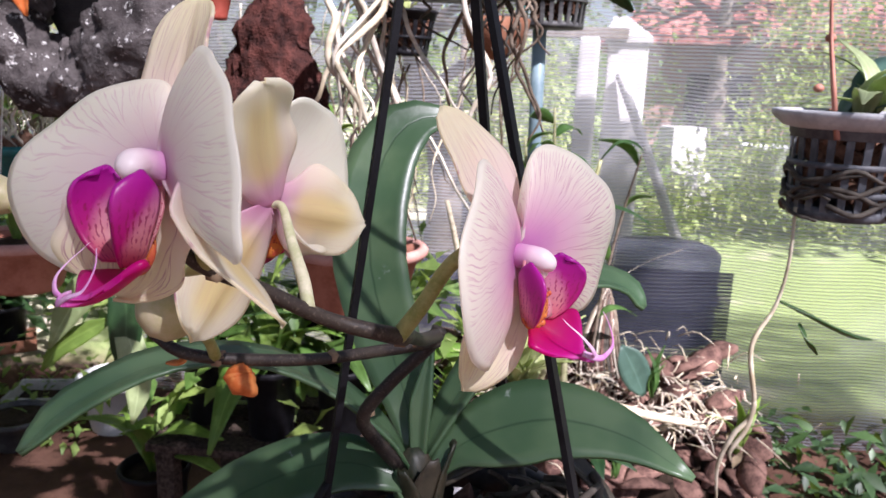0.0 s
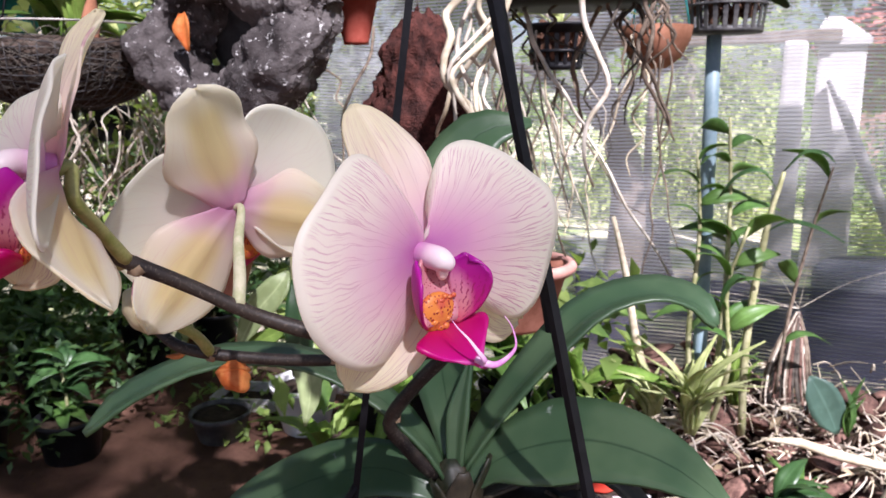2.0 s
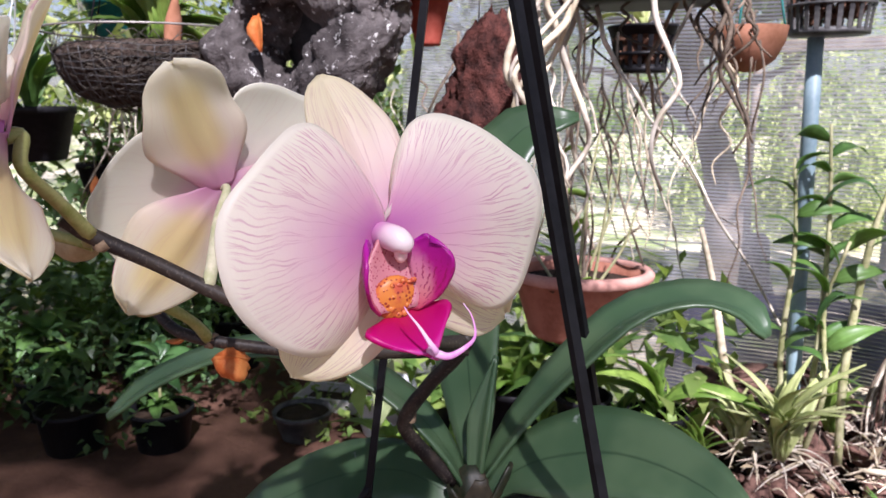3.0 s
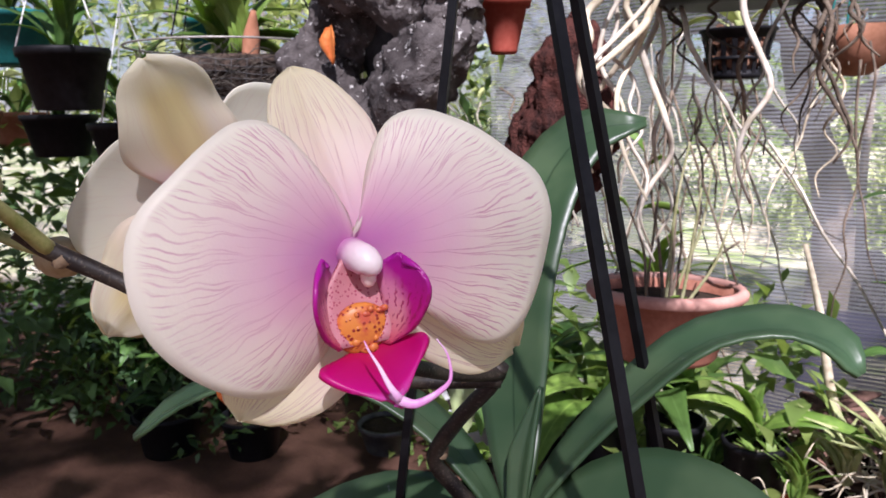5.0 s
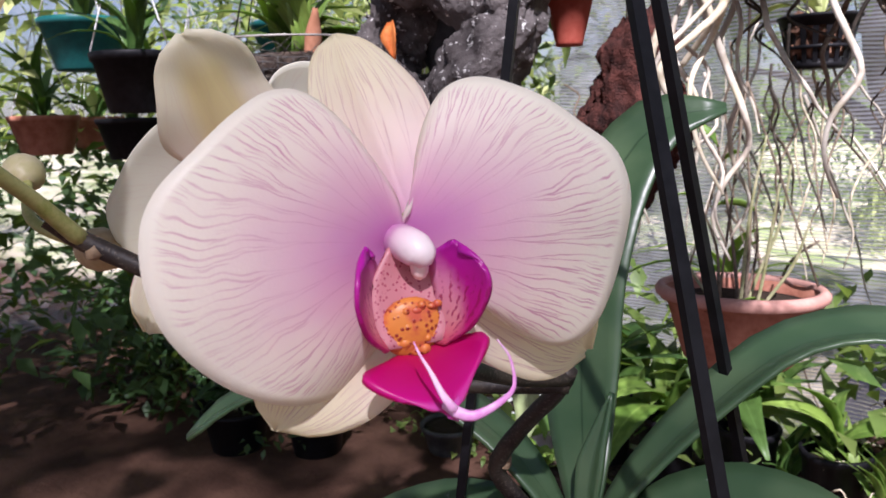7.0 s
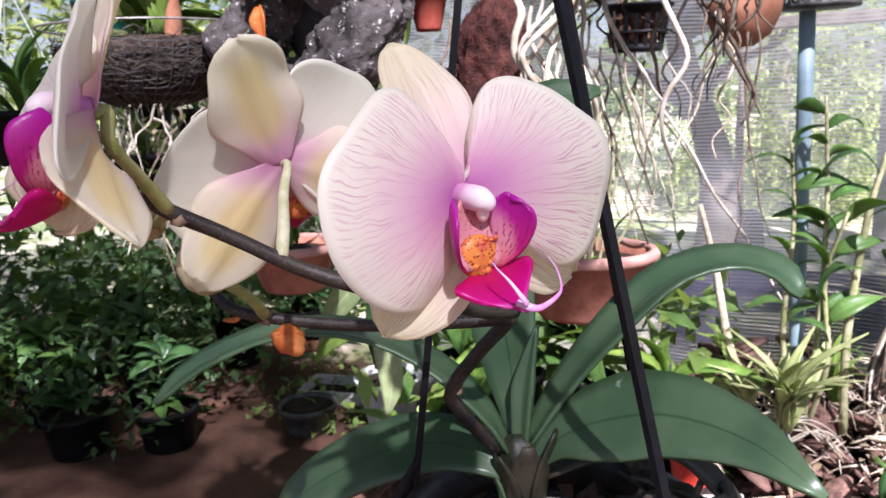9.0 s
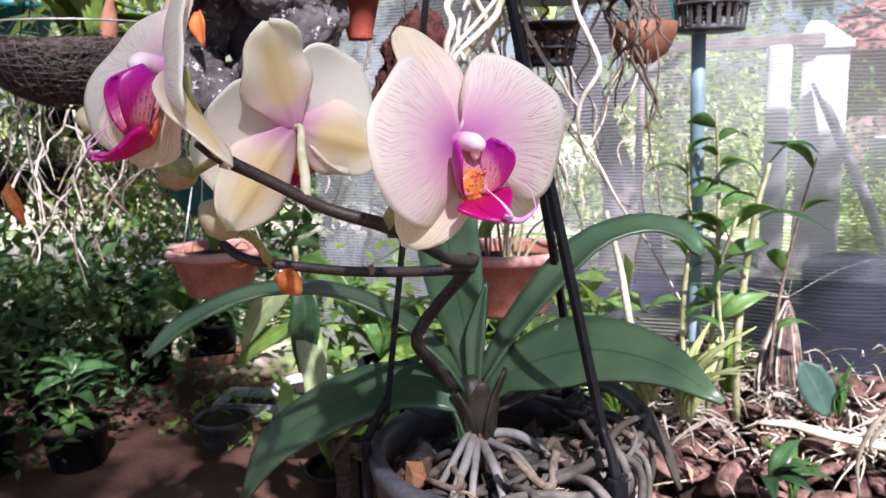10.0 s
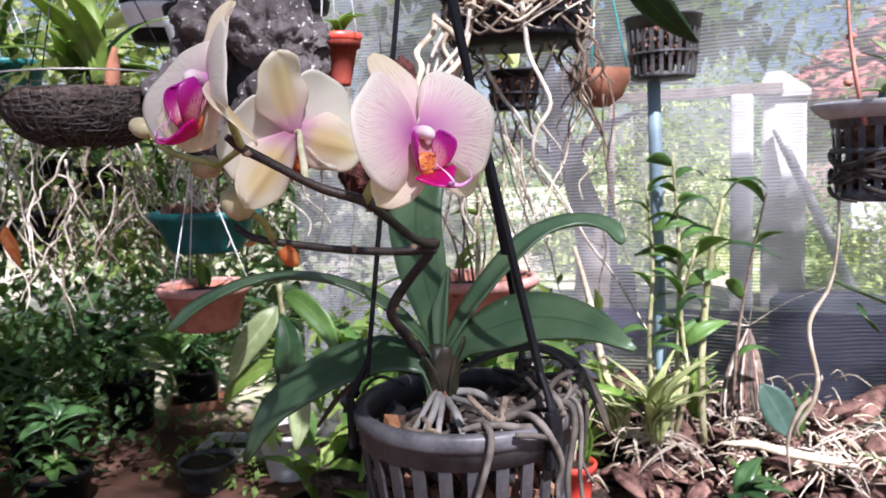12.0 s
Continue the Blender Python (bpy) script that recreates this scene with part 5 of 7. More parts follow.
shrub_row(-6, 9, 9.4, 2.0, 11000, 51, TREE_LEAF, "sunlit shrubs along the garden edge", 0.12)
shrub_row(-1.3, 0.45, 8.0, 2.6, 5200, 52, BUSH_SUNLIT, "bush beyond the net, coloured pale green for sunlight", 0.09)
shrub_row(1.15, 3.6, 7.0, 1.5, 4200, 53, BUSH_SUNLIT, "border bushes, coloured pale green for sunlight", 0.09)
shrub_row(2.9, 7.5, 10.0, 4.2, 6500, 57, BUSH_SUNLIT, "tall bush in front of the house, coloured pale green for sunlight", 0.12)
shrub_row(0.2, 10, 12.0, 2.3, 7000, 55, TREE_LEAF, "shrubs in front of the house", 0.13)
shrub_row(-30, 30, 30, 5.0, 5000, 54, TREE_LEAF, "distant tree line", 0.8)


def concrete_post(at, w, deep, h, label, lean=0.0, spin=-5):
    me = block("concrete_post", (0, 0, h / 2), (w, deep, h), CONCRETE, 0.03, 0.95)
    ob = solo("concrete_post", me, label, "post", "garden posts", m=Matrix.Translation((*at, 0)) @ Matrix.Rotation(radians(lean), 4, "Y") @ Matrix.Rotation(radians(spin), 4, "Z"))
    return ob


concrete_post((0.475, 6.0), 0.165, 0.18, 1.63, "weathered pale concrete post standing in the lawn")
tall = concrete_post((0.785, 6.20), 0.32, 0.30, 1.62, "tall weathered pale concrete post with a sloping cap")
cap_v = [(-0.18, -0.175, 1.60), (0.18, -0.175, 1.60), (0.18, 0.175, 1.60), (-0.18, 0.175, 1.60), (-0.18, -0.175, 1.66), (0.18, -0.175, 1.64), (0.18, 0.175, 1.64), (-0.18, 0.175, 1.66), (-0.12, -0.04, 1.80), (-0.02, -0.04, 1.80), (-0.02, 0.05, 1.80), (-0.12, 0.05, 1.80)]
cap_f = [(3, 2, 1, 0), (8, 9, 10, 11)] + [(4 * r + i, 4 * r + (i + 1) % 4, 4 * r + 4 + (i + 1) % 4, 4 * r + 4 + i) for r in range(2) for i in range(4)]
part("post_cap", mesh_of("post_cap", cap_v, cap_f, mats=(CONCRETE,), smooth=False), tall)
strut = thing("leaning_strut", (1.27, 5.72, 0), "pale flat strut leaning against the tall concrete post", "strut")
part("strut_plank", tube("strut_plank", [(0.02, -0.02, -0.02), (-0.26, 0.10, 0.66), (-0.56, 0.26, 1.36)], [0.075, 0.070, 0.060], CONCRETE, 12, 12, 0.55, 0.05, 4), strut)
rail = thing("garden_rail", (-0.50, 6.0, 0), "weathered wooden rail on a thin pole, fixed to the concrete posts", "rail")
part("rail_beam", block("rail_beam", (0.62, 0.02, 1.66), (1.28, 0.06, 0.085), TREE_BARK, 0.01), rail)
part("rail_pole", tube("rail_pole", [(0.03, 0.02, 0), (0.0, 0.0, 0.8), (0.02, 0.02, 1.63)], [0.035, 0.03, 0.028], TREE_BARK, 10, 10, 1, 0.08, 6), rail)
for sx, sy, sw, sh in ((1.95, 9.6, 0.50, 0.80), (1.82, 8.2, 0.42, 0.40)):
    solo("stone_block", block("stone_block", (0, 0, sh / 2), (sw, sw * 0.8, sh), CONCRETE, 0.04, 0.92), "pale squared stone block on the lawn", "stone block", "stone blocks", m=Matrix.Translation((sx, sy, 0)) @ Matrix.Rotation(radians(20), 4, "Z"))
stump = thing("tree_stump", (-0.40, 5.0, 0), "grey cut tree stump on the lawn", "stump")
part("stump_wood", lathe("stump_wood", [(0.0, 0.46), (0.13, 0.47), (0.15, 0.44), (0.16, 0.25), (0.22, 0.0)], DRIFTWOOD, 18, 0.08), stump)
drum = thing("plastic_drum", (0.80, 4.0, -0.25), "dark blue plastic drum outside the net", "drum")
part("drum_body", lathe("drum_body", [(0.0, 0.72), (0.26, 0.72), (0.29, 0.69), (0.29, 0.48), (0.302, 0.47), (0.302, 0.44), (0.29, 0.43), (0.29, 0.22), (0.302, 0.21), (0.302, 0.18), (0.29, 0.17), (0.28, 0.0)], BLUE_DRUM, 40), drum)
white_can = thing("white_bucket", (2.46, 8.0, 0), "white plastic bucket on the lawn", "bucket")
part("bucket_body", lathe("bucket_body", [(0.0, 0.01), (0.17, 0.0), (0.225, 0.69), (0.24, 0.70), (0.24, 0.73), (0.21, 0.73), (0.16, 0.03), (0.0, 0.03)], PLASTIC_WHITE, 32), white_can)

house = thing("house", (6.35, 16.0, -0.3), "low house with a red-brown tiled roof beyond the garden", "house")
part("wall", block("wall", (0, 0, 1.25), (9, 4, 2.5), HOUSE_WALL), house, "dull pink rendered wall")
roof = part("roof", mesh_of("roof", [(-5, -2.7, 2.35), (5, -2.7, 2.35), (2.3, 0, 4.3), (-2.3, 0, 4.3), (5, 2.7, 2.35), (-5, 2.7, 2.35), (-5, -2.7, 2.25), (5, -2.7, 2.25), (5, 2.7, 2.25), (-5, 2.7, 2.25)], [(0, 1, 2, 3), (3, 2, 4, 5), (6, 7, 1, 0), (8, 9, 5, 4), (1, 7, 8, 4, 2), (9, 6, 0, 3, 5), (9, 8, 7, 6)], mats=(ROOF_TILE,), smooth=False), house, "red-brown tiled roof")
row_me = None
for k in range(14):
    t = k / 14
    if row_me is None:
        v, f = [], []
        for i in range(61):
            x = -5 + 10 * i / 60
            z = 0.03 * abs(math.sin(i * math.pi / 2))
            v += [(x, 0, z + 0.02), (x, 0.21, z + 0.05), (x, 0, z - 0.02)]
        for i in range(60):
            f += [(3 * i, 3 * i + 3, 3 * i + 4, 3 * i + 1), (3 * i + 2, 3 * i + 5, 3 * i + 3, 3 * i)]
        row_me = mesh_of("tile_row", v, f, mats=(ROOF_TILE,), smooth=False)
    part("tile_row", row_me, roof, m=Matrix.Translation((0, -2.7 + 2.7 * t, 2.36 + 1.95 * t)) @ Matrix.Rotation(radians(36), 4, "X") @ Matrix.Diagonal((1 - 0.54 * t, 1, 1, 1)))
for x in (-3, 0, 3):
    win = part("window", block("window", (x, -2.02, 1.3), (1.1, 0.06, 1.0), PLASTIC_BLACK), house, "dark window")
    part("window_sill", block("window_sill", (x, -2.06, 0.77), (1.3, 0.12, 0.06), CONCRETE), win)

# ---- pots and plants in the orchid house ----


def pot_body(r0, r1, h, thick=0.006, lip=0.008, lip_h=0.02):
    return [(0.0, 0.0), (r1 * 0.96, 0.0), (r1, 0.004), (r0 - lip * 0.6, h - lip_h), (r0, h - lip_h), (r0 + lip * 0.35, h - 0.003), (r0, h), (r0 - thick, h), (r0 - thick - lip * 0.3, h - lip_h), (r1 - thick, 0.01), (0.0, 0.01)]


def solid_pot(at, r0, r1, h, mat, label, name="plant_pot", group="", soil=True, tilt=(0, 0)):
    ob = thing(name, at, label, "pot", group, turn=Euler((radians(tilt[0]), radians(tilt[1]), rng.random() * 6)).to_matrix().to_4x4())
    part("pot_wall", lathe("pot_wall", pot_body(r0, r1, h), mat, 36), ob)
    if soil:
        part("soil", lathe("soil", [(0.0, h * 0.86 + 0.004), (r0 * 0.5, h * 0.86 + 0.006), (r0 * 0.91, h * 0.84), ((r1 + (r0 - r1) * 0.45) * 0.86, h * 0.5), (0.0, h * 0.5)], SOIL_POT, 20, 0.02), ob)
    return ob


def net_pot(at, r0, r1, h, mat, label, slats=22, hoops=2, name="net_pot", chips=18):
    """Slatted orchid pot with bark showing through."""
    ob = thing(name, at, label, "pot", "slatted pots")
    part("rim", lathe("rim", [(r0 - 0.004, h - 0.035 * h / 0.16), (r0 - 0.004, h), (r0 + 0.004, h), (r0 + 0.006, h - 0.004), (r0 + 0.002, h - 0.006), (r0 - 0.001, h - 0.035 * h / 0.16), (r0 - 0.004, h - 0.035 * h / 0.16)], mat, 48), ob)
    part("base", lathe("base", [(0.0, 0.0), (r1, 0.0), (r1 + 0.002, 0.006), (r1, 0.014), (r1 - 0.003, 0.012), (r1 - 0.004, 0.004), (0.0, 0.004)], mat, 40), ob)
    w = math.pi * r0 / slats * 0.9
    v, f = [], []
    for z, r in ((0.008, r1), (h * 0.8, r0 - 0.003)):
        for y, q in ((-w / 2, -0.0012), (w / 2, -0.0012), (w / 2, 0.0012), (-w / 2, 0.0012)):
            v.append((r + q, y * r / r0, z))
    for j in range(4):
        f.append((j, (j + 1) % 4, 4 + (j + 1) % 4, 4 + j))
    me = mesh_of("slat", v, f, mats=(mat,), smooth=False)
    for k in range(slats):
        part("slat", me, ob, m=Matrix.Rotation(2 * math.pi * k / slats, 4, "Z"))
    for k in range(hoops):
        t = (k + 1) / (hoops + 1)
        r, z = r1 + (r0 - r1) * t, h * 0.8 * t
        part("hoop", lathe("hoop", [(r - 0.002, z - 0.003), (r + 0.002, z - 0.003), (r + 0.002, z + 0.003), (r - 0.002, z + 0.003), (r - 0.002, z - 0.003)], mat, 40), ob)
    datas = []
    for k in range(chips * 3):
        z = rng.uniform(0.02, h * 0.9)
        rr = (r1 + (r0 - r1) * z / h) * 0.82 * math.sqrt(rng.random())
        a = rng.random() * 6.283
        datas.append(chunk_data((rr * math.cos(a), rr * math.sin(a), z), rng.uniform(0.014, 0.026), 2000 + k, 0.6))
    tagged(part("bark_filling", mesh_of("bark_filling", *joined(datas), mats=(BARK,), smooth=False), ob, "brown bark chips"), kind="stuff")
    return ob


def hangers(ob, r, z, mat=None, n=3, thick=0.0012, phase=0.4):
    knot_z, roof_z = z + 0.32, 2.46 - ob.matrix_world.translation.z
    for k in range(n):
        a = 2 * math.pi * k / n + phase
        part("hanging_wire", tube("hanging_wire", [(r * math.cos(a), r * math.sin(a), z), (r * 0.5 * math.cos(a), r * 0.5 * math.sin(a), z + 0.16), (0, 0, knot_z)], [thick, thick], mat or WIRE, 5, 5), ob)
    part("hanging_wire", tube("hanging_wire", [(0, 0, knot_z - 0.002), (0, 0, (knot_z + roof_z) / 2), (0, 0, roof_z)], [thick, thick], mat or WIRE, 4, 5), ob)


LEAVES = {}


def leaf_shape(key, length, width, droop, mat, fold=0.2, tipw=0.1, thick=0.0012):
    """Shared leaf meshes, lying along +x and bending down."""
    if key not in LEAVES:
        pts = [(0, 0, 0), (length * 0.33, 0, length * 0.10), (length * 0.66, 0, length * (0.10 - droop * 0.35)), (length * (1 - droop * 0.15), 0, length * (0.02 - droop))]
        w = [width * 0.25, width * 0.8, width, width * 0.85, width * 0.45, width * tipw]
        LEAVES[key] = strap_leaf("leaf_" + key, pts, w, mat, thick, nu=9, nv=5, fold=fold)
    return LEAVES[key]


def rosette(at, n, key, spec, label, category="plant", up=(35, 75), name="potted_plant", scale=(0.7, 1.2), group="", seed=1, spin=(0, 360), parent=None):
    """Leaves fanning out from one foot."""
    r = random.Random(seed)
    ob = parent or thing(name, at, label, category, group)
    foot = Vector(at) if parent else Vector()
    for k in range(n):
        me = leaf_shape(key, *spec)
        a = radians(r.uniform(*spin))
        e = radians(-r.uniform(*up))
        s = r.uniform(*scale)
        m = Matrix.Rotation(a, 4, "Z") @ Matrix.Rotation(e, 4, "Y") @ Matrix.Rotation(radians(r.uniform(-25, 25)), 4, "X") @ Matrix.Diagonal((s, s, s, 1))
        part("leaf", me, ob, m=Matrix.Translation(foot + Vector((r.uniform(-0.01, 0.01), r.uniform(-0.01, 0.01), 0))) @ m)
    return ob


def leafy_stem(at, top, n, key, spec, label, mat=None, category="plant", name="climbing_orchid", rad=0.006, seed=1, leaf_scale=(0.7, 1.1), start=0.25, parent=None):
    """An upright cane with leaves on alternate sides."""
    r = random.Random(seed)
    ob = parent or thing(name, at, label, category)
    t = Vector(top) - Vector(at) if not parent else Vector(top)
    b = Vector((0, 0, 0))
    pts = [b, b.lerp(t, 0.35) + Vector((r.uniform(-1, 1), r.uniform(-1, 1), 0)) * t.length * 0.03, b.lerp(t, 0.7) + Vector((r.uniform(-1, 1), r.uniform(-1, 1), 0)) * t.length * 0.04, t]
    part("cane", tube("cane", [tuple(q) for q in pts], [rad, rad, rad * 0.8, rad * 0.5], mat or CANE, 14, 7, 1, 0.1, seed), ob)
    path = spline([tuple(q) for q in pts], 40)
    for k in range(n):
        f = start + (0.97 - start) * k / max(1, n - 1)
        p = path[int(f * 39)]
        a = radians(r.uniform(-35, 35) + 180 * (k % 2) + 40 * math.sin(seed))
        s = r.uniform(*leaf_scale)
        m = Matrix.Translation(tuple(p)) @ Matrix.Rotation(a, 4, "Z") @ Matrix.Rotation(radians(-r.uniform(10, 50)), 4, "Y") @ Matrix.Rotation(radians(r.uniform(-60, 60)), 4, "X") @ Matrix.Diagonal((s, s, s, 1))
        part("leaf", leaf_shape(key, *spec), ob, m=m)
    return ob


def dangling(ob, mat, n, x, y, z, drop, rad, seed, wander=0.05, label="", sides=6, steps=7):
    """Aerial roots that wander down from a box of starting places."""
    r = random.Random(seed)
    for k in range(n):
        p = Vector((r.uniform(*x), r.uniform(*y), r.uniform(*z)))
        pts, ln = [tuple(p)], r.uniform(*drop)
        drift = Vector((r.uniform(-1, 1), r.uniform(-1, 1), 0)) * wander * 0.4
        for i in range(steps):
            p = p + Vector((r.uniform(-1, 1) * wander, r.uniform(-1, 1) * wander, -ln / steps)) + drift * 0.5
            pts.append(tuple(p))
        q = r.uniform(*rad)
        part("aerial_root", tube("aerial_root", pts, [q, q, q * 0.9, q * 0.75, q * 0.4], mat, 26, sides, 1, 0.15, seed + k), ob, label)


# slatted pot on the painted pole, with climbing orchids
pole = thing("pole", (0.05, 2.05, 0.0), "blue-grey painted metal pole", "pole")
part("pole_tube", tube("pole_tube", [(0.02, 0, 0), (0.014, 0, 0.6), (0.0, 0, 1.435)], [0.018, 0.018, 0.018], POLE_PAINT, 8, 16), pole)
net_pot((0.075, 2.05, 1.438), 0.100, 0.085, 0.165, PLASTIC_DUSTY, "black slatted pot of bark chips on the pole", 24, 1)
for k, (dx, dy, tx, ty, n, s) in enumerate(((0.04, -0.06, 0.05, -0.08, 12, 1), (0.01, -0.07, -0.02, -0.06, 9, 2), (0.05, -0.05, 0.11, -0.10, 9, 3))):
    leafy_stem((0.05 + dx, 2.05 + dy, 0.42), (0.05 + tx, 2.05 + ty, (1.24, 1.16, 0.98)[k]), n, "dendro", (0.13, 0.045, 0.30, LEAF_MID), "tall cane orchid with paired green leaves climbing a pole", rad=0.007, seed=20 + k, start=0.35)
leafy_stem((-0.02, 2.02, 0.42), (-0.17, 2.0, 0.98), 0, "dendro", (0.13, 0.045, 0.30, LEAF_MID), "leafless straw-coloured orchid cane", ROOT_STRAW, rad=0.012, seed=31)
leafy_stem((0.26, 2.12, 0.50), (0.34, 2.05, 1.12), 4, "dendro", (0.13, 0.045, 0.30, LEAF_MID), "thin bare cane with a few narrow leaves", FIBRE, rad=0.005, seed=32)

arched = thing("climbing_orchid", (0.18, 2.0, 0.42), "straw-coloured cane with thin arching leaves", "plant")
part("cane", tube("cane", [(0, 0, 0), (-0.005, 0, 0.26), (0.02, 0, 0.54), (0.05, 0, 0.69)], [0.010, 0.010, 0.008, 0.005], CANE, 20, 8, 1, 0.1, 9), arched)
for pts in (((0.05, 0, 0.69), (0.09, -0.01, 0.735), (0.13, -0.02, 0.735), (0.155, -0.02, 0.715)), ((0.04, 0, 0.64), (0.0, -0.02, 0.69), (-0.05, -0.03, 0.68), (-0.09, -0.03, 0.63)), ((0.02, 0, 0.54), (0.07, -0.02, 0.57), (0.13, -0.03, 0.56), (0.19, -0.03, 0.53)), ((0.0, 0, 0.40), (-0.03, -0.02, 0.43), (-0.06, -0.03, 0.40), (-0.075, -0.03, 0.34))):
    part("leaf", strap_leaf("leaf", pts, [0.006, 0.022, 0.020, 0.004], LEAF_DARK, 0.0012, nu=12, nv=5, fold=0.3, up=(0, -0.3, 1)), arched, "thin dark arching leaf")

# shallow clay bowl
bowl = thing("hanging_bowl", (-0.044, 1.60, 1.345), "shallow brown clay bowl with dry roots hanging on wires", "hanging bowl")
part("bowl_shell", lathe("bowl_shell", [(0.0, 0.0), (0.022, 0.002), (0.05, 0.022), (0.066, 0.055), (0.070, 0.082), (0.066, 0.083), (0.060, 0.055), (0.045, 0.028), (0.0, 0.01)], CLAY_BROWN, 36), bowl)
part("bowl_filling", mesh_of("bowl_filling", *joined([chunk_data((rng.uniform(-0.045, 0.045), rng.uniform(-0.045, 0.045), 0.068), rng.uniform(0.012, 0.022), 3000 + k) for k in range(16)]), mats=(BARK,), smooth=False), bowl)
hangers(bowl, 0.066, 0.08, CORD_TEAL, 3, 0.0022)
dangling(bowl, FIBRE, 8, (-0.06, 0.06), (-0.06, -0.02), (0.08, 0.12), (0.06, 0.16), (0.0015, 0.0025), 71, 0.012)

# wide black basket overhead with a curtain of roots
over = net_pot((-0.080, 0.95, 1.405), 0.108, 0.095, 0.075, PLASTIC_BLACK, "wide black slatted basket hung overhead with a curtain of pale roots", 26, 1, "hanging_basket", 20)
dangling(over, ROOT_PALE, 8, (-0.11, 0.09), (-0.12, 0.02), (-0.01, 0.05), (0.12, 0.34), (0.0022, 0.0040), 72, 0.024, "pale aerial root")
dangling(over, ROOT_STRAW, 4, (-0.12, -0.02), (-0.16, -0.04), (0.0, 0.06), (0.10, 0.26), (0.003, 0.005), 73, 0.026, "straw-coloured aerial root")
dangling(over, FIBRE, 9, (-0.02, 0.12), (-0.06, 0.06), (0.0, 0.05), (0.08, 0.22), (0.0016, 0.0028), 74, 0.016)
dangling(over, ROOT_DARK, 7, (-0.11, 0.12), (-0.06, 0.08), (0.0, 0.05), (0.06, 0.24), (0.0012, 0.0024), 84, 0.018, "dark old root")
hangers(over, 0.10, 0.07, WIRE, 3)
for k in range(44):
    a = rng.random() * 6.283
    pts = [(0.10 * math.cos(a + 0.35 * t) * (1 + 0.12 * math.sin(5 * t + k)), 0.10 * math.sin(a + 0.35 * t) * (1 + 0.12 * math.cos(4 * t + k)), 0.035 + 0.022 * math.sin(1.7 * t + k) + 0.012 * math.sin(k * 3.1)) for t in range(5)]
    part("wound_root", tube("wound_root", pts, [0.0022, 0.0021, 0.0012], (ROOT_STRAW, FIBRE, ROOT_PALE)[k % 3], 18, 6, 1, 0.15, k), over, "straw-coloured root wound round the basket" if k == 0 else "")

# second root-hung pot behind
rear = net_pot((-0.216, 1.50, 1.345), 0.060, 0.045, 0.085, PLASTIC_BLACK, "small black slatted pot among hanging roots", 18, 1)
hangers(rear, 0.056, 0.08, WIRE, 3)
rosette((0, 0, 0.085), 4, "yellow", (0.12, 0.030, 0.3, LEAF_YELLOW), "", parent=rear, seed=5, up=(5, 40))
dangling(rear, ROOT_STRAW, 5, (-0.16, 0.16), (-0.10, 0.05), (0.0, 0.1), (0.20, 0.46), (0.0022, 0.0040), 75, 0.026)
dangling(rear, FIBRE, 8, (-0.14, 0.22), (-0.10, 0.05), (-0.05, 0.1), (0.20, 0.5), (0.0014, 0.003), 76, 0.022)
dangling(rear, ROOT_DARK, 5, (-0.16, 0.24), (-0.10, 0.05), (-0.05, 0.1), (0.15, 0.5), (0.0014, 0.003), 86, 0.022)

# small red-rimmed pot
red = solid_pot((-0.392, 1.0, 1.372), 0.036, 0.018, 0.080, CLAY_RED, "small red-brown pot with a bright red rim", "hanging_pot")
part("red_rim", lathe("red_rim", [(0.035, 0.070), (0.0385, 0.071), (0.0405, 0.081), (0.0355, 0.083), (0.0345, 0.070), (0.035, 0.070)], RED_PLASTIC, 32), red, "bright red rim")
hangers(red, 0.034, 0.075, PLASTIC_WHITE, 3)
rosette((0, 0, 0.075), 5, "smallgreen", (0.07, 0.016, 0.4, LEAF_LIGHT), "", parent=red, seed=7, up=(35, 80))

# dark tree fern slab
fern = thing("fern_root_slab", (-0.35, 1.10, 1.29), "dark red-brown slab of tree fern root hung up", "fern root")


def lump_mesh(name, size, seed, mat, rough=0.35, res=3):
    """A craggy lump: a sphere displaced by layered noise."""
    bm = bmesh.new()
    bmesh.ops.create_icosphere(bm, subdivisions=res, radius=1)
    for q in bm.verts:
        d = 1 + rough * (noise.noise(q.co * 1.6 + Vector((seed, 0, 0))) + 0.6 * noise.noise(q.co * 4.1 + Vector((0, seed, 0))) + 0.35 * noise.noise(q.co * 9.3))
        q.co = Vector((q.co.x * size[0], q.co.y * size[1], q.co.z * size[2])) * d
    me = bpy.data.meshes.new(name)
    bm.to_mesh(me)
    bm.free()
    me.polygons.foreach_set("use_smooth", [True] * len(me.polygons))
    me.materials.append(mat)
    return me


def craggy(me, deep=0.016):
    """Pushes a smooth mesh about with layered noise, so that it reads as weathered wood."""
    shift = []
    for q in me.vertices:
        p = q.co
        d = noise.noise(p * 14) + 0.7 * noise.noise(p * 34 + Vector((3, 0, 0))) + 0.45 * noise.noise(p * 80 + Vector((0, 7, 0))) + 0.3 * noise.noise(p * 170)
        shift.append(p + q.normal * d * deep)
    me.vertices.foreach_set("co", np.array(shift).ravel())
    me.update()
    return me


slab_me = lump_mesh("slab", (0.078, 0.035, 0.135), 2.3, FERN_ROOT, 0.26, 5)
for q in slab_me.vertices:
    q.co.x = q.co.x * (1 - 2.6 * q.co.z) + 0.15 * q.co.z
part("slab", craggy(slab_me, 0.010), fern, m=Matrix.Rotation(radians(-6), 4, "Y"))
hangers(fern, 0.01, 0.12, WIRE, 2)

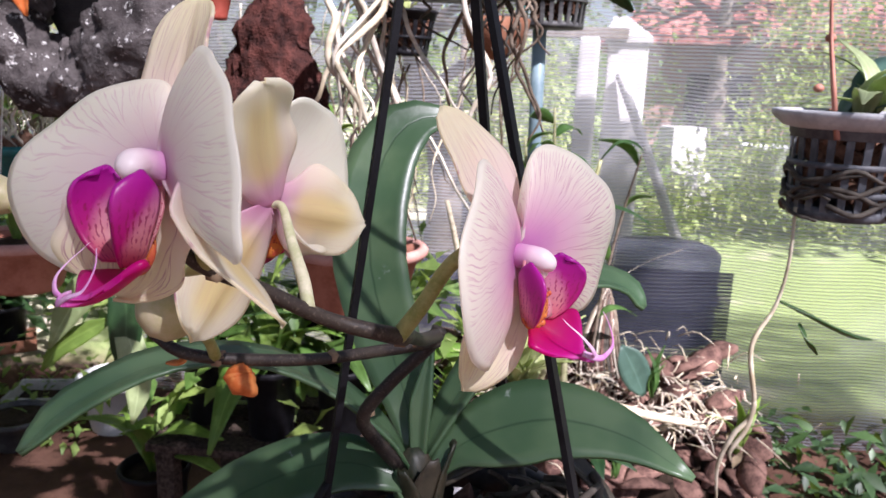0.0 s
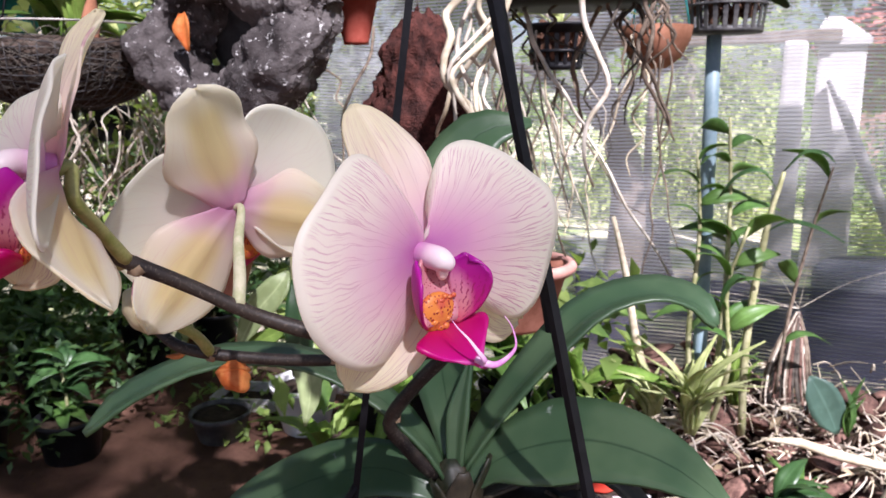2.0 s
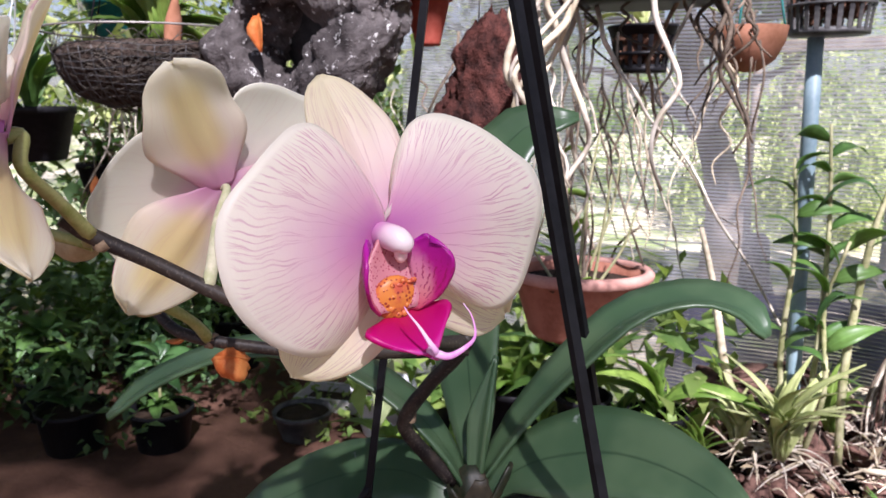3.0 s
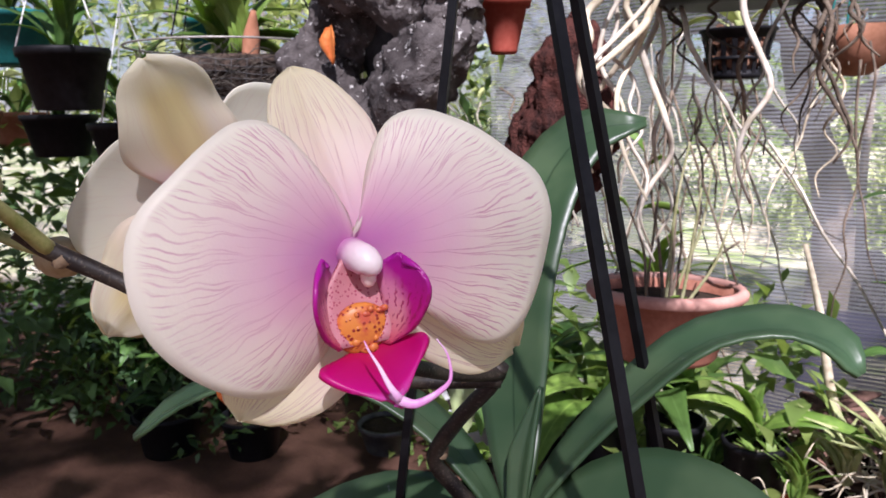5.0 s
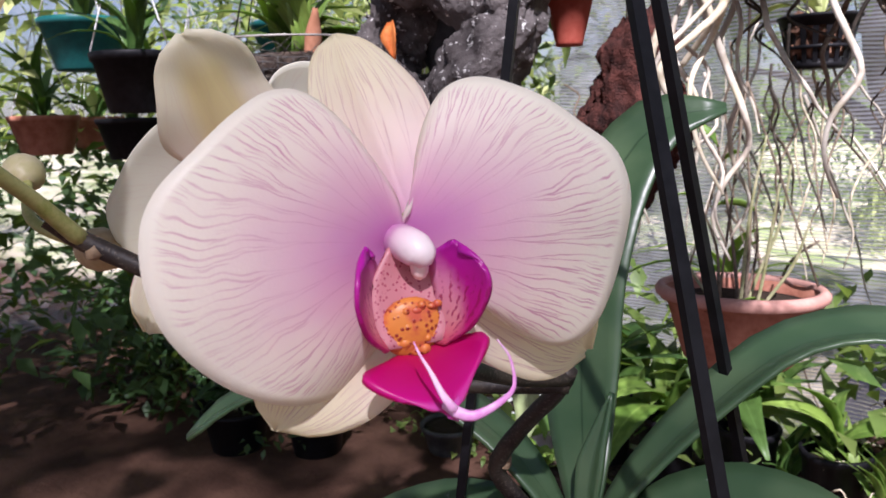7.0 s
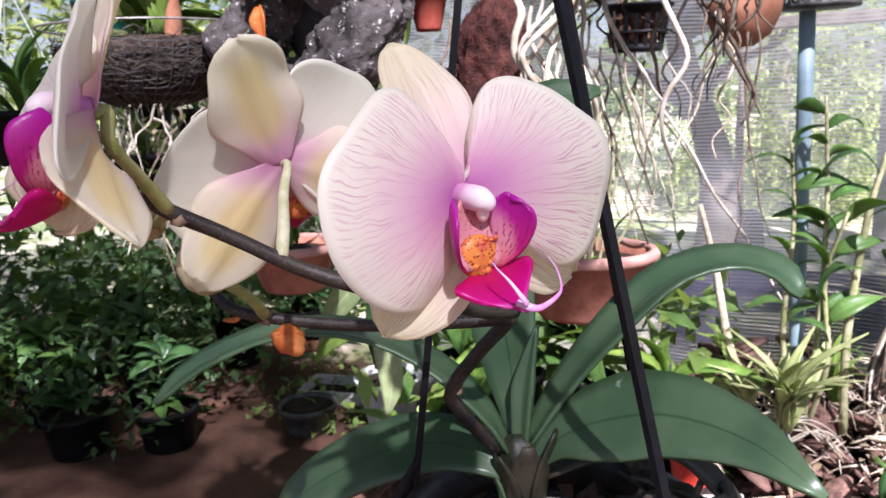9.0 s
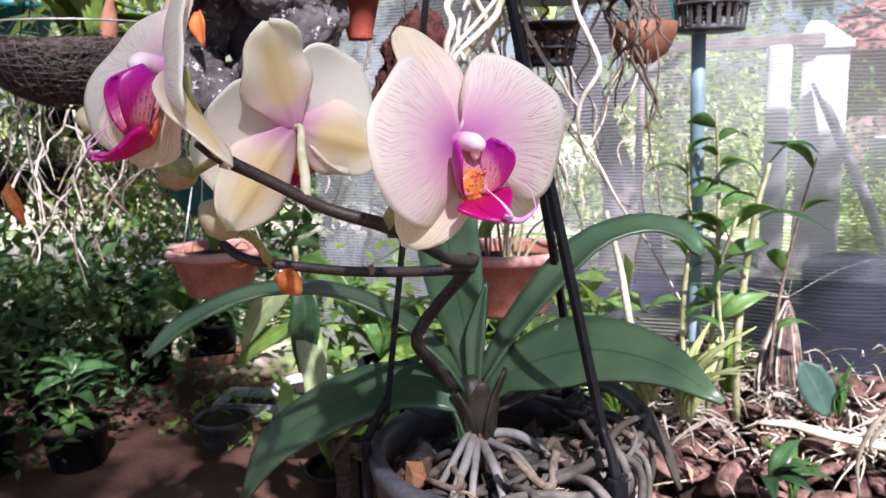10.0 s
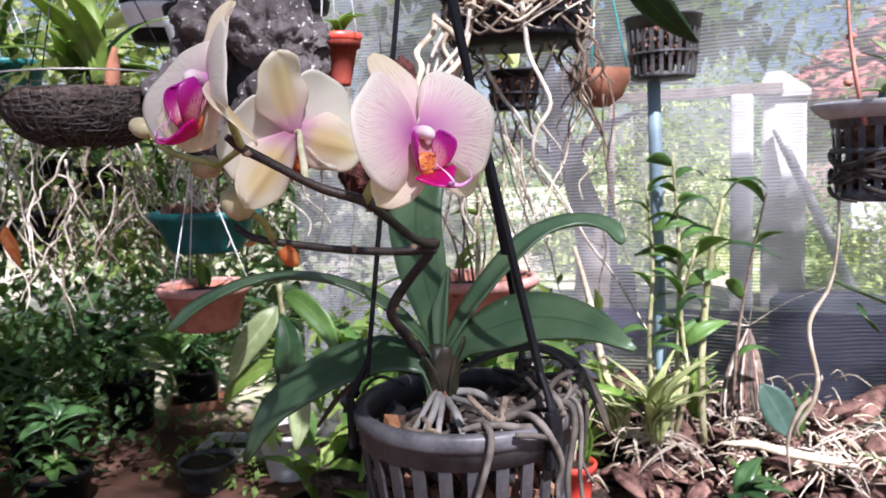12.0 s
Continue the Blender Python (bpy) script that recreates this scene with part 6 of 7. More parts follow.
# grey weathered driftwood
wood = thing("driftwood", (-0.46, 0.87, 1.40), "grey weathered driftwood log with lichen, hung up", "driftwood")
ring = [(-0.040 + 0.090 * math.cos(q) * (1 + 0.16 * math.sin(2 * q + 0.5)), 0.015 * math.sin(3 * q), -0.020 + 0.084 * math.sin(q) * (1 + 0.20 * math.cos(3 * q))) for q in np.linspace(0.6, 0.6 + 6.283, 15)]
part("log", craggy(tube("log", ring, [0.066, 0.068, 0.066, 0.060, 0.054, 0.050, 0.054, 0.046, 0.052, 0.060, 0.054, 0.060, 0.064, 0.060, 0.066], DRIFTWOOD, 150, 60, 0.75, 0.03, 5)), wood)
part("log_stub", craggy(tube("log_stub", [(0.0, 0.0, 0.06), (0.05, -0.005, 0.045), (0.088, -0.01, 0.020), (0.112, -0.01, 0.0)], [0.064, 0.056, 0.046, 0.022], DRIFTWOOD, 70, 50, 0.85, 0.03, 6)), wood, "broken end of the log")
part("log_stub", craggy(tube("log_stub", [(-0.05, 0.01, 0.06), (-0.07, 0.01, 0.12), (-0.10, 0.02, 0.22)], [0.060, 0.058, 0.060], DRIFTWOOD, 60, 50, 0.85, 0.03, 7)), wood, "upper arm of the log")
part("log_stub", craggy(tube("log_stub", [(-0.03, 0.0, -0.10), (0.0, 0.0, -0.125), (0.03, 0.0, -0.15)], [0.058, 0.05, 0.012], DRIFTWOOD, 44, 40, 0.8, 0.03, 8)), wood, "rotted foot of the log")
# Black lump behind the hole stands in for the shade inside the log.
part("hollow", mesh_of("hollow", *chunk_smooth((-0.040, 0.030, -0.020), (0.060, 0.014, 0.060), 10, 16), mats=(CHARCOAL,)), wood, "black lump closing the hole in the log, for the shade inside")
part("dry_leaf", strap_leaf("dry_leaf", [(-0.078, -0.052, 0.004), (-0.073, -0.058, -0.014), (-0.068, -0.058, -0.042)], [0.010, 0.028, 0.004], DRY_ORANGE, 0.001, nu=8, nv=5, fold=0.5, up=(0, -1, 0.2)), wood, "orange dry leaf caught on the log")
hangers(wood, 0.02, 0.10, WIRE, 2)


curl = thing("hanging_leaf", (-1.365, 1.2, 1.080), "yellow-orange withered leaf hanging on a wire", "leaf")
part("leaf", strap_leaf("leaf", [(-0.02, 0, 0.05), (-0.005, -0.01, 0.03), (0.012, -0.01, 0.0), (0.022, -0.005, -0.045)], [0.006, 0.03, 0.034, 0.005], DRY_ORANGE, 0.0012, nu=12, nv=7, fold=0.5, up=(0.3, -1, 0.2)), curl)
part("hanging_wire", tube("hanging_wire", [(-0.02, 0, 0.05), (-0.025, 0, 0.5), (-0.025, 0, 1.380)], [0.001, 0.001], WIRE, 4, 5), curl)

# black pots behind the driftwood
for k, (p, r) in enumerate((((-0.737, 1.1, 1.442), 0.056), ((-1.10, 1.45, 1.56), 0.085), ((-0.72, 1.5, 1.60), 0.08))):
    q = solid_pot(p, r, r * 0.72, 0.11, PLASTIC_BLACK, "black plastic hanging pot with a pale rim", "hanging_pot", "black hanging pots")
    part("white_band", lathe("white_band", [(r * 0.80, 0.028), (r * 0.93 + 0.003, 0.068), (r + 0.003, 0.086), (r * 0.98, 0.086), (r * 0.90, 0.066), (r * 0.78, 0.028), (r * 0.80, 0.028)], PLASTIC_WHITE, 32), q, "pale band below the rim")
    hangers(q, r, 0.11, PLASTIC_WHITE, 3, 0.002)
    rosette((0, 0, 0.1), 7, "midstrap", (0.26, 0.03, 0.35, LEAF_LIGHT), "", parent=q, seed=80 + k, up=(30, 80))

# wire basket lined with fibre
wireb = thing("wire_basket", (-0.775, 0.85, 1.285), "dark wire basket packed with dry fibre and a strap-leaved orchid", "hanging basket")
part("fibre_ball", lathe("fibre_ball", [(0.0, 0.004), (0.05, 0.006), (0.09, 0.022), (0.112, 0.052), (0.120, 0.082), (0.10, 0.094), (0.05, 0.100), (0.0, 0.096)], MESH_FIBRE, 56, 0.09), wireb, "dark fibre lining")
strands = []
for k in range(420):
    a, b = rng.random() * 6.283, rng.uniform(0.15, 0.9)
    z0 = rng.uniform(0.004, 0.098)
    pts = []
    for t in range(5):
        z = z0 + 0.010 * math.sin(1.3 * t + k) + (0.02 if k % 9 == 0 else 0) * t / 4
        rr = np.interp(z, (0, 0.006, 0.022, 0.052, 0.082, 0.12), (0.03, 0.058, 0.096, 0.118, 0.126, 0.122)) + rng.uniform(0.0, 0.006)
        pts.append((rr * math.cos(a + b * t / 4), rr * math.sin(a + b * t / 4), z))
    strands.append(tube_data(pts, [0.0007, 0.0004], 8, 4))
tagged(part("fibre_strand", mesh_of("fibre_strand", *joined(strands), mats=(ROOT_DARK,)), wireb, "loose fibre strands"), kind="stuff")
net_rings = []
for i in range(9):
    z = 0.008 + 0.010 * i
    rr = np.interp(z, (0, 0.006, 0.022, 0.052, 0.082), (0.03, 0.060, 0.099, 0.122, 0.130))
    net_rings.append(tube_data([(rr * math.cos(q), rr * math.sin(q), z + 0.003 * math.sin(5 * q + i)) for q in np.linspace(0, 6.283, 30)], [0.0007, 0.0007], 60, 4))
for i in range(40):
    q = i * 6.283 / 40
    net_rings.append(tube_data([(0.060 * math.cos(q), 0.060 * math.sin(q), 0.006), (0.099 * math.cos(q + 0.06), 0.099 * math.sin(q + 0.06), 0.022), (0.122 * math.cos(q + 0.1), 0.122 * math.sin(q + 0.1), 0.052), (0.130 * math.cos(q + 0.12), 0.130 * math.sin(q + 0.12), 0.086)], [0.0007, 0.0007], 8, 4))
part("wire_netting", mesh_of("wire_netting", *joined(net_rings), mats=(PLASTIC_DUSTY,)), wireb, "rusty dark wire netting")
part("hoop", tube("hoop", [(0.146 * math.cos(a), 0.146 * math.sin(a), 0.112) for a in np.linspace(0, 6.283, 24)], [0.0016, 0.0016], WIRE, 48, 6), wireb, "wire hoop")
hangers(wireb, 0.146, 0.112, PLASTIC_BLACK, 3, 0.0012, 0.9)
part("sheath", tube("sheath", [(0.07, -0.02, 0.09), (0.075, -0.02, 0.12), (0.082, -0.02, 0.155)], [0.014, 0.014, 0.004], CLAY_BROWN, 10, 10, 0.7), wireb, "brown dry sheath")
rosette((0.035, 0, 0.09), 6, "bigstrap", (0.20, 0.034, 0.22, LEAF_LIGHT), "", parent=wireb, seed=90, up=(50, 88))
rosette((-0.03, 0.02, 0.09), 20, "lightbroad", (0.15, 0.030, 0.45, LEAF_LIGHT), "", parent=wireb, seed=91, up=(15, 75))

# teal bowl and terracotta planters
def planter(at, rx, ry, h, mat, label, name, turn=0.0, lip=0.010, rim=None):
    """Oval trough with a rolled rim."""
    ob = thing(name, at, label, "planter", turn=Matrix.Rotation(radians(turn), 4, "Z") @ Matrix.Diagonal((1, ry / rx, 1, 1)))
    part("trough", lathe("trough", [(0.0, 0.0), (rx * 0.62, 0.0), (rx * 0.68, 0.008), (rx * 0.90, h - 0.022), (rx * 0.98, h - 0.020), (rx + lip * 0.4, h - 0.008), (rx, h), (rx - 0.008, h), (rx * 0.84, h - 0.03), (rx * 0.6, 0.012), (0.0, 0.012)], mat, 48), ob)
    part("rim", lathe("rim", [(rx * 0.97, h - 0.019), (rx + lip * 0.5, h - 0.012), (rx + lip * 0.6, h - 0.004), (rx, h + 0.003), (rx - 0.010, h + 0.002), (rx - 0.010, h - 0.006), (rx * 0.97, h - 0.019)], rim or mat, 48), ob)
    part("soil", lathe("soil", [(0.0, h * 0.84), (rx * 0.55, h * 0.86), (rx * 0.88, h * 0.82), (rx * 0.7, h * 0.4), (0.0, h * 0.4)], SOIL_POT, 24, 0.03), ob)
    return ob


teal = planter((-1.06, 1.52, 1.030), 0.150, 0.12, 0.105, TEAL, "teal plastic hanging bowl", "hanging_bowl")
hangers(teal, 0.148, 0.104, WIRE, 3, 0.0013)
dangling(teal, ROOT_PALE, 14, (-0.12, 0.12), (-0.09, 0.03), (0.12, 0.24), (0.06, 0.15), (0.002, 0.004), 78, 0.02, "pale dry stem")
part("bark_heap", mesh_of("bark_heap", *joined([chunk_data((rng.uniform(-0.10, 0.10), rng.uniform(-0.09, 0.06), 0.105), rng.uniform(0.015, 0.03), 3300 + k) for k in range(22)]), mats=(BARK,), smooth=False), teal, "bark chips")
terra = planter((-0.945, 1.34, 0.868), 0.110, 0.10, 0.105, TERRACOTTA, "terracotta-coloured hanging planter with a paler rolled rim", "hanging_planter", rim=TERRACOTTA_RIM)
hangers(terra, 0.108, 0.104, PLASTIC_WHITE, 3, 0.0012)
rosette((0, 0, 0.1), 6, "smallgreen", (0.07, 0.016, 0.4, LEAF_LIGHT), "", parent=terra, seed=92, up=(30, 85), scale=(0.9, 1.6))
terra2 = planter((-0.262, 1.30, 0.884), 0.125, 0.10, 0.122, TERRACOTTA, "terracotta planter with dry stems hung behind the orchid", "hanging_planter", 10, rim=TERRACOTTA_RIM)
hangers(terra2, 0.12, 0.12, FIBRE, 3, 0.002)
for k in range(9):
    leafy_stem((0, 0, 0), (rng.uniform(-0.12, 0.12), rng.uniform(-0.05, 0.05), rng.uniform(0.22, 0.36)), 2 if k % 2 else 0, "smallgreen", (0.07, 0.016, 0.4, LEAF_LIGHT), "", FIBRE if k % 2 else CANE, rad=0.003, seed=100 + k, parent=terra2)

# right-hand slatted pot on a copper-coloured cord, with a long aerial root
rb = net_pot((0.372, 0.85, 1.178), 0.058, 0.050, 0.108, PLASTIC_SUNNED, "grey sun-bleached slatted pot wound with roots on a copper cord", 20, 2)
# Worn rim, its colour also whitened to stand for sun on it.
part("rim_edge", lathe("rim_edge", [(0.058, 0.094), (0.066, 0.096), (0.0775, 0.106), (0.079, 0.110), (0.0775, 0.113), (0.060, 0.113), (0.058, 0.094)], PLASTIC_PALE, 40), rb, "worn pale rim, whitened further for sunlight")
part("cord", tube("cord", [(-0.030, -0.05, 0.085), (-0.040, -0.045, 0.14), (-0.045, -0.03, 0.20), (-0.044, -0.01, 0.28), (-0.03, 0, 0.42), (-0.03, 0, 1.282)], [0.0042, 0.0036, 0.0026, 0.0026, 0.0022, 0.002], CORD, 30, 8, 0.7), rb, "copper-coloured cord")
for z in (0.135, 0.185, 0.236):
    part("cord_knot", mesh_of("cord_knot", *chunk_smooth((-0.042, -0.03 + (0.2 - z) * 0.25, z), (0.0055, 0.0055, 0.0045)), mats=(CORD,)), rb, "cord knot")
for k in range(12):
    a0, z = rng.random() * 6.283, rng.uniform(0.005, 0.05)
    pts = [(0.057 * math.cos(a0 + 0.5 * t), 0.057 * math.sin(a0 + 0.5 * t), z + 0.008 * math.sin(2 * t + k)) for t in range(6)]
    part("wound_root", tube("wound_root", pts, [0.0030, 0.0026, 0.0016], (ROOT, ROOT_DARK)[k % 2], 18, 7, 1, 0.15, k), rb, "root wound round the pot")
part("aerial_root", tube("aerial_root", [(-0.050, -0.02, 0.01), (-0.052, -0.03, -0.05), (-0.060, -0.03, -0.10), (-0.082, -0.04, -0.145), (-0.072, -0.045, -0.215), (-0.092, -0.05, -0.245), (-0.104, -0.05, -0.285), (-0.100, -0.05, -0.33)], [0.0022, 0.0020, 0.0024, 0.0032, 0.0031, 0.0034, 0.0028, 0.0012], ROOT_STRAW, 44, 9, 0.85, 0.12, 3), rb, "long straw-coloured aerial root")
part("aerial_root", tube("aerial_root", [(-0.072, -0.045, -0.205), (-0.078, -0.05, -0.235), (-0.094, -0.055, -0.262), (-0.092, -0.055, -0.275)], [0.003, 0.0036, 0.003, 0.001], ROOT_STRAW, 18, 8, 0.8, 0.12, 4), rb)
rosette((-0.005, 0.01, 0.10), 5, "bluegreen", (0.15, 0.045, 0.5, LEAF_BLUE), "", parent=rb, seed=95, up=(10, 70), spin=(-60, 60))
rosette((0.012, 0.0, 0.10), 8, "palesmall", (0.12, 0.034, 0.35, LEAF_PALE), "", parent=rb, seed=96, up=(30, 85), scale=(0.6, 1.2))
part("leaf", strap_leaf("leaf", [(-0.056, -0.02, -0.095), (-0.02, -0.02, -0.112), (0.03, -0.01, -0.135), (0.06, 0, -0.14)], [0.006, 0.022, 0.026, 0.004], LEAF_DARK, 0.0012, nu=10, nv=5, fold=0.3), rb, "dark narrow leaf")
part("leaf", strap_leaf("leaf", [(-0.03, -0.02, -0.12), (-0.02, -0.025, -0.14), (-0.005, -0.02, -0.155)], [0.006, 0.022, 0.003], LEAF_DARK, 0.0012, nu=8, nv=5, fold=0.3), rb, "dark narrow leaf")
# leaf in front of the pole pot
hangleaf = thing("hanging_leaf", (0.10, 1.10, 1.47), "dark green spotted leaf hanging from above", "leaf")
part("stalk", tube("stalk", [(-0.045, 0, 0.08), (-0.05, 0.01, 0.4), (-0.04, 0.02, 0.99)], [0.003, 0.003], CANE, 8, 6), hangleaf)
part("leaf", strap_leaf("leaf", [(-0.045, 0, 0.08), (-0.02, 0, 0.025), (0.02, 0, -0.022), (0.066, 0.005, -0.064)], [0.015, 0.05, 0.06, 0.058, 0.035, 0.006], LEAF_DARK, 0.0015, nu=16, nv=7, fold=0.15, up=(0.2, 0.7, 0.75)), hangleaf)

# ---- heap of husks and bark under the net ----
heap = thing("husk_heap", (0.28, 2.15, 0.0), "heap of coconut husks and bark against the net, grown with orchids", "husk heap")
base = [chunk_data((rng.uniform(-0.5, 0.36), rng.uniform(-0.28, 0.4), rng.uniform(0.03, 0.26)), rng.uniform(0.08, 0.16), 5000 + k, 0.8) for k in range(150)]
tagged(part("heap_core", mesh_of("heap_core", *joined(base), mats=(SOIL_POT,), smooth=False), heap, "dark rotted husk"), kind="stuff")
HUSK_SHAPES = []
for k in range(12):
    s = rng.uniform(0.05, 0.085)
    pts = [(-s, 0, 0), (-s * 0.3, 0, s * 0.30), (s * 0.3, 0, s * 0.30), (s, 0, 0)]
    HUSK_SHAPES.append(strap_leaf("husk", pts, [s * 0.3, s * 1.1, s * 1.2, s * 1.0, s * 0.25], HUSK, 0.008, nu=8, nv=6, fold=-0.55))
for k in range(170):
    x, y = rng.uniform(-0.50, 0.42), rng.uniform(-0.36, 0.30)
    z = 0.30 + 0.15 * rng.random() + 0.10 * y - 0.10 * max(0, -y - 0.15) * 3
    m = Matrix.Translation((x, y, z)) @ Euler((rng.uniform(-0.7, 0.7), rng.uniform(-0.7, 0.7), rng.random() * 6.28)).to_matrix().to_4x4()
    part("husk", HUSK_SHAPES[k % 12], heap, m=m)
twigs = []
for k in range(210):
    p = Vector((rng.uniform(-0.5, 0.40), rng.uniform(-0.38, 0.3), rng.uniform(0.34, 0.52)))
    d = Vector((rng.uniform(-1, 1), rng.uniform(-1, 1), rng.uniform(-0.6, 0.6))).normalized() * rng.uniform(0.04, 0.14)
    twigs.append(tube_data([tuple(p), tuple(p + d * 0.5 + Vector((0, 0, rng.uniform(-0.01, 0.03)))), tuple(p + d)], [0.0024, 0.0019, 0.0008], 6, 5, 1, 0.2, k))
tagged(part("twig_litter", mesh_of("twig_litter", *joined(twigs), mats=(ROOT_STRAW,)), heap, "dry pale roots and twigs"), kind="stuff")
splinters = []
sp = random.Random(19)
for k in range(270):
    p = Vector((sp.gauss(-0.02, 0.22), sp.uniform(-0.32, 0.16), 0))
    p.z = 0.40 + 0.10 * p.y + sp.uniform(0.0, 0.09)
    d = Vector((sp.uniform(-1, 1), sp.uniform(-1, 1), sp.uniform(-0.5, 0.7))).normalized() * sp.uniform(0.02, 0.06)
    splinters.append(tube_data([tuple(p), tuple(p + d * 0.5), tuple(p + d)], [0.002, 0.0042, 0.0008], 4, 5, 0.4, 0.2, k))
tagged(part("splinter_litter", mesh_of("splinter_litter", *joined(splinters), mats=(STRAW_CHIP,)), heap, "broken pale husk splinters"), kind="stuff")
litter = leaf_cloud(110, lambda q: (q.uniform(-0.5, 0.40), q.uniform(-0.38, 0.25), q.uniform(0.36, 0.46)), 0.045, 61, 0.1, 2.6)
tagged(part("leaf_litter", mesh_of("leaf_litter", *litter, mats=(CLUMP_DRY,)), heap, "dry leaf litter"), kind="stuff")
for k, (x, y, z, n, ln, mat, key) in enumerate(((0.055, 1.88, 0.46, 22, 0.26, LEAF_YELLOW, "spiky"), (0.16, 2.05, 0.48, 9, 0.16, LEAF_LIGHT, "lightstrap"), (-0.20, 1.86, 0.42, 9, 0.18, LEAF_LIGHT, "lightstrap"), (0.42, 2.0, 0.46, 6, 0.13, LEAF_MID, "midsmall"), (0.30, 1.72, 0.36, 7, 0.15, LEAF_MID, "midsmall"), (0.62, 1.86, 0.38, 7, 0.2, LEAF_LIGHT, "lightstrap"), (-0.04, 1.93, 0.44, 14, 0.20, LEAF_YELLOW, "spikysmall"), (-0.12, 1.80, 0.42, 10, 0.16, LEAF_LIGHT, "lightstrap"), (-0.34, 1.9, 0.38, 8, 0.2, LEAF_MID, "midstrap2"))):
    rosette((x, y, z), n, key, (ln, ln * 0.15, 0.22, mat), "strappy orchid seedling growing on the husk heap", seed=110 + k, up=(50, 88), group="orchids on the heap")
big = thing("broad_leaf_plant", (0.40, 2.0, 0.46), "single broad blue-green leaf standing on the heap", "plant")
part("leaf", strap_leaf("leaf", [(0, 0, 0), (-0.02, -0.01, 0.05), (-0.05, -0.02, 0.11), (-0.075, -0.02, 0.15)], [0.01, 0.07, 0.09, 0.07, 0.01], LEAF_BLUE, 0.0015, nu=12, nv=7, fold=0.15, up=(0.2, -1, 0.3)), big)
for k in range(11):
    c = Vector((rng.uniform(-0.3, 0.38), rng.uniform(-0.34, 0.0), rng.uniform(0.40, 0.46)))
    for j in range(9):
        a, ln = rng.uniform(0, 6.283), rng.uniform(0.06, 0.16)
        pts = [tuple(c + Vector((math.cos(a + 0.25 * math.sin(3 * t + j)) * ln * t, math.sin(a + 0.25 * math.sin(3 * t + j)) * ln * t, 0.025 * math.sin(3.1 * t) - 0.05 * t))) for t in (0, 0.25, 0.5, 0.75, 1)]
        part("aerial_root", tube("aerial_root", pts, [0.0028, 0.0026, 0.0022, 0.0012], (ROOT_PALE, ROOT_STRAW)[j % 2], 12, 6, 1, 0.15, j), heap, "pale root spread over the husks" if j == 0 else "")
fallen = thing("fallen_cane", (0.24, 1.85, 0.475), "dry straw-coloured cane lying on the husk heap", "cane")
part("cane", tube("cane", [(-0.02, 0, 0.010), (0.06, 0.0, 0.014), (0.14, -0.01, 0.002), (0.27, -0.015, -0.012), (0.30, -0.015, -0.018)], [0.005, 0.013, 0.015, 0.011, 0.002], ROOT_STRAW, 24, 10, 0.8, 0.06, 3), fallen)
rosette((0.25, 1.70, 0.41), 6, "darkbroad", (0.13, 0.045, 0.3, LEAF_DARK), "dark broad-leaved seedling on the husk heap", seed=140, up=(10, 50), group="orchids on the heap")
tuft = thing("dry_orchid", (0.31, 2.24, 0.44), "dried-up orchid with bare spreading roots", "plant")
more = random.Random(9)
for k in range(34):
    a = more.uniform(-3.1, 0.1)
    w = more.uniform(0.5, 1.25)
    part("dry_root", tube("dry_root", [(0, 0, 0.26), (0.045 * w * math.cos(a), 0.02 * math.sin(a), 0.17), (0.075 * w * math.cos(a), 0.05 * math.sin(a), 0.06), (0.09 * w * math.cos(a + 0.2 * w), 0.08 * math.sin(a), -0.04)], [0.006, 0.005, 0.0036, 0.0016], (ROOT_DARK, FIBRE, HUSK, ROOT_DARK, HUSK, ROOT_PALE)[k % 6], 12, 6, 1, 0.15, k), tuft)
for k in range(5):
    a = rng.uniform(0, 6.28)
    part("thread", tube("thread", [(0, 0, 0.27), (0.14 * math.cos(a), 0.05 * math.sin(a), 0.29 + 0.08 * math.sin(a)), (0.27 * math.cos(a), 0.06 * math.sin(a), 0.29 + 0.15 * math.sin(a))], [0.0012, 0.001], ROOT_PALE, 8, 4), tuft, "pale tying thread")

# ---- undergrowth and pots on the ground ----


def undergrowth(name, n, box, size, mat, label, seed, droop=0.2, aspect=2.2):
    (x0, x1), (y0, y1), (z0, z1) = box

    def spot(q):
        return q.uniform(x0, x1), q.uniform(y0, y1), z0 + (z1 - z0) * q.random() ** 1.2

    return solo(name, mesh_of(name, *leaf_cloud(n, spot, size, seed, droop, aspect), mats=(mat,)), label, "undergrowth", kind="stuff")


def stem_thicket(name, n, box, drop, rad, mat, label, seed, lean=0.35):
    (x0, x1), (y0, y1), (z0, z1) = box
    r = random.Random(seed)
    datas = []
    for k in range(n):
        p = Vector((r.uniform(x0, x1), r.uniform(y0, y1), r.uniform(z0, z1)))
        ln = r.uniform(*drop)
        a = Vector((r.gauss(0, lean), r.gauss(0, lean), -1)) * ln
        q = r.uniform(*rad)
        pts, drift = [tuple(p)], Vector()
        for i in range(1, 7):
            drift += Vector((r.gauss(0, 0.016), r.gauss(0, 0.016), r.gauss(0, 0.008)))
            pts.append(tuple(p + a * i / 6 + drift))
        datas.append(tube_data(pts, [q, q, q * 0.7, q * 0.4], 16, 5, 1, 0.15, seed + k))
    return solo(name, mesh_of(name, *joined(datas), mats=(mat,)), label, "hanging roots", kind="stuff")


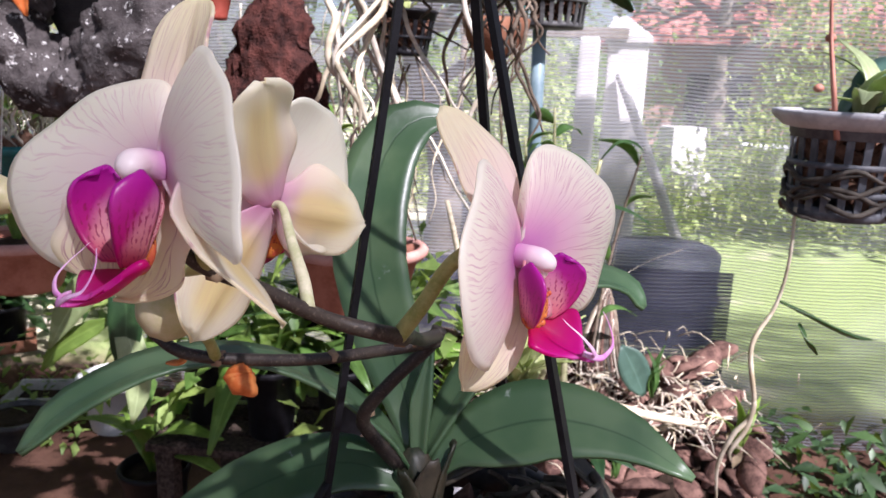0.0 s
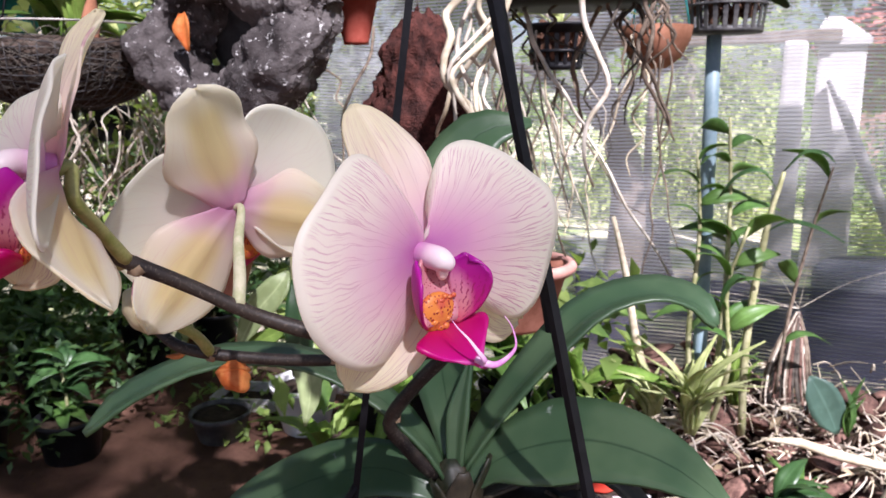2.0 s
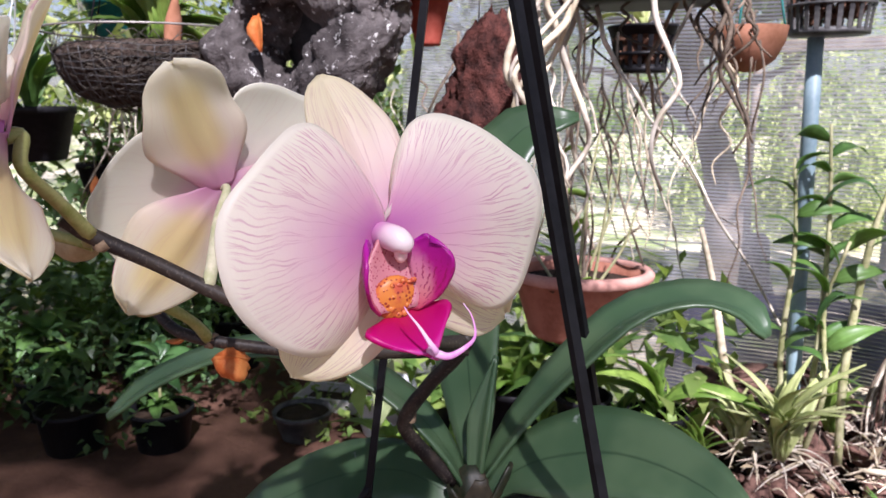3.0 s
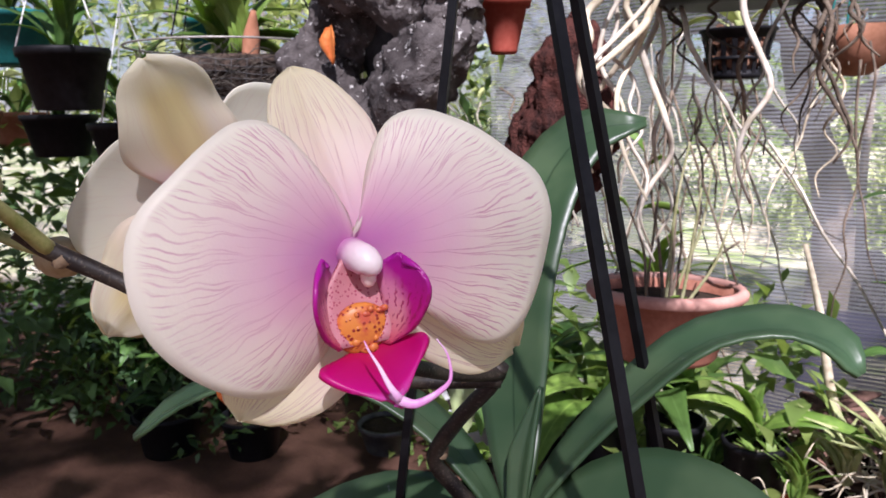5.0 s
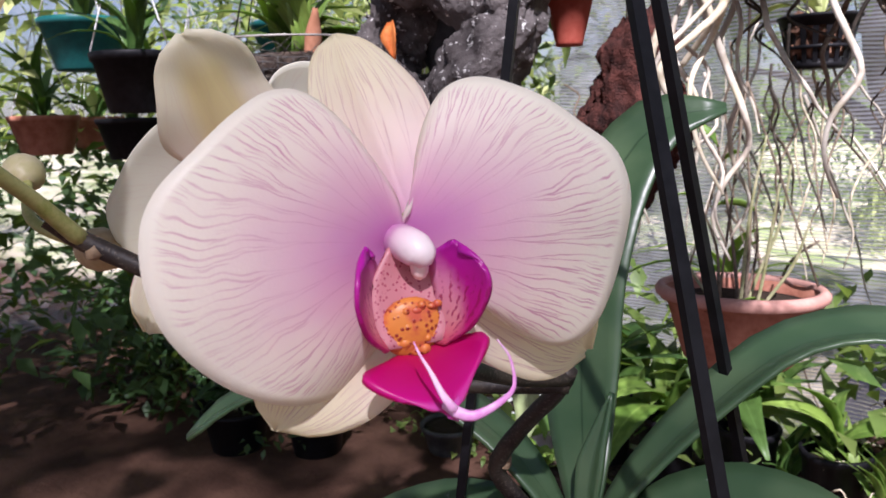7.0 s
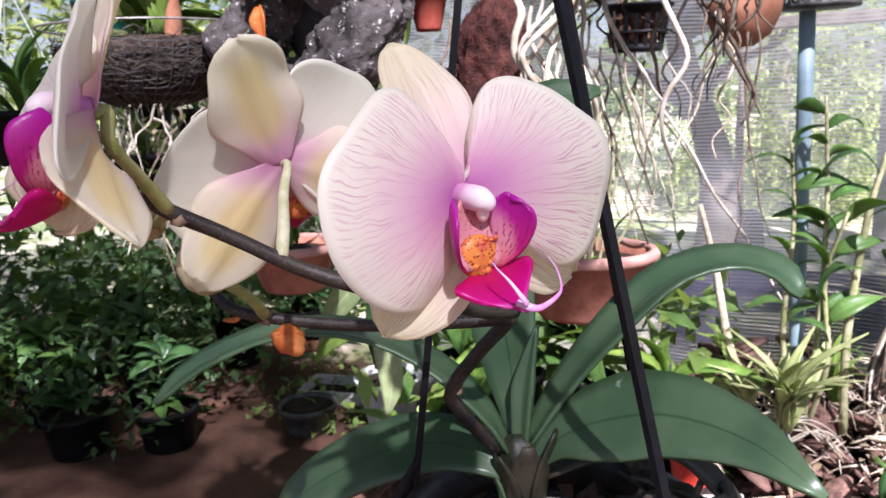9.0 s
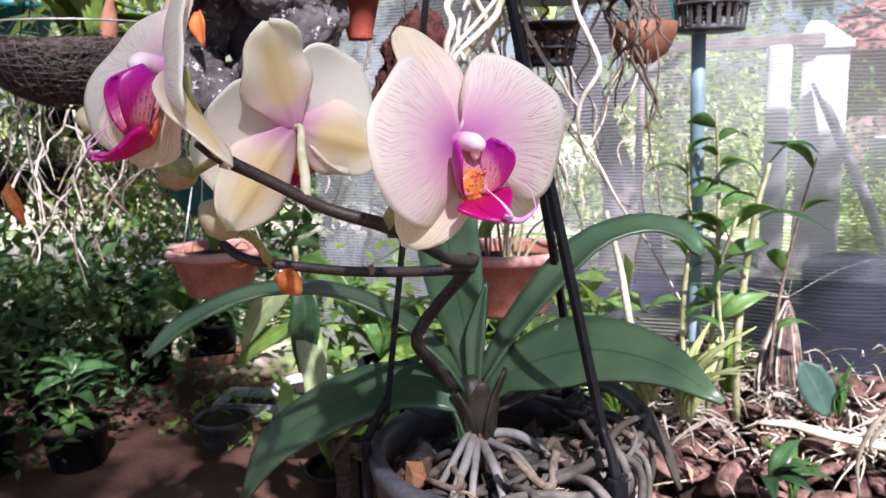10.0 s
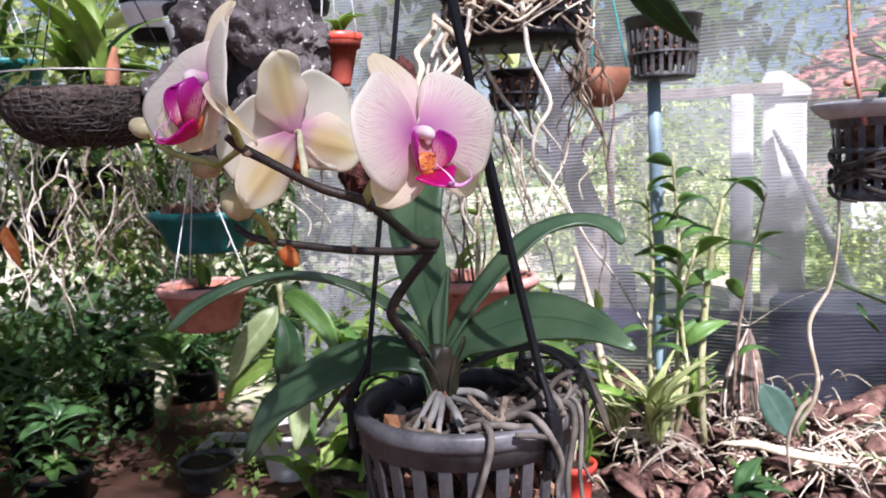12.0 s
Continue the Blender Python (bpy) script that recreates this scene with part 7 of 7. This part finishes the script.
stem_thicket("hanging_roots", 110, ((-2.1, -1.15), (1.6, 2.2), (1.12, 1.5)), (0.15, 0.38), (0.0015, 0.0045), ROOT_PALE, "thicket of pale dry roots and stems", 201)
stem_thicket("hanging_roots", 110, ((-2.3, -1.15), (1.7, 2.3), (1.08, 1.4)), (0.15, 0.36), (0.0015, 0.005), FIBRE, "thicket of brown dry roots and stems", 202)
stem_thicket("hanging_roots", 9, ((-1.0, -0.2), (2.0, 2.5), (0.9, 1.6)), (0.3, 0.9), (0.002, 0.005), FIBRE, "brown dry stems by the net", 203)
stem_thicket("hanging_roots", 7, ((-0.9, 0.0), (1.8, 2.4), (0.9, 1.7)), (0.3, 0.8), (0.002, 0.005), ROOT_PALE, "pale dry stems by the net", 204)
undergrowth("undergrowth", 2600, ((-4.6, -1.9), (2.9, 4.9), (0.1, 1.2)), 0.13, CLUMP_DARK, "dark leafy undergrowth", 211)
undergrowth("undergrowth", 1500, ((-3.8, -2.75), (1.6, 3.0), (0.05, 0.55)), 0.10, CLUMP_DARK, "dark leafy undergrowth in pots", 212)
undergrowth("undergrowth", 800, ((-2.3, -1.2), (1.7, 2.2), (0.93, 1.35)), 0.045, CLUMP_LIGHT, "tangle of leaves among roots, coloured light for sun", 213)
undergrowth("undergrowth", 500, ((-2.3, -1.2), (1.7, 2.2), (0.95, 1.4)), 0.035, CLUMP_DRY, "dry leaves caught among roots", 214)
# Leaf colour carries the shade low down and the sun higher up.
undergrowth("undergrowth", 1500, ((-4.8, -1.6), (2.4, 5.0), (0.9, 2.3)), 0.12, CLUMP_DARK, "leaves at the back of the orchid house, coloured dark for shade", 221)
undergrowth("undergrowth", 1900, ((-4.8, -2.0), (2.6, 5.0), (1.2, 2.3)), 0.10, BUSH_SUNLIT, "leaves at the back of the orchid house, coloured pale for sun", 215)
undergrowth("undergrowth", 1500, ((-4.6, -2.6), (0.4, 2.4), (1.28, 2.2)), 0.10, BUSH_SUNLIT, "orchid leaves on the benches, coloured pale for sun", 216)
undergrowth("undergrowth", 280, ((-2.0, -0.95), (1.5, 2.1), (1.42, 1.95)), 0.09, BUSH_SUNLIT, "leaves of orchids hung behind the wire basket, coloured pale for sun", 223)
undergrowth("undergrowth", 1900, ((-4.8, -2.8), (0.2, 2.6), (0.3, 1.35)), 0.12, CLUMP_DARK, "orchid leaves below the benches, coloured dark for shade", 217)
undergrowth("undergrowth", 450, ((-1.2, -0.1), (1.8, 2.5), (0.35, 0.80)), 0.10, CLUMP_LIGHT, "fresh green leaves below the planters", 218)
undergrowth("undergrowth", 700, ((0.74, 1.9), (1.6, 2.68), (0.0, 0.22)), 0.08, CLUMP_DARK, "low green weeds growing at the foot of the net", 220)
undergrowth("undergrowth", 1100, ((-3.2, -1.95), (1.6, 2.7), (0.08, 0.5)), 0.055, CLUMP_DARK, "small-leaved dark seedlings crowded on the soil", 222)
undergrowth("undergrowth", 260, ((-2.0, -1.45), (2.2, 2.9), (0.02, 0.10)), 0.05, CLUMP_LIGHT, "low weeds on the path edge", 219)
for k, (x, y, z, n, ln, w, mat, key) in enumerate(((-0.82, 1.92, 0.525, 9, 0.34, 0.10, LEAF_MID, "broad"), (-0.62, 1.86, 0.525, 8, 0.30, 0.09, LEAF_LIGHT, "broadlight"), (-0.43, 1.90, 0.525, 9, 0.30, 0.07, LEAF_MID, "broad2"), (-0.23, 1.88, 0.525, 9, 0.26, 0.05, LEAF_LIGHT, "strap3"), (-0.52, 2.0, 0.80, 14, 0.30, 0.03, LEAF_LIGHT, "grassy"), (-2.1, 2.6, 0.40, 8, 0.22, 0.09, LEAF_MID, "broad4"))):
    rosette((x, y, z), n, key, (ln, w, 0.45, mat), "leafy green plant standing below the hanging pots", seed=130 + k, up=(10, 75), group="plants below")
    solid_pot((x, y, z - 0.20), 0.075, 0.06, 0.20, PLASTIC_BLACK, "black plastic nursery pot", "nursery_pot", "nursery pots") if z > 0.45 else None
solid_pot((-0.98, 1.88, 0), 0.10, 0.075, 0.18, PLASTIC_BLACK, "black plastic nursery pot on the soil", "nursery_pot", "nursery pots")
rosette((-0.98, 1.88, 0.165), 10, "archlight", (0.32, 0.075, 0.35, LEAF_LIGHT), "bright green broad-leaved plant in a nursery pot", seed=137, up=(25, 75), group="plants below")
bench = thing("plant_bench", (-0.5, 1.98, 0), "low rough dark bench that carries nursery pots", "bench")
for k in range(5):
    part("bench_board", block("bench_board", (0, -0.20 + 0.10 * k, 0.312), (0.86, 0.085, 0.024), MESH_FIBRE, 0.004), bench)
for sx in (-0.38, 0.38):
    part("bench_rail", block("bench_rail", (sx, 0, 0.285), (0.05, 0.48, 0.028), MESH_FIBRE, 0.003), bench)
    for sy in (-0.21, 0.21):
        part("bench_leg", block("bench_leg", (sx, sy, 0.135), (0.05, 0.05, 0.27), MESH_FIBRE, 0.003), bench)
GROUND_POTS = ((-2.09, 1.92, 0.12, 0.16), (-2.38, 1.75, 0.13, 0.17), (-2.5, 2.2, 0.12, 0.18), (-2.46, 2.73, 0.12, 0.26), (-2.35, 3.1, 0.12, 0.20), (-2.9, 2.5, 0.12, 0.18), (-3.1, 3.2, 0.13, 0.22), (-2.75, 1.9, 0.12, 0.18))
for k, (x, y, r, h) in enumerate(GROUND_POTS):
    q = solid_pot((x, y, 0), r, r * 0.78, h, PLASTIC_BLACK, "black nursery pot with a bushy broad-leaved seedling on the soil", "potted_seedling", "nursery pots on the ground")
    part("stem", tube("stem", [(0, 0, h * 0.8), (0.01, 0, h + 0.1), (0, 0.01, h + 0.2)], [0.007, 0.006, 0.004], CANE, 8, 6), q)
    for step, lift in enumerate((0.0, 0.09, 0.17)):
        rosette((0, 0, h + lift), 11, "potleaf" + "ab"[(k + step) % 3 == 0], (0.16, 0.075, 0.35, (LEAF_DARK, LEAF_MID)[(k + step) % 3 == 0]), "", parent=q, seed=150 + 3 * k + step, up=(0, 60), scale=(0.5, 1.1))
for x, y, a, s, c in ((-1.75, 2.56, 12, 0.85, CONCRETE), (-2.31, 3.04, 35, 0.8, CLAY_BROWN)):
    tray = thing("seed_tray", (x, y, 0), "shallow rectangular seed tray lying on the soil", "tray", turn=Matrix.Rotation(radians(a), 4, "Z"))
    part("tray_floor", block("tray_floor", (0, 0, 0.008), (0.34 * s, 0.22 * s, 0.012), SOIL_POT), tray)
    for dx, dy, lx, ly in ((0.17, 0, 0.012, 0.23), (-0.17, 0, 0.012, 0.23), (0, 0.11, 0.33, 0.012), (0, -0.11, 0.33, 0.012)):
        part("tray_side", block("tray_side", (dx * s, dy * s, 0.03), (lx * s, ly * s, 0.055), c, 0.002), tray)
white = solid_pot((-1.40, 2.42, 0.0), 0.135, 0.09, 0.20, PLASTIC_WHITE, "white plastic bowl standing in a patch of sun", "white_bowl")
dark_bowl = solid_pot((-1.67, 2.24, 0.0), 0.115, 0.085, 0.11, PLASTIC_DUSTY, "low dark grey bowl of earth on the soil", "plant_bowl")
# Leaves range from dark to pale; the pale ones have sunlight in their colour.
hanging = thing("broad_leaf_plant", (-0.90, 1.55, 0.86), "plant with broad leaves, some coloured pale for sunlight, hanging over the path", "plant")
for pts, w, mat in ((((0.02, 0, 0.02), (0.0, -0.03, -0.02), (-0.06, -0.04, -0.09), (-0.12, -0.04, -0.19)), 0.075, LEAF_PALE), (((0.02, 0, -0.12), (-0.04, -0.02, -0.15), (-0.10, -0.03, -0.19), (-0.15, -0.03, -0.25)), 0.05, LEAF_LIGHT), (((0.03, 0, 0.0), (0.06, -0.02, -0.06), (0.06, -0.03, -0.16), (0.04, -0.03, -0.24)), 0.08, LEAF_DARK), (((0.04, 0, 0.05), (0.10, -0.02, 0.04), (0.17, -0.03, -0.02), (0.21, -0.03, -0.10)), 0.06, LEAF_MID), (((0.03, 0, -0.10), (0.07, -0.03, -0.16), (0.09, -0.04, -0.26), (0.07, -0.04, -0.36)), 0.07, LEAF_PALE)):
    part("leaf", strap_leaf("leaf", pts, [0.008, w * 0.8, w, w * 0.75, 0.006], mat, 0.0012, nu=14, nv=7, fold=0.2, up=(0.3, -1, 0.3)), hanging)
part("stem", tube("stem", [(0.03, 0, 0.08), (0.032, 0.01, -0.04), (0.035, 0.02, -0.14)], [0.007, 0.009, 0.007], CANE, 12, 8), hanging)
part("hanging_wire", tube("hanging_wire", [(0.03, 0, 0.07), (0.03, 0.01, 0.8), (0.03, 0.01, 1.60)], [0.001, 0.001], WIRE, 4, 5), hanging)
# benches of pots on the far side
for k, (x, y, z, r, mat) in enumerate(((-2.05, 1.15, 1.45, 0.12, TEAL), (-2.4, 1.45, 1.18, 0.12, PLASTIC_BLACK), (-2.75, 1.3, 1.2, 0.12, TERRACOTTA), (-2.3, 0.9, 1.62, 0.13, TEAL), (-1.75, 1.3, 1.15, 0.11, PLASTIC_BLACK), (-3.2, 1.7, 1.2, 0.12, TERRACOTTA), (-1.6, 1.05, 1.32, 0.10, PLASTIC_BLACK), (-2.1, 1.9, 1.5, 0.12, TEAL))):
    q = solid_pot((x, y, z), r, r * 0.7, 0.14, mat, "plastic hanging pot at the far side of the orchid house", "hanging_pot", "far hanging pots")
    hangers(q, r, 0.14, PLASTIC_WHITE, 3, 0.002)
    rosette((0, 0, 0.12), 12, "farstrap", (0.30, 0.035, 0.4, LEAF_LIGHT if k % 3 else LEAF_MID), "", parent=q, seed=170 + k, up=(25, 85))
# small black pots hung among the roots
for k, (x, y, z, r) in enumerate(((-2.02, 1.95, 1.20, 0.085), (-1.76, 1.92, 1.16, 0.080), (-1.90, 1.80, 1.02, 0.07), (-1.52, 1.95, 1.02, 0.07), (-2.2, 1.85, 0.98, 0.09))):
    q = solid_pot((x, y, z), r, r * 0.75, 0.11, PLASTIC_BLACK, "small black plastic pot hung among dry roots", "hanging_pot", "small black pots")
    hangers(q, r, 0.11, WIRE, 3, 0.0014)
    rosette((0, 0, 0.1), 9, "farstrap" if k % 2 else "midstrap2", (0.20, 0.026, 0.35, LEAF_MID), "", parent=q, seed=310 + k, up=(10, 80))
# bright pots on the heap behind the orchid
solid_pot((-0.145, 1.78, 0.33), 0.055, 0.04, 0.10, RED_PLASTIC, "small orange-red plastic pot on the husk heap", "plant_pot")
solid_pot((-0.07, 1.76, 0.225), 0.06, 0.045, 0.09, PLASTIC_PALE, "small chalky grey plastic pot on the husk heap", "plant_pot", tilt=(25, 10))
